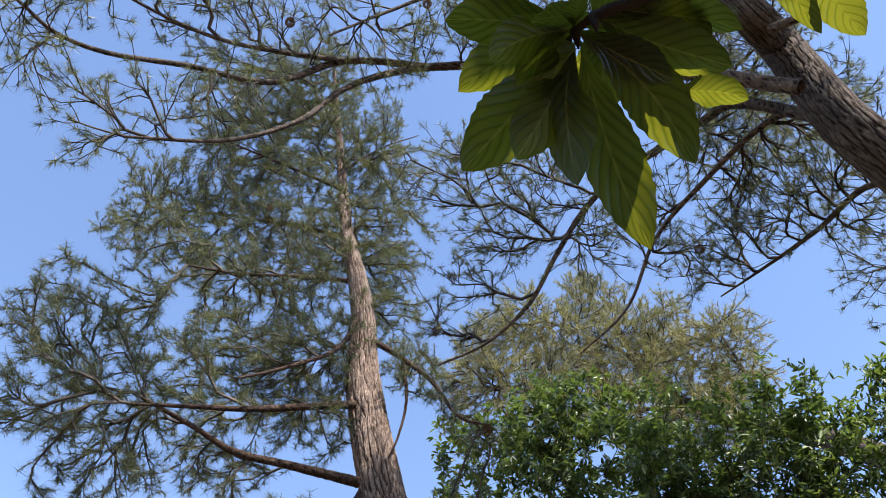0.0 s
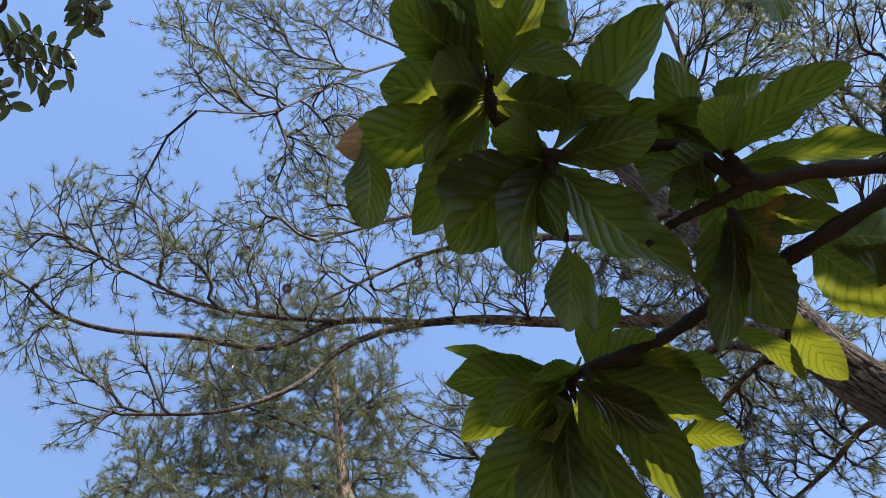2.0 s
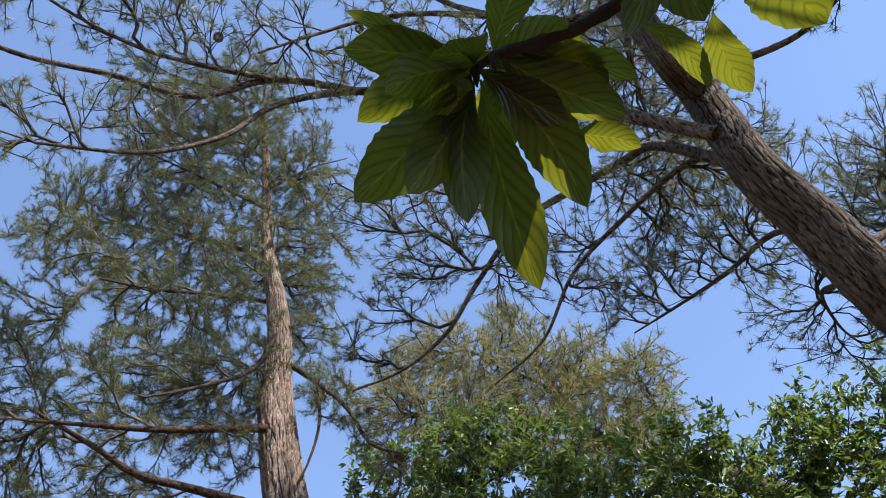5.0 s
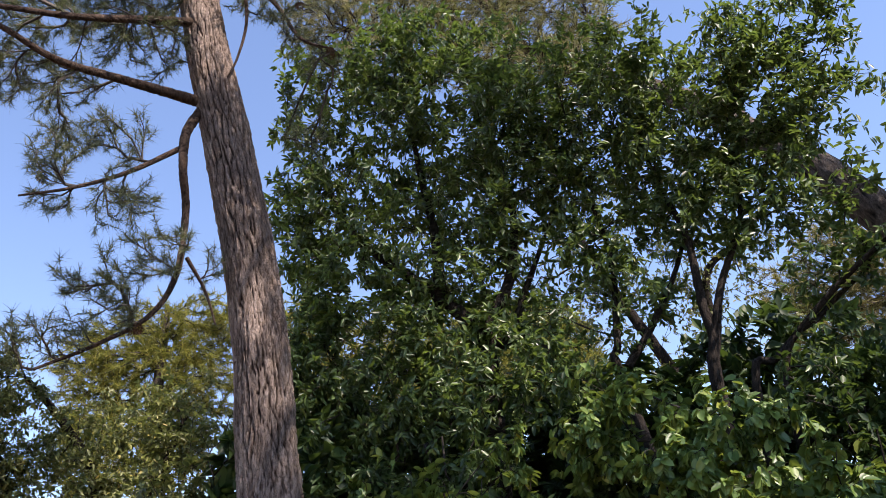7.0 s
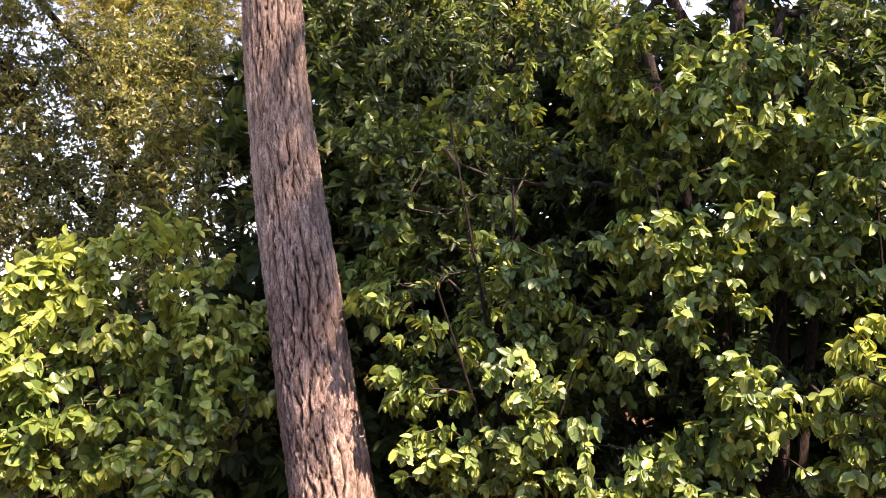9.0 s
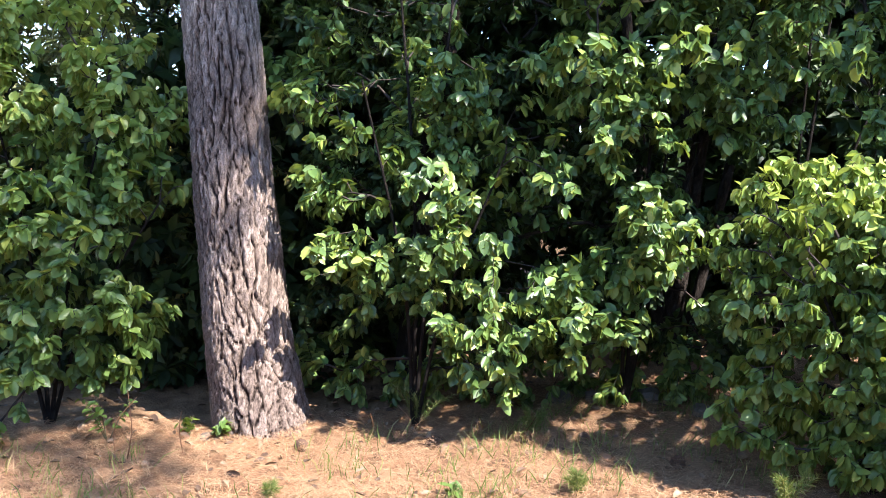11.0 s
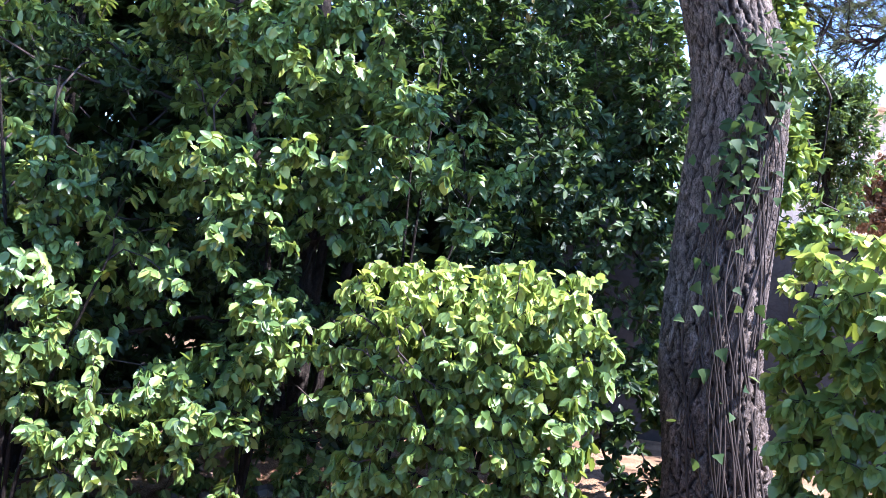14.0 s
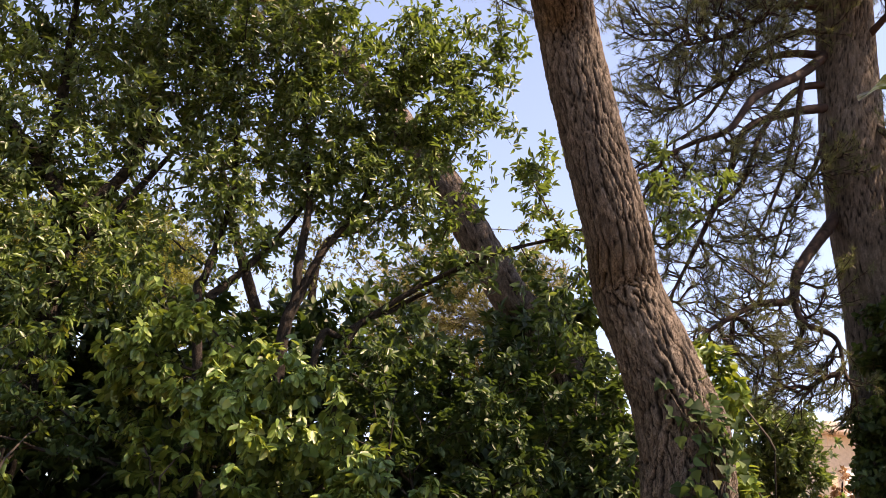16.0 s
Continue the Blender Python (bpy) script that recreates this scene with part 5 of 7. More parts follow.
shrub("large unclipped viburnum hedge with drooping glossy leaves", ground_at(1.7, 4.7),
      stems_up(1.2, 4.75, [(0.75, 4.6, 1.9), (1.2, 4.7, 2.4), (1.5, 4.5, 1.6), (0.9, 4.9, 2.8)]) + stems_up(2.3, 4.5, [(1.9, 4.4, 2.2), (2.3, 4.5, 3.0), (2.7, 4.3, 2.4), (2.6, 4.5, 3.2)]) + stems_up(3.0, 4.2, [(2.9, 4.1, 2.4), (3.3, 4.0, 2.2), (3.1, 4.2, 2.9)]),
      ([(0.52, 4.89, 1.71, 0.23), (0.74, 4.76, 1.44, 0.27), (0.97, 4.82, 1.77, 0.27), (1.15, 4.68, 1.53, 0.27), (0.86, 4.74, 1.12, 0.24), (1.36, 4.73, 2, 0.24), (1.43, 4.6, 1.7, 0.27), (1.34, 4.52, 1.24, 0.29), (1.11, 4.59, 1.02, 0.26), (1.74, 4.38, 1.46, 0.26), (1.71, 4.5, 1.92, 0.27), (1.87, 4.33, 1.69, 0.23)] + [(2.17, 4.18, 1.9, 0.29), (2.1, 4.44, 2.15, 0.28), (1.84, 4.77, 2.42, 0.29), (2.23, 4.37, 2.35, 0.25), (1.74, 4.81, 2.84, 0.29), (2, 4.71, 2.98, 0.33), (2.22, 4.49, 2.74, 0.29), (2.49, 4.34, 2.83, 0.32), (2.26, 4.24, 1.46, 0.27), (2.02, 4.26, 1.14, 0.29), (1.61, 4.33, 1.04, 0.29), (2.61, 4.15, 2.49, 0.28)] + [(2.8, 4.14, 2.75, 0.29), (2.51, 4.09, 2.06, 0.24), (2.66, 3.99, 2.23, 0.24), (1.2, 5.08, 2.23, 0.26), (0.83, 5.25, 2.15, 0.27), (0.58, 5.39, 2.27, 0.24), (1.32, 5.26, 2.77, 0.31), (0.94, 5.44, 2.7, 0.32), (0.6, 5.58, 2.83, 0.29), (0.37, 5.3, 1.99, 0.17)])
      + [(0.76, 4.65, 0.87, 0.21), (1.07, 4.49, 0.96, 0.2), (1.33, 4.32, 0.82, 0.22), (1.61, 4.23, 0.9, 0.22), (1.93, 4.21, 0.97, 0.23), (1.27, 4.34, 0.5, 0.14), (1.51, 4.27, 0.55, 0.17), (1.7, 4.2, 0.73, 0.17), (2.1, 4.13, 0.81, 0.17), (0.67, 4.76, 1.08, 0.15), (2.16, 4.1, 1.33, 0.26), (2.47, 4.04, 1.09, 0.2), (0.91, 5.13, 0.38, 0.2), (1.31, 5.15, 0.27, 0.19), (2.11, 4.68, 0.51, 0.23), (2.45, 4.51, 0.52, 0.21), (1.86, 4.89, 0.33, 0.18), (0.67, 5.26, 0.25, 0.19), (2.57, 4.33, 0.47, 0.17)]
      + [(1.72, 4.56, 2.95, 0.32), (2.06, 4.43, 3.18, 0.29), (2.01, 4.34, 2.72, 0.27), (2.33, 4.31, 2.97, 0.22), (2.28, 4.12, 2.51, 0.27), (2.56, 3.96, 2.58, 0.24), (2.8, 3.81, 2.42, 0.18), (3.01, 3.66, 2.25, 0.18), (3.16, 3.54, 2.16, 0.13), (2.63, 3.8, 2.18, 0.26), (2.23, 4.03, 2.04, 0.26), (2.95, 3.7, 1.97, 0.17), (2.55, 3.97, 1.79, 0.17), (2.02, 4.13, 1.6, 0.23), (1.78, 4.22, 1.96, 0.26)]
      + [(1.52, 4.99, 0.39, 0.2), (1.91, 4.85, 0.38, 0.2), (2.25, 4.7, 0.38, 0.2), (2.56, 4.54, 0.44, 0.2), (2.84, 4.36, 0.51, 0.2), (1.19, 5.08, 0.37, 0.2), (0.81, 5.15, 0.36, 0.2)],
      150, 0.068, 0.62, 6, M_VIBURNUM, 0.85, 0.35, singles=300, near=(1.0, 1.5, 1.3), per=2, clump=4)

shrub("sunlit viburnum shrub with yellow-green young leaves beside the pine", ground_at(-0.7, 5.0),
      stems_up(-0.7, 5.1, [(-1.0, 5.0, 1.6), (-0.5, 5.0, 1.6), (-0.2, 5.0, 1.2), (-1.2, 4.9, 1.0)]),
      [(-1.28, 5.02, 1.97, 0.19), (-1.05, 5.08, 2.07, 0.23), (-0.67, 5.26, 2.18, 0.2), (-0.52, 5.28, 2.02, 0.15), (-1.24, 4.93, 1.65, 0.25), (-0.94, 5.01, 1.73, 0.25), (-0.63, 5.06, 1.73, 0.22), (-0.38, 5.19, 1.61, 0.23), (-1.16, 4.85, 1.34, 0.28), (-0.8, 4.93, 1.39, 0.28), (-0.49, 5.08, 1.37, 0.25), (-0.21, 5.3, 1.73, 0.16), (-1.07, 4.77, 1.02, 0.28), (-0.7, 4.85, 1.05, 0.28), (-0.39, 4.99, 1.02, 0.25), (-0.17, 5.21, 1.23, 0.16), (-1.53, 4.84, 1.74, 0.32), (-1.48, 4.75, 1.23, 0.31)]
      + [(-0.39, 4.89, 0.71, 0.22), (-0.65, 4.85, 0.57, 0.22), (-0.26, 5, 0.55, 0.16), (-0.88, 4.81, 0.66, 0.25), (-0.8, 4.72, 0.29, 0.18), (-0.57, 4.87, 0.36, 0.16), (-0.38, 4.89, 0.3, 0.13), (-0.94, 4.69, 0.1, 0.16)],
      190, 0.074, 0.64, 6, M_VIBURNUM_YOUNG, 0.9, 0.35, singles=260, near=(-0.3, 1.5, 1.5), per=2, top=(1.55, M_SUNLIT_TOP))

shrub("clipped rounded viburnum bush with sunlit-toned young leaves on top", ground_at(2.75, 3.15),
      stems_up(2.75, 3.15, [(2.4, 3.2, 1.2), (2.75, 3.0, 1.3), (3.1, 2.9, 1.2), (2.7, 3.3, 1.35), (2.95, 3.2, 1.3)]),
      ([(2.36, 3.47, 1.49, 0.15), (2.52, 3.31, 1.54, 0.15), (2.69, 3.12, 1.57, 0.15), (2.87, 2.96, 1.58, 0.15), (3.01, 2.83, 1.55, 0.14), (2.31, 3.51, 1.28, 0.15), (2.44, 3.24, 1.32, 0.2), (2.62, 3.05, 1.35, 0.19), (2.81, 2.88, 1.37, 0.19), (3, 2.76, 1.37, 0.15), (2.37, 3.41, 1.02, 0.18), (2.52, 3.19, 1.06, 0.2), (2.67, 3, 1.09, 0.19), (2.85, 2.85, 1.14, 0.19), (3.06, 2.77, 1.2, 0.11), (2.43, 3.37, 0.78, 0.15)] + [(2.55, 3.16, 0.82, 0.17), (2.72, 3.02, 0.84, 0.2), (2.89, 2.87, 0.89, 0.17), (3.02, 2.81, 1, 0.13), (2.58, 3.2, 0.61, 0.13), (2.75, 3.07, 0.63, 0.15), (2.91, 2.92, 0.69, 0.15), (3.03, 2.81, 0.69, 0.1), (2.89, 3.53, 1.14, 0.31), (3.16, 3.3, 1.17, 0.31), (3.01, 3.3, 1.55, 0.19), (2.74, 3.52, 1.51, 0.19), (2.49, 3.33, 0.56, 0.13), (2.66, 3.14, 0.52, 0.15), (2.85, 2.98, 0.55, 0.15), (3.03, 2.87, 0.59, 0.13)]) + [(2.31, 3.43, 0.57, 0.12), (2.47, 3.31, 0.5, 0.12), (2.65, 3.17, 0.49, 0.12), (2.81, 3.02, 0.54, 0.12), (2.92, 2.91, 0.63, 0.12), (2.41, 3.48, 0.73, 0.13)],
      430, 0.058, 0.68, 5, M_VIBURNUM_YOUNG, 1.2, 0.5, singles=300, near=(1.6, 1.5, 1.3), per=2, group="clipped bushes", clump=0, top=(1.42, M_SUNLIT_TOP))

shrub("clipped viburnum hedge with pale sunlit top leaves", ground_at(3.7, 1.75),
      stems_up(3.6, 1.7, [(3.2, 1.9, 1.4), (3.5, 1.6, 1.5), (3.6, 1.2, 1.5), (3.9, 1.0, 1.5), (3.7, 1.9, 1.5)]),
      ([(3.24, 1.91, 1.76, 0.11), (3.24, 1.7, 1.8, 0.12), (3.28, 1.51, 1.82, 0.13), (3.3, 1.33, 1.84, 0.13), (3.36, 1.18, 1.86, 0.13), (3.23, 1.93, 1.59, 0.13), (3.23, 1.72, 1.59, 0.15), (3.23, 1.5, 1.62, 0.17), (3.26, 1.3, 1.65, 0.17), (3.27, 1.13, 1.68, 0.16), (3.26, 1.88, 1.39, 0.14), (3.27, 1.66, 1.41, 0.17)] + [(3.27, 1.42, 1.43, 0.17), (3.25, 1.19, 1.47, 0.16), (3.27, 1.87, 1.21, 0.14), (3.28, 1.63, 1.22, 0.18), (3.29, 1.37, 1.25, 0.17), (3.26, 1.16, 1.31, 0.16), (3.31, 0.97, 1.87, 0.16), (3.32, 0.97, 1.68, 0.16), (3.32, 0.96, 1.48, 0.16), (3.63, 1.83, 1.8, 0.17), (3.66, 1.51, 1.84, 0.19), (3.75, 1.27, 1.87, 0.19)])
      + [(3.33, 2, 1.48, 0.09), (3.34, 1.97, 1.3, 0.12), (3.35, 1.96, 1.12, 0.09)] + [(3.36, 1.15 + 0.25 * i, 0.6 + 0.24 * k, 0.16) for i in range(4) for k in range(3)],
      310, 0.066, 0.66, 5, M_VIBURNUM_YOUNG, 1.0, 0.45, singles=300, near=(1.8, 1.0, 1.6), per=2, group="clipped bushes", clump=0, top=(1.68, M_SUNLIT_TOP))

shrub("dark shady evergreen shrubs between the hedge and the leaning pine", ground_at(3.6, 4.3),
      stems_up(3.7, 4.3, [(3.4, 4.3, 2.4), (3.8, 4.1, 2.3), (4.2, 3.9, 2.4), (4.0, 4.3, 2.6)]),
      ([(3, 4.63, 3.18, 0.21), (3.29, 4.56, 3.15, 0.25), (3.55, 4.38, 3.24, 0.26), (3.8, 4.17, 3.22, 0.26), (4.04, 3.95, 3.23, 0.26), (4.27, 3.71, 3.2, 0.22), (3.39, 4.37, 2.8, 0.28), (3.72, 4.11, 2.83, 0.32), (4.03, 3.82, 2.85, 0.32), (4.27, 3.56, 2.78, 0.25), (3.64, 4.05, 2.41, 0.27), (3.89, 3.81, 2.43, 0.31)] + [(4.13, 3.56, 2.4, 0.27), (3.88, 3.83, 2.05, 0.3), (4.14, 3.56, 2.03, 0.27), (3.64, 4.05, 1.94, 0.27), (4.01, 3.7, 1.67, 0.27), (4.19, 3.5, 1.64, 0.24), (4.21, 3.47, 1.31, 0.2), (4.32, 3.5, 3.04, 0.18), (4.27, 3.4, 2.32, 0.17), (4.45, 3.8, 3.42, 0.19), (4.51, 3.74, 3.04, 0.19), (4.53, 3.72, 2.59, 0.18)] + [(4.55, 3.69, 2.15, 0.2), (4.5, 3.59, 1.44, 0.18), (4.53, 3.56, 1.07, 0.18), (4.24, 4.03, 3.54, 0.19), (3.45, 4.07, 1.65, 0.26), (3.68, 3.88, 1.43, 0.26), (3.92, 3.65, 1.34, 0.26), (4.14, 3.41, 1.07, 0.23), (3.85, 3.71, 1.04, 0.27), (3.56, 3.98, 1.15, 0.27), (4.34, 3.48, 1.85, 0.17)])
      + [(4.06, 3.37, 1.11, 0.19), (4.15, 3.26, 1.13, 0.19), (4, 3.29, 0.82, 0.19), (4.01, 3.11, 0.8, 0.19), (3.97, 3.17, 0.58, 0.16), (4.13, 3.12, 0.97, 0.16), (4.43, 3.56, 2.22, 0.21), (4.35, 3.65, 2.55, 0.21), (4.49, 3.63, 2.85, 0.22), (4.36, 3.8, 3.05, 0.22), (4.39, 3.45, 1.82, 0.21), (4.33, 3.36, 1.47, 0.2), (4.16, 3.09, 0.5, 0.16)]
      + [(4.27, 3.48, 2.16, 0.17), (4.21, 3.55, 1.97, 0.17), (4.13, 3.64, 2.19, 0.17), (4.37, 3.51, 2.49, 0.16), (3.58, 4.29, 3.11, 0.18), (3.46, 4.38, 3.3, 0.18), (3.15, 4.24, 2.17, 0.17), (3.71, 4.18, 3.04, 0.18), (3.01, 4.33, 2.28, 0.17)]
      # dark fill behind the viburnum hedge, standing in for the shade in its gaps
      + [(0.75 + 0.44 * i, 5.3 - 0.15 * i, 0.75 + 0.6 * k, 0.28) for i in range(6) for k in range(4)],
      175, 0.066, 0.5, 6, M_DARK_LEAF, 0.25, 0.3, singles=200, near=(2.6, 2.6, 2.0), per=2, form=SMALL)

shrub("light-green climbing foliage behind the leaning trunk", ground_at(5.2, 3.2),
      stems_up(5.3, 3.2, [(5.2, 3.2, 1.6), (5.3, 3.0, 2.4), (5.3, 3.1, 3.0)]),
      [(4.88, 3.26, 3.52, 0.15), (4.93, 3.18, 3.25, 0.17), (4.94, 3.17, 2.73, 0.15), (4.98, 3.09, 2.52, 0.17), (5.01, 3.04, 2.24, 0.18), (4.86, 3.1, 2.15, 0.18), (4.99, 2.89, 2.1, 0.14), (4.82, 2.97, 1.94, 0.16), (4.88, 3.24, 2.99, 0.13)],
      230, 0.075, 0.6, 6, M_VIBURNUM_YOUNG, 0.4, 0.3, singles=120, near=(3.6, 2.0, 2.0), per=2)

shrub("dark ivy-like hedge wrapping the foot of the tall pine", ground_at(7.6, 2.4),
      stems_up(7.7, 2.5, [(7.5, 2.6, 3.0), (7.6, 2.2, 3.4), (7.7, 1.9, 3.6), (7.4, 2.9, 2.8)]),
      [(7.19, 3.18, 4.04, 0.23), (7.18, 2.96, 4.25, 0.31), (7.18, 2.66, 4.45, 0.31), (7.15, 3.27, 3.55, 0.2), (7.14, 3.04, 3.58, 0.35), (7.18, 2.67, 3.84, 0.4), (7.12, 3.33, 3.16, 0.2), (7.12, 3.08, 3.06, 0.35), (7.18, 2.68, 3.24, 0.39), (7.17, 2.98, 2.6, 0.25), (7.12, 2.54, 2.7, 0.34), (7.19, 2.31, 4.08, 0.45), (7.2, 2.28, 3.28, 0.44), (7.21, 2.25, 2.68, 0.38), (7.16, 2.41, 4.59, 0.31), (7.27, 3.25, 2.56, 0.18), (7.15, 2.75, 2.48, 0.22), (7.15, 2.46, 2.45, 0.22)] + [(7.09, 2.78, 2.76, 0.29), (7.18, 2.56, 2.95, 0.29), (7.13, 2.7, 3.21, 0.29), (7.05, 2.9, 2.5, 0.24), (7.2, 2.5, 2.53, 0.29), (7.09, 3.04, 2.94, 0.2)],
      420, 0.075, 0.55, 6, M_DARK_LEAF, 0.4, 0.3, singles=120, near=(5.0, 2.0, 2.6), per=2, form=SMALL)

# background fill: its dark leaves supply the deep shade between the shrubs in front
hedge_blobs = [(-4.2 + 0.62 * i, 6.6 - 0.5 * math.cos(i * 0.9) + (0.0 if i < 9 else -0.12 * (i - 9)), 0.2 + 0.6 * k + float(height(-4.2 + 0.62 * i, 6.0)), 0.62) for i in range(18) for k in range(4 if i < 6 else 6 if i < 14 else 5)]
left_blobs = [b for b in hedge_blobs if b[0] < 0.2]
hedge_blobs = [b for b in hedge_blobs if b[0] > -0.3 or (b[0] > -2.8 and b[2] < 1.7)]
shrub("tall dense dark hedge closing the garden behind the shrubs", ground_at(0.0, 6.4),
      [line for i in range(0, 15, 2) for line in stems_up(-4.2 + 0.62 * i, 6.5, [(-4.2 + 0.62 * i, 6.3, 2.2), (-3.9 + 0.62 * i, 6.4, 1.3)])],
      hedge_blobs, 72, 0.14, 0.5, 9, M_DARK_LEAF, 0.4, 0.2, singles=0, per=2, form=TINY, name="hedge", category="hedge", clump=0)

shrub("loose olive-green shrubs behind the sunlit viburnum", ground_at(-2.0, 6.4),
      [line for i in range(0, 7, 2) for line in stems_up(-4.2 + 0.62 * i, 6.4, [(-4.2 + 0.62 * i, 6.2, 1.9), (-3.9 + 0.62 * i, 6.3, 1.3)])],
      left_blobs, 80, 0.066, 0.45, 8, M_OLIVE, 0.35, 0.3, singles=0, per=2, form=TINY, clump=6)

broadleaf("small dark tree with open foliage in front of the building", ground_at(9.6, 5.6), [
    ([ground_at(9.6, 5.6, -0.1), *[(9.87, 5.63, 2.72), (9.83, 5.7, 3.28), (9.85, 5.67, 3.71), (9.86, 5.66, 4.3)]], 0.07, 0.02)],
    [(9.78, 5.78, 4.36, 0.34), (9.9, 5.59, 4.16, 0.3), (9.74, 5.86, 3.84, 0.3), (9.88, 5.61, 3.72, 0.33), (9.99, 5.41, 3.38, 0.26), (9.8, 5.75, 3.2, 0.33), (9.95, 5.5, 2.95, 0.26), (9.68, 5.96, 4.35, 0.3)] + [(9.66, 5.81, 4.32, 0.37), (9.82, 5.55, 4.12, 0.37), (9.68, 5.79, 3.79, 0.37), (9.86, 5.47, 3.73, 0.26)], 90, 0.09, per=3, seed=61, material=M_OAK)

broadleaf("dry russet bush glowing in the sun behind the wall", ground_at(12.3, 6.0), [
    ([ground_at(12.3, 6.0, -0.1), *[(12.81, 6.5, 3.26), (12.79, 6.54, 3.79), (12.81, 6.49, 4.25)]], 0.05, 0.01)],
    [(12.82, 6.47, 3.98, 0.33), (12.72, 6.67, 3.6, 0.33), (12.87, 6.37, 3.54, 0.33), (12.77, 6.57, 3.21, 0.33), (12.92, 6.28, 3.24, 0.28), (12.67, 6.76, 3.23, 0.23)], 90, 0.10, per=3, seed=62, material=M_RUSSET, name="russet_bush", category="bush")


# ---- ivy on the leaning pine ----
def ivy():
    plant = thing("ivy", ground_at(3.75, 2.5), "green ivy climbing the bark of the leaning pine", "climber")
    trunk = spline([(3.96, 2.68, 0.55), (3.88, 2.76, 1.35), (3.88, 2.76, 1.91), (3.89, 2.74, 2.41), (3.86, 2.75, 2.79), (3.75, 2.83, 3.19), (3.63, 2.92, 3.54)], 60)
    vines = []
    at, way, up = [], [], []
    # two thick patches, one at the knot and one lower on the shaded face, and thin runners below them
    for k in range(20):
        a0 = rng.uniform(-2.5, -1.5) if k % 2 else rng.uniform(-3.0, -2.2)
        full = (35, 42) if k % 2 else (23, 31)
        line = []
        for i in range(0, full[1] + rng.integers(-3, 4)):
            a = a0 + 0.22 * math.sin(i * 0.23 + k)
            out = np.array((math.cos(a), math.sin(a), 0.0))
            rad = np.interp(i, (0, 8, 42, 59), (0.275, 0.255, 0.24, 0.205))
            line.append(trunk[i] + out * rad)
            thick = i > full[0] + rng.integers(-3, 3)
            for _ in range((4 if k % 2 else 2) if thick else 1):
                if rng.random() < (0.6 if thick else 0.07):
                    at.append(line[-1] + out * rng.uniform(0.01, 0.05) + rng.normal(size=3) * 0.034)
                    way.append(unit(np.array((0, 0, -0.7)) + rng.normal(size=3) * 0.75 + out * 0.4))
                    up.append(out + np.array((0, 0, 0.5)) + rng.normal(size=3) * 0.4)
        vines.append((np.array(line), np.linspace(0.006, 0.002, len(line))))
    for line, r in vines:
        v, f = tubes([(line, r)], 5)
        place("vine", mesh_of("vine", v, f, M_TWIG), plant)
    n = len(at)
    size = rng.uniform(0.04, 0.072, n)
    leaf_pieces(plant, "leaf", IVY, (np.array(at), np.array(way), np.array(up), size, size * 0.85), M_IVY, 300, (2.6, 1.4, 2.0))


ivy()


# ---- low wall and building behind ----
def box(bm, x0, x1, y0, y1, z0, z1, m=Matrix()):
    made = bmesh.ops.create_cube(bm, size=1.0)["verts"]
    for p in made:
        p.co = m @ Vector(((x0 + x1) / 2 + p.co.x * (x1 - x0), (y0 + y1) / 2 + p.co.y * (y1 - y0), (z0 + z1) / 2 + p.co.z * (z1 - z0)))
    return made


def part(name, bm, material, parent, label="", bevel=0.0):
    if bevel:
        bmesh.ops.bevel(bm, geom=bm.edges[:], offset=bevel, segments=2, affect="EDGES", profile=0.6)
    me = bpy.data.meshes.new(name)
    bm.to_mesh(me)
    bm.free()
    me.materials.append(material)
    ob = new(name, me)
    ob.parent = parent
    return tagged(ob, label)


M_WALL = plain_material("dark_stone_wall", (0.03, 0.027, 0.024), (0.078, 0.069, 0.06), 3.0, 0.9, 0.6, 0.01)
M_STUCCO = plain_material("tan_stucco", (0.52, 0.40, 0.29), (0.60, 0.47, 0.35), 0.6, 0.9, 0.2, 0.004)
M_TRIM = plain_material("pale_concrete", (0.55, 0.47, 0.40), (0.66, 0.57, 0.49), 0.8, 0.85, 0.2, 0.004)
M_SHUTTER = plain_material("white_shutter", (0.72, 0.70, 0.66), (0.80, 0.78, 0.74), 1.5, 0.5, 0.1, 0.002)


def low_wall():
    wall = thing("retaining_wall", (6.5, 3.5, 0.0), "low dark stone retaining wall holding the terrace", "wall", kind="structure")
    wall.rotation_euler = (0, 0, math.atan2(-0.9, 0.44))
    bm = bmesh.new()
    box(bm, -6.0, 6.0, -0.16, 0.16, -0.3, 2.16)
    part("wall_body", bm, M_WALL, wall, bevel=0.02)
    for k in range(15):
        bm = bmesh.new()
        box(bm, -6.0 + 0.8 * k + 0.006, -5.2 + 0.8 * k - 0.006, -0.2, 0.2, 2.162, 2.27)
        part("coping_stone", bm, M_WALL, wall, bevel=0.015)


low_wall()


def unseen_walls():
    """Plain dark walls, unseen, added behind the path to cut skylight and ground bounce."""
    for name, x0, x1, y0, y1 in (("wall_south", -7.0, 9.0, -5.6, -5.3), ("wall_west", -7.0, -6.7, -5.295, 2.5)):
        bm = bmesh.new()
        box(bm, x0, x1, y0, y1, -0.3, 3.0)
        bmesh.ops.bevel(bm, geom=bm.edges[:], offset=0.03, segments=2, affect="EDGES")
        me = bpy.data.meshes.new(name)
        bm.to_mesh(me)
        bm.free()
        me.materials.append(M_WALL)
        tagged(new(name, me), "unseen plain dark wall cutting skylight and bounce", "wall", kind="structure")


unseen_walls()


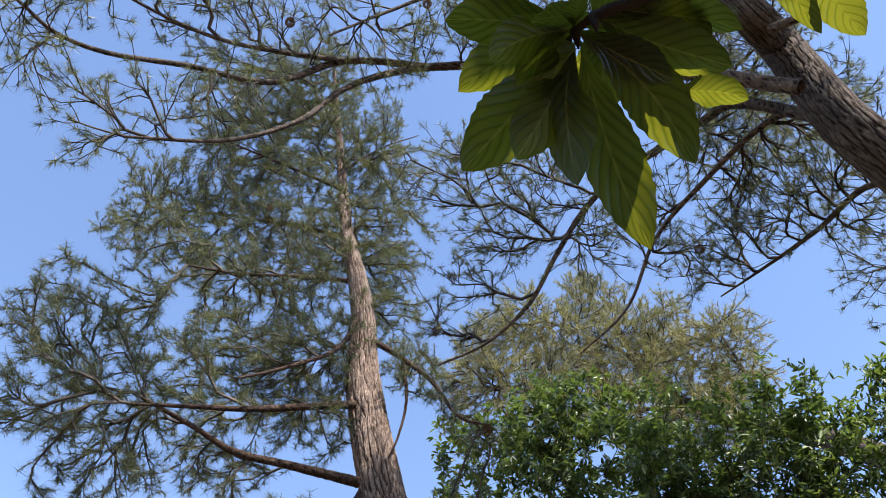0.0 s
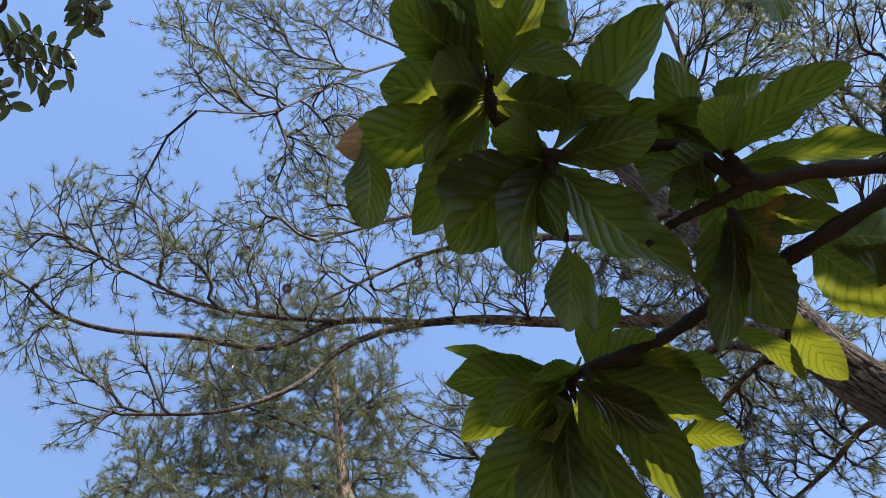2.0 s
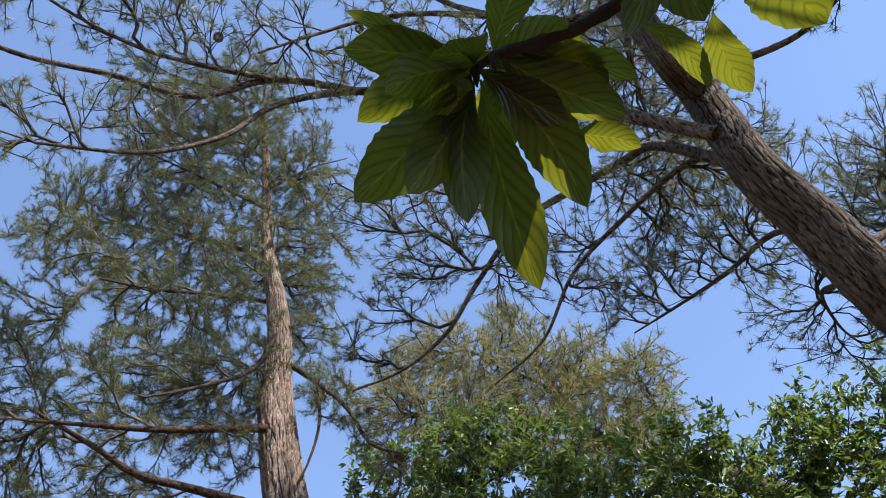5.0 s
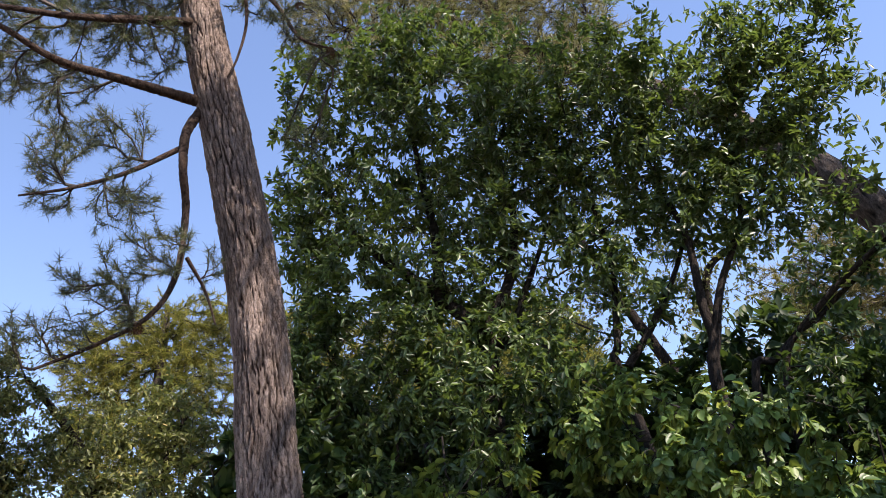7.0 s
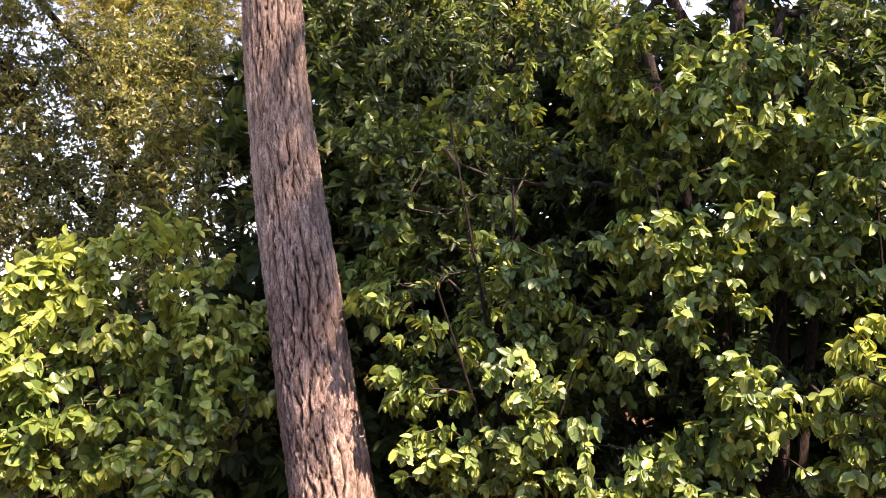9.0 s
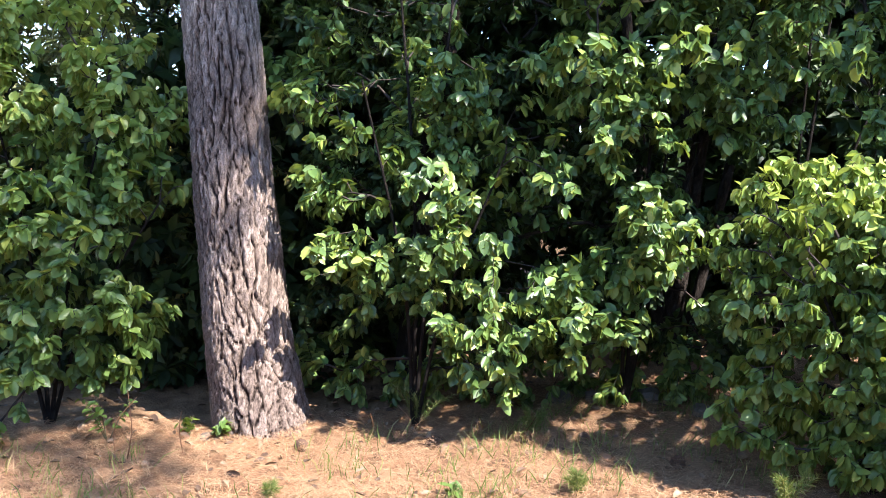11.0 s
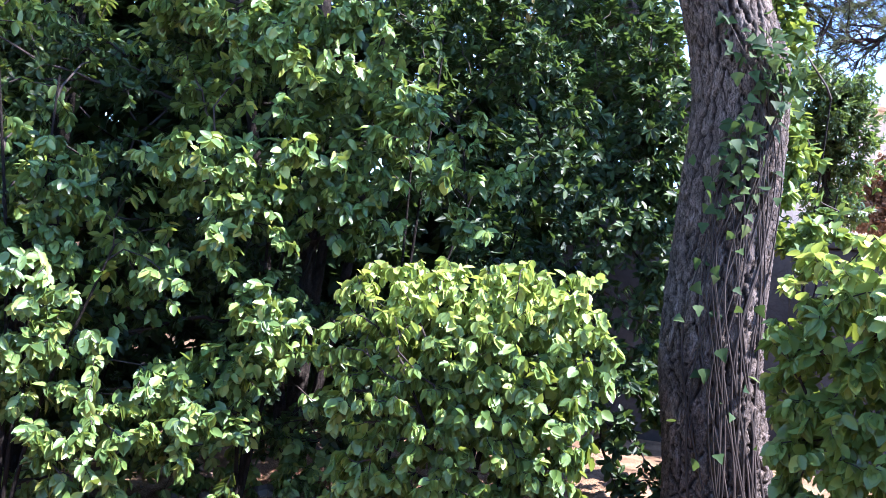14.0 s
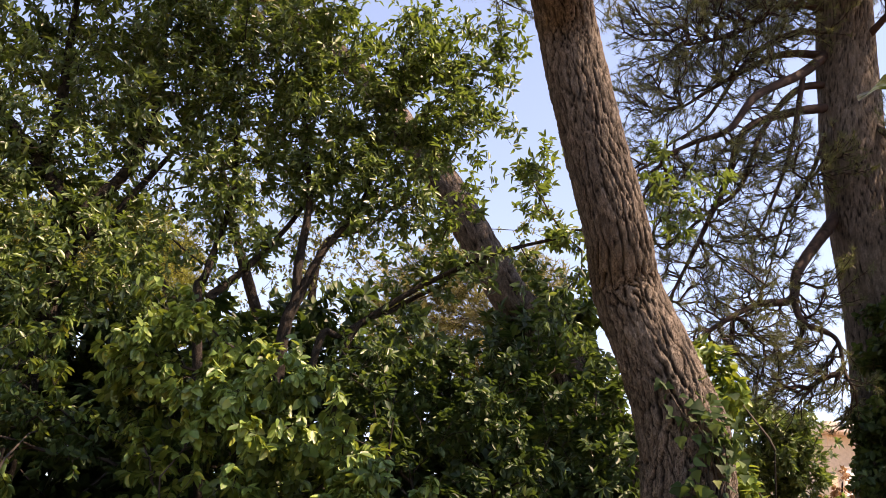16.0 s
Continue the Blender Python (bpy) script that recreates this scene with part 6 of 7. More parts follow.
def building():
    """A tan house far behind the trees, turned so that its corner shows."""
    house = thing("apartment_building", (32.03, 17.21, 7.31), "tan stuccoed building with pale eaves and a white roller shutter", "building")
    house.rotation_euler = (0, 0, radians(-28))
    z0, top = -8.0, 2.9
    bm = bmesh.new()
    box(bm, 0.0, 9.0, 0, 7.0, z0, -0.0)
    part("lower_wall", bm, M_STUCCO, house, bevel=0.02)
    bm = bmesh.new()
    box(bm, 1.0, 9.0, 0.6, 7.0, 0.0, top)
    part("upper_wall", bm, M_STUCCO, house, bevel=0.02)
    bm = bmesh.new()
    box(bm, -0.12, 9.1, -0.12, 7.1, 0.003, 0.16)
    part("terrace_edge", bm, M_TRIM, house, bevel=0.02)
    bm = bmesh.new()
    box(bm, 0.7, 9.4, 0.1, 7.4, top + 0.003, top + 0.4)
    part("roof", bm, M_TRIM, house, bevel=0.03)
    window = new("window")
    window.parent = house
    bm = bmesh.new()
    for a in ((1.5, 1.58, 0.2, 1.6), (2.9, 2.98, 0.2, 1.6)):
        box(bm, a[0], a[1], 0.5, 0.59, a[2], a[3])
    box(bm, 1.5, 2.98, 0.5, 0.59, 1.605, 1.69)
    part("frame", bm, M_TRIM, window)
    for k in range(14):
        bm = bmesh.new()
        box(bm, 1.59, 2.89, 0.53, 0.57, 0.21 + k * 0.1, 0.3 + k * 0.1)
        part("slat", bm, M_SHUTTER, window, bevel=0.01)


building()


# ---- the overhanging loquat close to the eye ----
def loquat_leaf_material(name="loquat_leaf", dry_tip=False):
    n = Nodes(name)
    co = n.node("ShaderNodeUVMap")
    split = n.node("ShaderNodeSeparateXYZ")
    n.link(co.outputs[0], split.inputs[0])
    across, along = n.maths("ABSOLUTE", n.maths("SUBTRACT", split.outputs[0], 0.5)), split.outputs[1]
    # the ribs run from the middle to the edge, bent towards the tip
    rib = n.maths("PINGPONG", n.maths("SUBTRACT", n.maths("MULTIPLY", along, 9.0), n.maths("MULTIPLY", across, 5.0)), 0.5)
    rib = n.maths("SMOOTH_MIN", n.maths("MULTIPLY", rib, 3.0), 1.0)
    mid = n.maths("LESS_THAN", across, 0.022)
    mottle, big = n.noise(30.0, 5.0), n.noise(7.0, 4.0)
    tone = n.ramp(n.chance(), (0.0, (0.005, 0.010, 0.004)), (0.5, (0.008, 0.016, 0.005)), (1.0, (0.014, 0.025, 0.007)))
    tone = n.mix(0.55, tone, n.ramp(big, (0.3, (0.6, 0.65, 0.5)), (0.7, (1.15, 1.1, 1.0))), "MULTIPLY")
    tone = n.mix(0.5, tone, n.ramp(mottle, (0.35, (0.6, 0.6, 0.5)), (0.6, (1.0, 1.0, 1.0))), "MULTIPLY")
    tone = n.mix(0.12, tone, n.ramp(rib, (0.0, (0.45, 0.5, 0.4)), (0.35, (1.0, 1.0, 1.0))), "MULTIPLY")
    tone = n.mix(mid, tone, (0.06, 0.07, 0.025))
    spot = n.ramp(n.noise(14.0, 3.0), (0.70, (0, 0, 0)), (0.74, (1, 1, 1)))
    tone = n.mix(n.maths("MULTIPLY", spot, 0.8), tone, (0.10, 0.05, 0.02))
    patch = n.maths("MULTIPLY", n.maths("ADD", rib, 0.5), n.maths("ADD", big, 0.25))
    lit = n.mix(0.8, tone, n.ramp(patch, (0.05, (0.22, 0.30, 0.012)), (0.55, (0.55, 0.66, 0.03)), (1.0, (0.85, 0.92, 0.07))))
    if dry_tip:
        pale = n.ramp(n.maths("ADD", along, n.maths("MULTIPLY", n.noise(40.0, 4.0), 0.3)), (0.985, (0, 0, 0)), (0.998, (1, 1, 1)))
        tone, lit = n.mix(pale, tone, (0.30, 0.23, 0.15)), n.mix(pale, lit, (0.25, 0.18, 0.09))
    return n.surface(tone, 0.42, n.bump(rib, 0.3, 0.005), 0.12, lit, 0.2)


M_LOQUAT = loquat_leaf_material()
M_LOQUAT_TIP = loquat_leaf_material("loquat_leaf_with_dry_tip", True)
M_LOQUAT_BARK = plain_material("loquat_bark", (0.008, 0.0065, 0.0055), (0.026, 0.021, 0.017), 14.0, 0.9, 0.6, 0.004)


def loquat_leaf(tree, base, tip, wide, bend=0.1, twist=0.0, material=None, seed=0):
    """A long toothed leaf with a ribbed, waved blade, arching from its stalk to its tip."""
    r = np.random.default_rng(seed)
    a, b = np.array(base), np.array(tip)
    long = float(np.linalg.norm(b - a))
    rows, half = 26, 4
    u = np.linspace(0, 1, rows)
    line = a + (b - a) * u[:, None]
    line[:, 2] += bend * long * 4 * u * (1 - u) * 0.5
    line += unit(np.cross(b - a, (0, 0, 1.0))) * (r.uniform(-0.09, 0.09) * long * np.sin(np.pi * u) ** 1.0)[:, None]
    line[:, 2] -= r.uniform(0.0, 0.10) * long * np.clip(u - 0.6, 0, 1) ** 2 * 6
    way = unit(np.gradient(line, axis=0))
    up = np.array((0.15 * r.normal(), 0.15 * r.normal(), 1.0))
    x = unit(np.cross(way, up))
    x = unit(x * math.cos(twist) + np.cross(way, x) * math.sin(twist))
    z = np.cross(x, way)
    shape = np.clip(np.sin(np.pi * np.clip((u - 0.03) / 0.97, 0, 1) ** 1.3), 0, 1) ** 0.8
    shape = np.where(u < 0.05, 0.05, np.maximum(shape, 0.05 * (1 - u)))
    teeth = 1 + 0.03 * ((np.arange(rows) % 2) * 2 - 1) * (u > 0.25)
    s = np.linspace(-1, 1, 2 * half + 1)
    ph = r.random(3) * 6
    ripple = 0.04 * np.sin(u[:, None] * 34 - np.abs(s)[None] * 5) * np.abs(s)[None] + 0.2 * np.sin(u[:, None] * 9 + ph[0] + 2 * np.sign(s)[None]) * s[None] ** 2 + 0.1 * np.sin(u[:, None] * 17 + ph[1] - np.sign(s)[None]) * s[None] ** 2
    sag = 0.28 * np.abs(s)[None] ** 1.3 + ripple
    w = (shape * teeth * wide * 0.5)[:, None]
    v = line[:, None] + x[:, None] * (w * s[None])[..., None] + z[:, None] * (w * sag)[..., None]
    n = 2 * half + 1
    i = (np.arange(rows - 1)[:, None] * n + np.arange(n - 1)[None]).ravel()
    me = mesh_of("leaf", v.reshape(-1, 3), np.stack((i, i + 1, i + n + 1, i + n), 1), material or M_LOQUAT)
    uv = me.uv_layers.new(name="UVMap")
    grid = np.stack(np.broadcast_arrays((s[None] + 1) / 2, u[:, None]), -1).reshape(-1, 2)
    idx = np.empty(len(me.loops), dtype=np.int32)
    me.loops.foreach_get("vertex_index", idx)
    uv.data.foreach_set("uv", grid[idx].astype(np.float32).ravel())
    return place("leaf", me, tree)


loquat = thing("loquat_tree", ground_at(1.75, -0.55), "overhanging loquat branches with long toothed backlit leaves", "tree")


def loquat_wood(line, r0, r1, name="branch"):
    pts = spline(line, 14 * len(line))
    rad = np.linspace(r0, r1, len(pts)) * (1 + 0.10 * np.sin(np.arange(len(pts)) * 0.9) + 0.06 * np.sin(np.arange(len(pts)) * 2.3))
    v, f = tubes([(pts, rad)], 12)
    place(name, mesh_of(name, v, f, M_LOQUAT_BARK), loquat)


loquat_wood([ground_at(1.75, -0.55, -0.1), (1.72, -0.5, 1.2), (1.55, -0.3, 2.4), (1.4, -0.15, 3.1), (1.45, -0.3, 4.3)], 0.085, 0.035, "trunk")
loquat_wood([(1.6, -0.35, 2.55), *[(0.68, 0.14, 2.9), (0.62, 0.19, 2.97), (0.45, 0.2, 2.98), (0.37, 0.21, 2.98), (0.3, 0.17, 3), (0.21, 0.17, 3), (0.14, 0.17, 3), (0.08, 0.13, 3.02), (0.08, 0.08, 3.05)]], 0.012, 0.005)
loquat_wood([(1.65, -0.4, 2.3), *[(0.63, 0.07, 2.85), (0.57, 0.18, 2.94), (0.44, 0.28, 2.95), (0.35, 0.35, 2.96), (0.28, 0.41, 2.97), (0.2, 0.45, 2.98), (0.17, 0.47, 2.98)]], 0.013, 0.006)
loquat_wood([(0.38, 0.21, 2.98), (0.35, 0.18, 2.99), (0.35, 0.16, 3)], 0.008, 0.005)
loquat_wood([(0.38, 0.21, 2.98), (0.33, 0.23, 2.97), (0.28, 0.25, 2.96), (0.25, 0.27, 2.95)], 0.008, 0.004)
loquat_wood([(0.14, 0.18, 3), (0.15, 0.22, 2.98), (0.16, 0.27, 2.97)], 0.007, 0.004)

LOQUAT = [
    # hanging whorl
    ([(0.17, 0.48, 2.98), (0.03, 0.59, 2.86)], 0.085, 0.05), ([(0.16, 0.49, 2.98), (0.09, 0.55, 2.82)], 0.065, 0.06), ([(0.18, 0.51, 2.97), (0.16, 0.57, 2.8)], 0.066, 0.04),
    ([(0.2, 0.52, 2.97), (0.26, 0.67, 2.8)], 0.075, 0.03), ([(0.2, 0.49, 2.97), (0.31, 0.58, 2.86)], 0.075, 0.10), ([(0.29, 0.53, 2.93), (0.38, 0.53, 2.92)], 0.045, 0.05),
    ([(0.2, 0.45, 2.98), (0.34, 0.48, 2.97)], 0.07, 0.12), ([(0.16, 0.45, 2.98), (0.01, 0.44, 2.95)], 0.062, 0.10), ([(0.14, 0.43, 2.99), (0.01, 0.4, 2.97)], 0.03, 0.10), ([(0.26, 0.43, 2.97), (0.37, 0.46, 2.97)], 0.055, 0.02),
    ([(0.16, 0.49, 2.97), (0.13, 0.47, 2.86)], 0.06, 0.05),
] + [
    # middle whorl
    ([(0.14, 0.18, 3), (0.02, 0.24, 2.9)], 0.11, 0.07), ([(0.15, 0.19, 3), (0.09, 0.25, 2.86)], 0.075, 0.06), ([(0.16, 0.18, 3), (0.3, 0.3, 2.93)], 0.10, 0.08),
    ([(0.16, 0.27, 2.97), (0.14, 0.32, 2.85)], 0.052, 0.03), ([(0.17, 0.28, 2.97), (0.18, 0.35, 2.9)], 0.035, 0.25), ([(0.14, 0.16, 3), (0.27, 0.01, 3.04)], 0.10, 0.03),
    ([(0.1, 0.14, 3.02), (0.16, 0.12, 2.98)], 0.07, 0.1), ([(0.21, 0.16, 3), (0.33, 0.15, 3.02)], 0.075, 0.1),
] + [
    # upper whorl
    ([(0.08, 0.13, 3.03), (-0.1, 0.14, 2.98)], 0.075, 0.16), ([(0.06, 0.14, 3.02), (-0.02, 0.23, 2.92)], 0.068, 0.06), ([(0.07, 0.12, 3.03), (-0.05, 0.09, 3.04)], 0.085, 0.08),
    ([(0.08, 0.08, 3.05), (0.03, -0.01, 3.1)], 0.085, 0.05), ([(0.08, 0.09, 3.05), (0.17, -0.02, 3.1)], 0.12, 0.05), ([(0.07, 0.08, 3.05), (0.1, -0.04, 3.1)], 0.11, 0.05), ([(-0.07, 0.14, 2.98), (-0.07, 0.21, 2.9)], 0.06, 0.05),
    ([(0.07, 0.11, 3.04), (0.01, 0.08, 2.99)], 0.08, 0.05), ([(0.09, 0.15, 3.02), (0.12, 0.16, 2.98)], 0.03, 0.05),
] + [
    # whorl by the fork
    ([(0.35, 0.19, 3), (0.4, 0.1, 3.05)], 0.078, 0.06), ([(0.37, 0.2, 3), (0.55, 0.18, 3)], 0.062, 0.14), ([(0.34, 0.2, 2.99), (0.24, 0.18, 3)], 0.072, 0.10), ([(0.34, 0.18, 3), (0.28, 0.07, 3.06)], 0.055, 0.05),
    ([(0.34, 0.17, 3), (0.27, 0.13, 3.02)], 0.06, 0.1), ([(0.35, 0.21, 2.98), (0.48, 0.24, 2.98)], 0.04, 0.08), ([(0.35, 0.23, 2.97), (0.31, 0.36, 2.86)], 0.05, 0.04), ([(0.29, 0.25, 2.96), (0.34, 0.33, 2.92)], 0.075, 0.04),
    ([(0.37, 0.25, 2.97), (0.4, 0.35, 2.88)], 0.075, 0.05), ([(0.34, 0.2, 2.99), (0.27, 0.21, 2.95)], 0.06, 0.05), ([(0.36, 0.24, 2.97), (0.39, 0.27, 2.92)], 0.05, 0.05),
]
LOQUAT_SIDE = [
    ([(0.44, 0.28, 2.95), (0.56, 0.36, 2.93)], 0.10, 0.06), ([(0.45, 0.27, 2.95), (0.59, 0.29, 2.95)], 0.10, 0.06), ([(0.42, -0.01, 3.1), (0.4, 0.03, 3.05)], 0.07, 0.05), ([(0.43, 0.36, 2.94), (0.5, 0.45, 2.92)], 0.05, 0.05),
    ([(0.96, 0.36, 2.26), (0.9, 0.4, 2.23)], 0.035, 0.05),
]
WHORLS = [(0.17, 0.47, 2.98), (0.14, 0.18, 3), (0.08, 0.11, 3.04), (0.35, 0.19, 3), (0.35, 0.24, 2.97), (0.19, 0.45, 2.98), (0.08, 0.08, 3.06)]
for k, ((base, tip), wide, bend) in enumerate(LOQUAT + LOQUAT_SIDE):
    heart = min(WHORLS, key=lambda c: math.dist(c, base))
    if math.dist(heart, base) < 0.09:
        base = tuple(h + 0.3 * (b - h) for h, b in zip(heart, base))
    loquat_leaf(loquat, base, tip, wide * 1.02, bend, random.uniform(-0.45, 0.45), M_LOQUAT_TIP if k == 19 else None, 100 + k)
# unseen crown whorls added towards the sun to shade leaves below; they share four leaves
patterns = []
for k in range(4):
    ob = loquat_leaf(loquat, (1.45, -0.18, 3.55), (1.45 + 0.2 * math.cos(1.6 * k), -0.18 + 0.2 * math.sin(1.6 * k), 3.5 + 0.03 * k), 0.075, 0.1, 0.1, None, 400 + k)
    patterns.append((ob.data, 1.6 * k))
for k in range(16):
    c = np.array((0.95, -0.95, 4.95)) + unit(rng.normal(size=3)) * rng.random() ** 0.5 * np.array((0.8, 0.45, 0.4))
    c[0] += 0.25 if k % 3 else -0.45
    loquat_wood([(1.45, -0.18, 3.5), tuple((np.array((1.45, -0.18, 3.5)) + c) / 2 + (0, 0, 0.1)), tuple(c)], 0.009, 0.004)
    for j in range(7):
        me, turned = patterns[j % 4]
        spin = pose(0, 0, 0, rng.uniform(-25, 25), rng.uniform(-25, 25), j * 51 + k * 20 - math.degrees(turned))
        place("leaf", me, loquat, Matrix.Translation(Vector(c)) @ spin @ Matrix.Scale(rng.uniform(0.85, 1.15), 4) @ Matrix.Translation((-1.45, 0.18, -3.55)))
# unseen crown added over and behind the path to block sun and sky, past counting
for k in range(7):
    a = 2.4 + 0.55 * k
    loquat_wood([(1.45, -0.25, 3.6), (1.2 + 0.7 * math.cos(a), -0.9 + 0.35 * math.sin(a), 4.3), (0.7 + 1.5 * math.cos(a), -1.25 + 0.8 * math.sin(a), 4.6 + 0.1 * (k % 3))], 0.02, 0.006)
many = 620
shading_at = np.stack((rng.uniform(-1.1, 2.3, many), rng.uniform(-2.3, -0.35, many), rng.uniform(4.0, 5.2, many)), 1)
# gaps kept in this shading crown so that sun reaches a few leaves
sunward = np.array(SUN_WAY)
for spot in ((0.24, 0.6, 2.88), (0.44, 0.15, 3.0), (0.36, 0.5, 2.94), (0.06, 0.24, 2.94)):
    reach = shading_at - np.array(spot)
    shading_at = shading_at[np.linalg.norm(reach - np.outer(reach @ sunward, sunward), axis=1) > 0.17]
many = len(shading_at)
turn, size = rng.random(many) * 6.283, rng.uniform(0.15, 0.24, many)
v, f = leaves(HEX, shading_at, np.stack((np.cos(turn), np.sin(turn), rng.normal(size=many) * 0.3), 1), np.array((0, 0, 1.0)) + rng.normal(size=(many, 3)) * 0.35, size, size * 0.4)
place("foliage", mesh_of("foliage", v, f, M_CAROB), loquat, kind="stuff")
loquat_leaf(loquat, *[(0.34, 0.38, 2.94), (0.45, 0.45, 2.93)], 0.035, 0.05, 0.3, None, 201)
# short leaves and a bud in the middle of each whorl
for k, (c, many) in enumerate(zip(WHORLS, (7, 4, 6, 5, 3, 5, 5))):
    v, f = tubes([(spline([c, (c[0], c[1], c[2] - 0.02), (c[0], c[1] + 0.004, c[2] - 0.045)], 8), np.array((0.004, 0.006, 0.007, 0.006, 0.005, 0.004, 0.0025, 0.001)))], 8)
    place("bud", mesh_of("bud", v, f, M_LOQUAT_BARK), loquat)
    for j in range(many):
        a = j * 6.283 / many + k + rng.uniform(-0.4, 0.4)
        size = rng.uniform(0.08, 0.17)
        tip = (c[0] + math.cos(a) * size, c[1] + math.sin(a) * size, c[2] + rng.uniform(-0.11, 0.02))
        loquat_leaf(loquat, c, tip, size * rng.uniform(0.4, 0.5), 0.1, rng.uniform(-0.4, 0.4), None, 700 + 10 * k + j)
loquat_wood([(1.5, -0.2, 2.3), *[(1.13, 0.33, 2.38), (0.96, 0.36, 2.26)]], 0.01, 0.005)


# ---- sprig of another tree high on the left ----
def sprig():
    tree = thing("carob_tree", ground_at(-3.4, -1.4), "carob branch with paired oval leaves against the sky", "tree")
    wood = [[ground_at(-3.4, -1.4, -0.1), (-3.35, -1.35, 2.0), (-3.2, -1.2, 4.5), (-2.6, -0.6, 6.0)], [(-2.9, -0.9, 5.5), *[(-2.61, 0.44, 6.2), (-2.21, 0.5, 6.1), (-1.93, 0.59, 6)]],
            [*[(-2.21, 0.5, 6.1), (-1.83, 0.4, 6), (-1.8, 0.3, 6)]], [(-2.7, -0.7, 5.9), *[(-2.07, 0.02, 6.2), (-1.67, 0.18, 6.1), (-1.46, 0.3, 6)]]]
    for k, line in enumerate(wood):
        v, f = tubes([(spline(line, 40), np.linspace(0.09 if k == 0 else 0.022, 0.03 if k == 0 else 0.006, 40))], 8)
        place("trunk" if k == 0 else "branch", mesh_of("branch", v, f, M_TWIG), tree)
    rachis = [[(-1.91, 0.62, 6), (-1.69, 0.6, 5.9), (-1.51, 0.65, 5.85)], [(-1.88, 0.6, 6), (-1.7, 0.54, 5.95), (-1.52, 0.57, 5.9)], [(-1.84, 0.62, 6), (-1.71, 0.66, 5.9), (-1.62, 0.74, 5.85)], [(-1.97, 0.64, 6), (-1.87, 0.7, 5.9), (-1.81, 0.81, 5.85)],
              [(-1.88, 0.6, 6), (-1.77, 0.52, 5.95), (-1.67, 0.47, 5.9)], [(-1.46, 0.3, 6), (-1.42, 0.38, 5.9), (-1.42, 0.47, 5.85)], [(-1.5, 0.27, 6), (-1.39, 0.36, 5.9), (-1.33, 0.41, 5.85)], [(-2.03, 0.56, 6), (-1.95, 0.66, 5.95), (-1.9, 0.75, 5.9)]]
    at, way, up = [], [], []
    for line in rachis:
        p = spline(line, 12)
        v, f = tubes([(p, np.full(12, 0.004))], 4)
        place("leaf_stalk", mesh_of("leaf_stalk", v, f, M_TWIG), tree)
        d = unit(np.gradient(p, axis=0))
        for i in range(2, 12, 2):
            s = unit(np.cross(d[i], (0, 0, 1.0)))
            for sign in (-1, 1):
                at.append(p[i])
                way.append(s * sign + d[i] * 0.5 + rng.normal(size=3) * 0.15)
                up.append(np.array((0, 0, 1.0)) + rng.normal(size=3) * 0.4)
    n = len(at)
    size = rng.uniform(0.08, 0.12, n)
    leaf_pieces(tree, "leaf", OVAL, (np.array(at), unit(np.array(way)), np.array(up), size, size * 0.42), M_CAROB, 120, (-1, 1, 5))


sprig()


# ---- what lies and grows on the ground ----
def litter():
    n = 92000
    x, y = rng.uniform(-1.9, 3.9, n), rng.uniform(3.1, 5.1, n)
    p = np.stack((x, y, height(x, y) + 0.012 + rng.random(n) * 0.02), 1)
    a = rng.random(n) * 6.283
    d = np.stack((np.cos(a), np.sin(a), rng.normal(size=n) * 0.14), 1)
    s = np.stack((-np.sin(a), np.cos(a), np.zeros(n)), 1) * 0.0008
    long = rng.uniform(0.04, 0.10, n)[:, None]
    v = np.stack((p - s, p + s, p + d * long + s * 0.6, p + d * long - s * 0.6), 1).reshape(-1, 3)
    ob = new("fallen_needles", mesh_of("fallen_needles", v, np.arange(4 * n).reshape(-1, 4), M_LITTER, False))
    tagged(ob, "dry reddish pine needles lying on the soil", "needles", kind="stuff")
    n = 900
    x, y = rng.uniform(-1.5, 4.8, n), rng.uniform(2.4, 6.0, n)
    size = rng.uniform(0.03, 0.075, n)
    a = rng.random(n) * 6.283
    v, f = leaves(OVAL, np.stack((x, y, height(x, y) + 0.03), 1), np.stack((np.cos(a), np.sin(a), rng.normal(size=n) * 0.2), 1), np.array((0, 0, 1.0)) + rng.normal(size=(n, 3)) * 0.35, size, size * 0.5)
    ob = new("fallen_leaves", mesh_of("fallen_leaves", v, f, M_DRY_LEAF))
    tagged(ob, "dry brown leaves scattered under the hedge", "leaves", kind="stuff")


def grass():
    n = 1500
    c = np.stack((rng.uniform(-1.6, 2.8, 60), rng.uniform(3.4, 4.7, 60)), 1)
    k = rng.integers(0, 60, n)
    x, y = c[k, 0] + rng.normal(size=n) * 0.09, c[k, 1] + rng.normal(size=n) * 0.07
    p = np.stack((x, y, height(x, y)), 1)
    d = np.stack((rng.normal(size=n) * 0.35, rng.normal(size=n) * 0.35, np.ones(n)), 1)
    long = rng.uniform(0.03, 0.13, n)[:, None]
    s = unit(np.cross(d, rng.normal(size=(n, 3)))) * 0.0025
    bend = np.stack((rng.normal(size=n), rng.normal(size=n), np.zeros(n)), 1) * 0.02
    v = np.stack((p - s, p + s, p + d * long * 0.6 + s * 0.7, p + d * long * 0.6 - s * 0.7, p + d * long + bend), 1).reshape(-1, 3)
    i = np.arange(n)[:, None] * 5
    sizes = np.tile((4, 3), n)
    faces = np.hstack((i + (0, 1, 2, 3), i + (3, 2, 4))).ravel()
    ob = new("grass", mesh_of("grass", v, faces, M_GRASS, False, sizes))
    tagged(ob, "sparse short grass tufts among pine needles", "grass", kind="stuff")


litter()
grass()


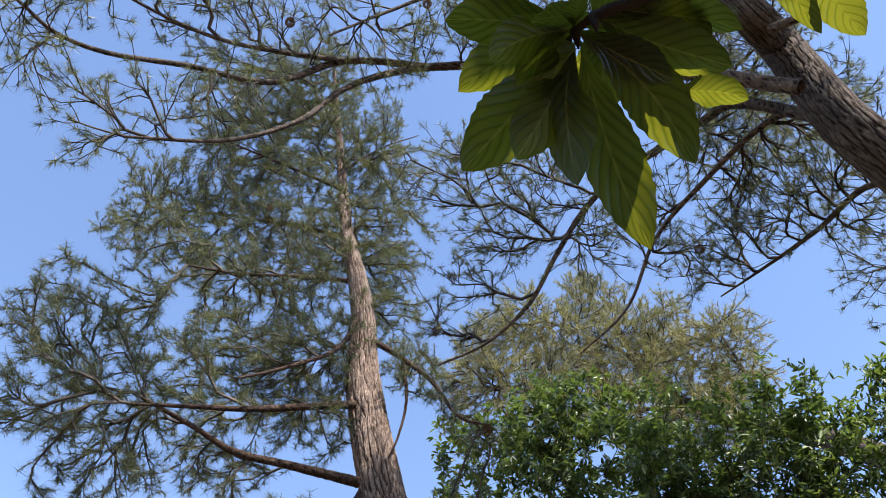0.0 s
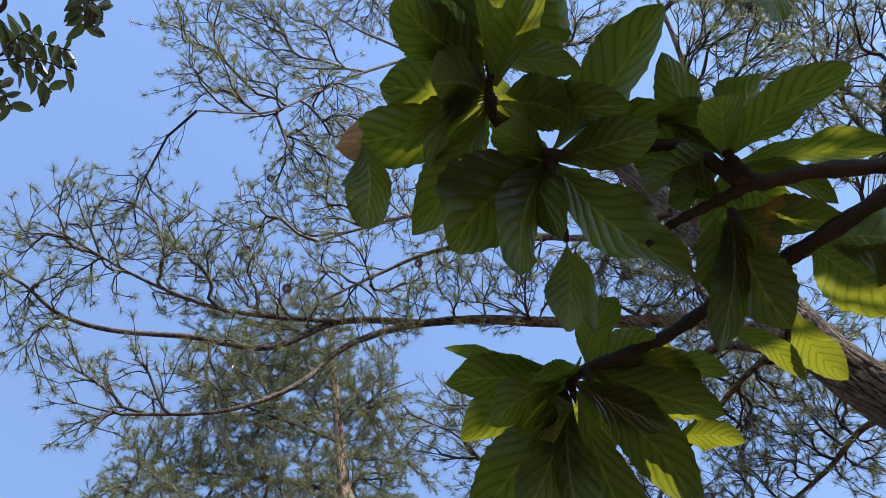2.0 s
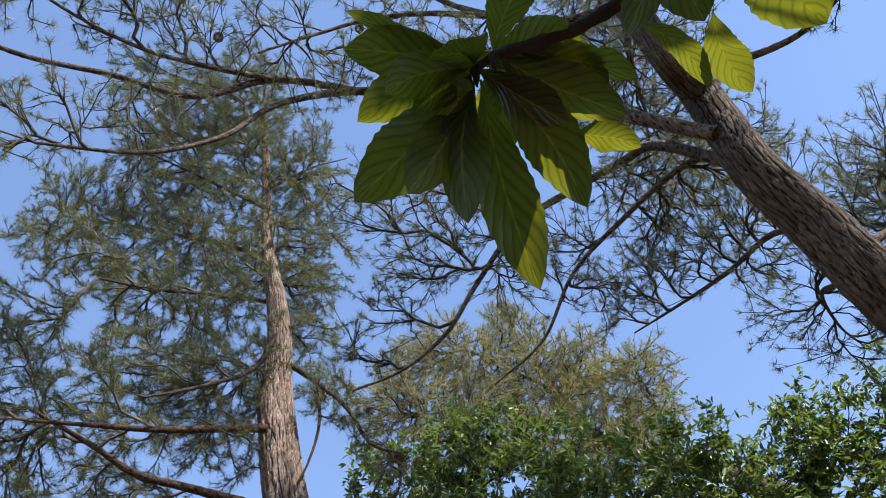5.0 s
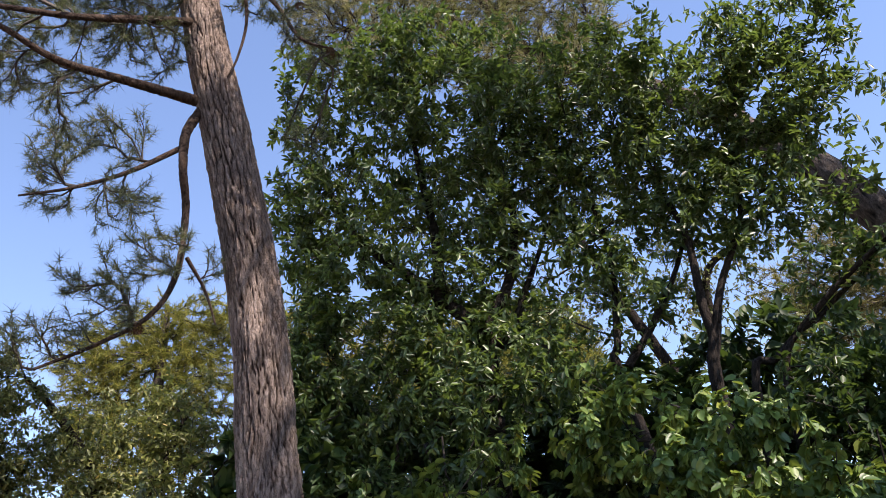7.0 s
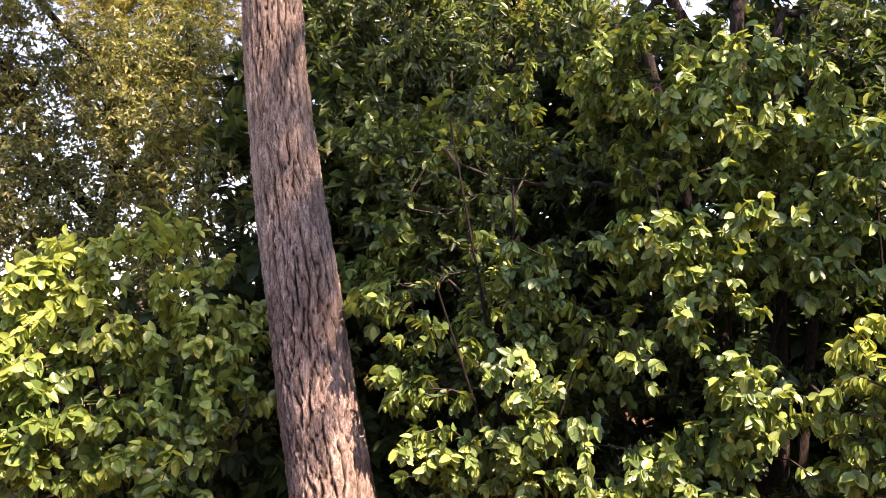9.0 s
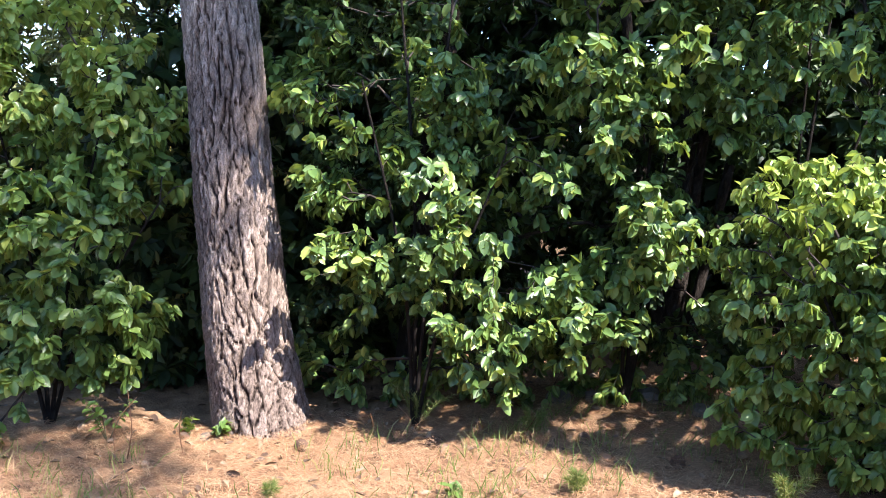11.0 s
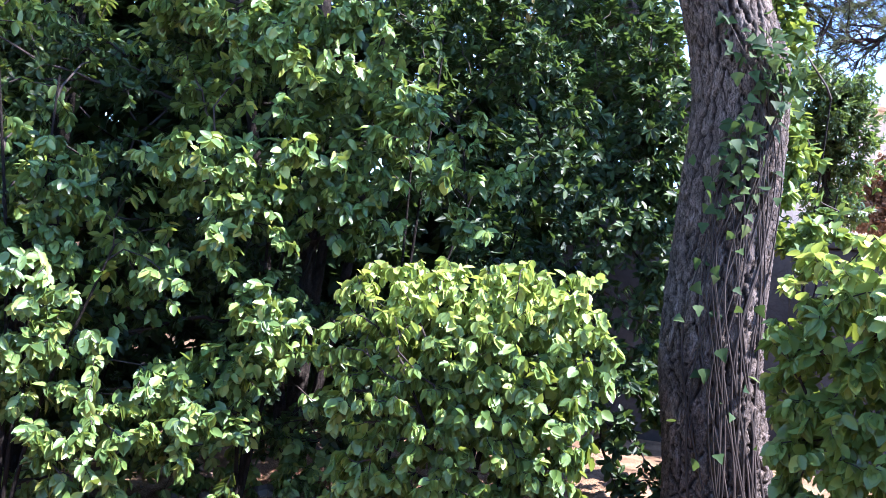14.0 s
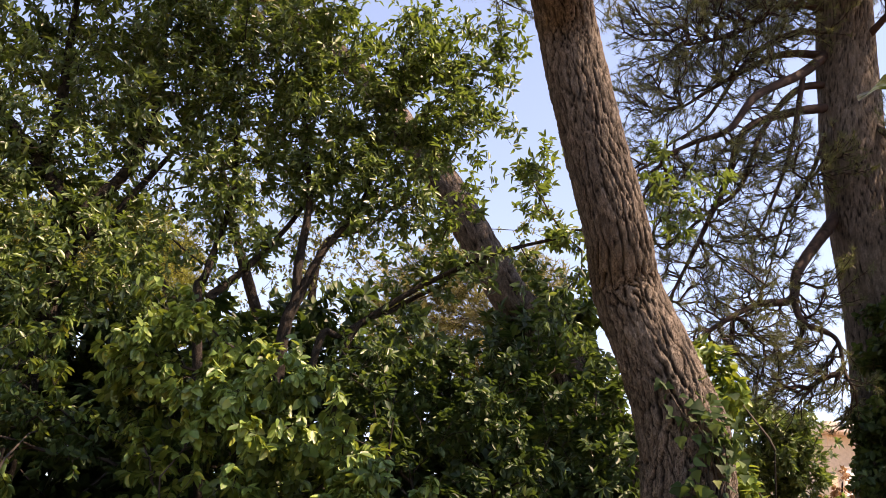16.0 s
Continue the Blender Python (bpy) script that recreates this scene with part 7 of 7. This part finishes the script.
def weed(x, y, tall, label, feathery=False, seed=1):
    r = np.random.default_rng(seed)
    base = ground_at(x, y)
    plant = thing("weed", base, label, "plant", "weeds")
    for k in range(7 if feathery else 4):
        a, lean = r.random() * 6.283, r.uniform(0.2, 0.7)
        top = np.array(base) + np.array((math.cos(a) * lean * tall, math.sin(a) * lean * tall, tall * r.uniform(0.6, 1)))
        line = spline([base, (np.array(base) + top) / 2 + (0, 0, tall * 0.12), top], 14)
        v, f = tubes([(line, np.linspace(0.003, 0.0012, 14))], 4)
        place("stem", mesh_of("stem", v, f, M_TWIG_GREEN), plant)
        if feathery:
            v, f = needles(line[3:], unit(np.gradient(line, axis=0))[3:], 16, 0.045, 0.003, 0.9)
            place("sprays", mesh_of("sprays", v, f, M_GRASS, False), plant, kind="stuff")
        else:
            d = unit(np.gradient(line, axis=0))[4::2]
            at, way, up, long, wide = rosettes(line[4::2], d, 2, 0.1, 1.0, 0.05, 0.55)
            leaf_pieces(plant, "leaf", OVAL, (at, way, up, long, wide), M_VIBURNUM_YOUNG, 12, (0, 0, 1))


for k, (xy, tall, feathery) in enumerate((((1.22, 4.76, -0.05)[:2], 0.28, True), ((2.35, 3.15, 0.3)[:2], 0.16, True), ((0.18, 4.83, -0.09)[:2], 0.12, False), ((0.02, 4.88, -0.04)[:2], 0.12, False),
                                          ((1.65, 3.57, 0.11)[:2], 0.12, True), ((0.39, 3.98, 0.05)[:2], 0.07, True), ((1.15, 3.75, 0.04)[:2], 0.07, False), ((1.74, 4.4, 0.06)[:2], 0.14, True), ((-0.37, 4.75, -0.04)[:2], 0.3, False))):
    weed(*xy, tall, "feathery green weed in the pine litter" if feathery else "small broad-leaved weed at the foot of the hedge", feathery, 300 + k)


def dry_stalk(x, y, tall, seed):
    r = np.random.default_rng(seed)
    b = np.array(ground_at(x, y))
    line = spline([b, b + (r.normal() * 0.02, r.normal() * 0.02, tall * 0.5), b + (r.normal() * 0.06, r.normal() * 0.05, tall)], 12)
    v, f = tubes([(line, np.linspace(0.0035, 0.0018, 12))], 5)
    tagged(new("dry_stalk", mesh_of("dry_stalk", v, f, M_LITTER)), "thin dry stalk standing in the litter", "stalk", "dry stalks")


for k, (x, y, tall) in enumerate(((-0.25, 4.5, 0.34), (0.0, 4.6, 0.22), (0.95, 4.65, 0.16), (1.15, 4.7, 0.15), (-0.32, 4.62, 0.3), (1.7, 4.4, 0.12))):
    dry_stalk(x, y, tall, 500 + k)


def ground_cone(x, y, seed):
    ob = new("pine_cone", CONE)
    ob.matrix_world = pose(x, y, float(height(x, y)) + 0.035, 80, 20, seed * 70) @ Matrix.Diagonal((0.06, 0.06, 0.07, 1))
    tagged(ob, "open brown pine cone lying on the needles", "pine cone", "fallen cones")


for k, xy in enumerate(((0.58, 4.56, 0)[:2], (1.25, 4.34, 0.03)[:2], (2.21, 3.73, 0.18)[:2])):
    ground_cone(*xy, k)


def stone(x, y, size, seed):
    r = np.random.default_rng(seed)
    bm = bmesh.new()
    bmesh.ops.create_icosphere(bm, subdivisions=2, radius=1.0)
    for p in bm.verts:
        d = p.co.normalized()
        p.co = d * (1 + 0.25 * noise.noise(d * 1.7 + Vector((seed, 0, 0))))
        p.co.x, p.co.y, p.co.z = p.co.x * size, p.co.y * size * 0.75, p.co.z * size * 0.5
    me = bpy.data.meshes.new("stone")
    bm.to_mesh(me)
    bm.free()
    me.materials.append(M_STONE)
    ob = new("stone", me)
    ob.location, ob.rotation_euler = ground_at(x, y, size * 0.05), (0, 0, r.random() * 6)
    tagged(ob, "weathered grey stone half sunk in leaf litter", "stone", "stones under the hedge")


for k, (xy, size) in enumerate((((2.05, 4.81, 0.26)[:2], 0.10), ((2.25, 4.72, 0.3)[:2], 0.09), ((2.51, 4.59, 0.35)[:2], 0.11), ((2.65, 4.28, 0.35)[:2], 0.08), ((1.31, 5.25, 0.07)[:2], 0.07), ((0.12, 4.88, -0.05)[:2], 0.06))):
    stone(*xy, size, 600 + k)
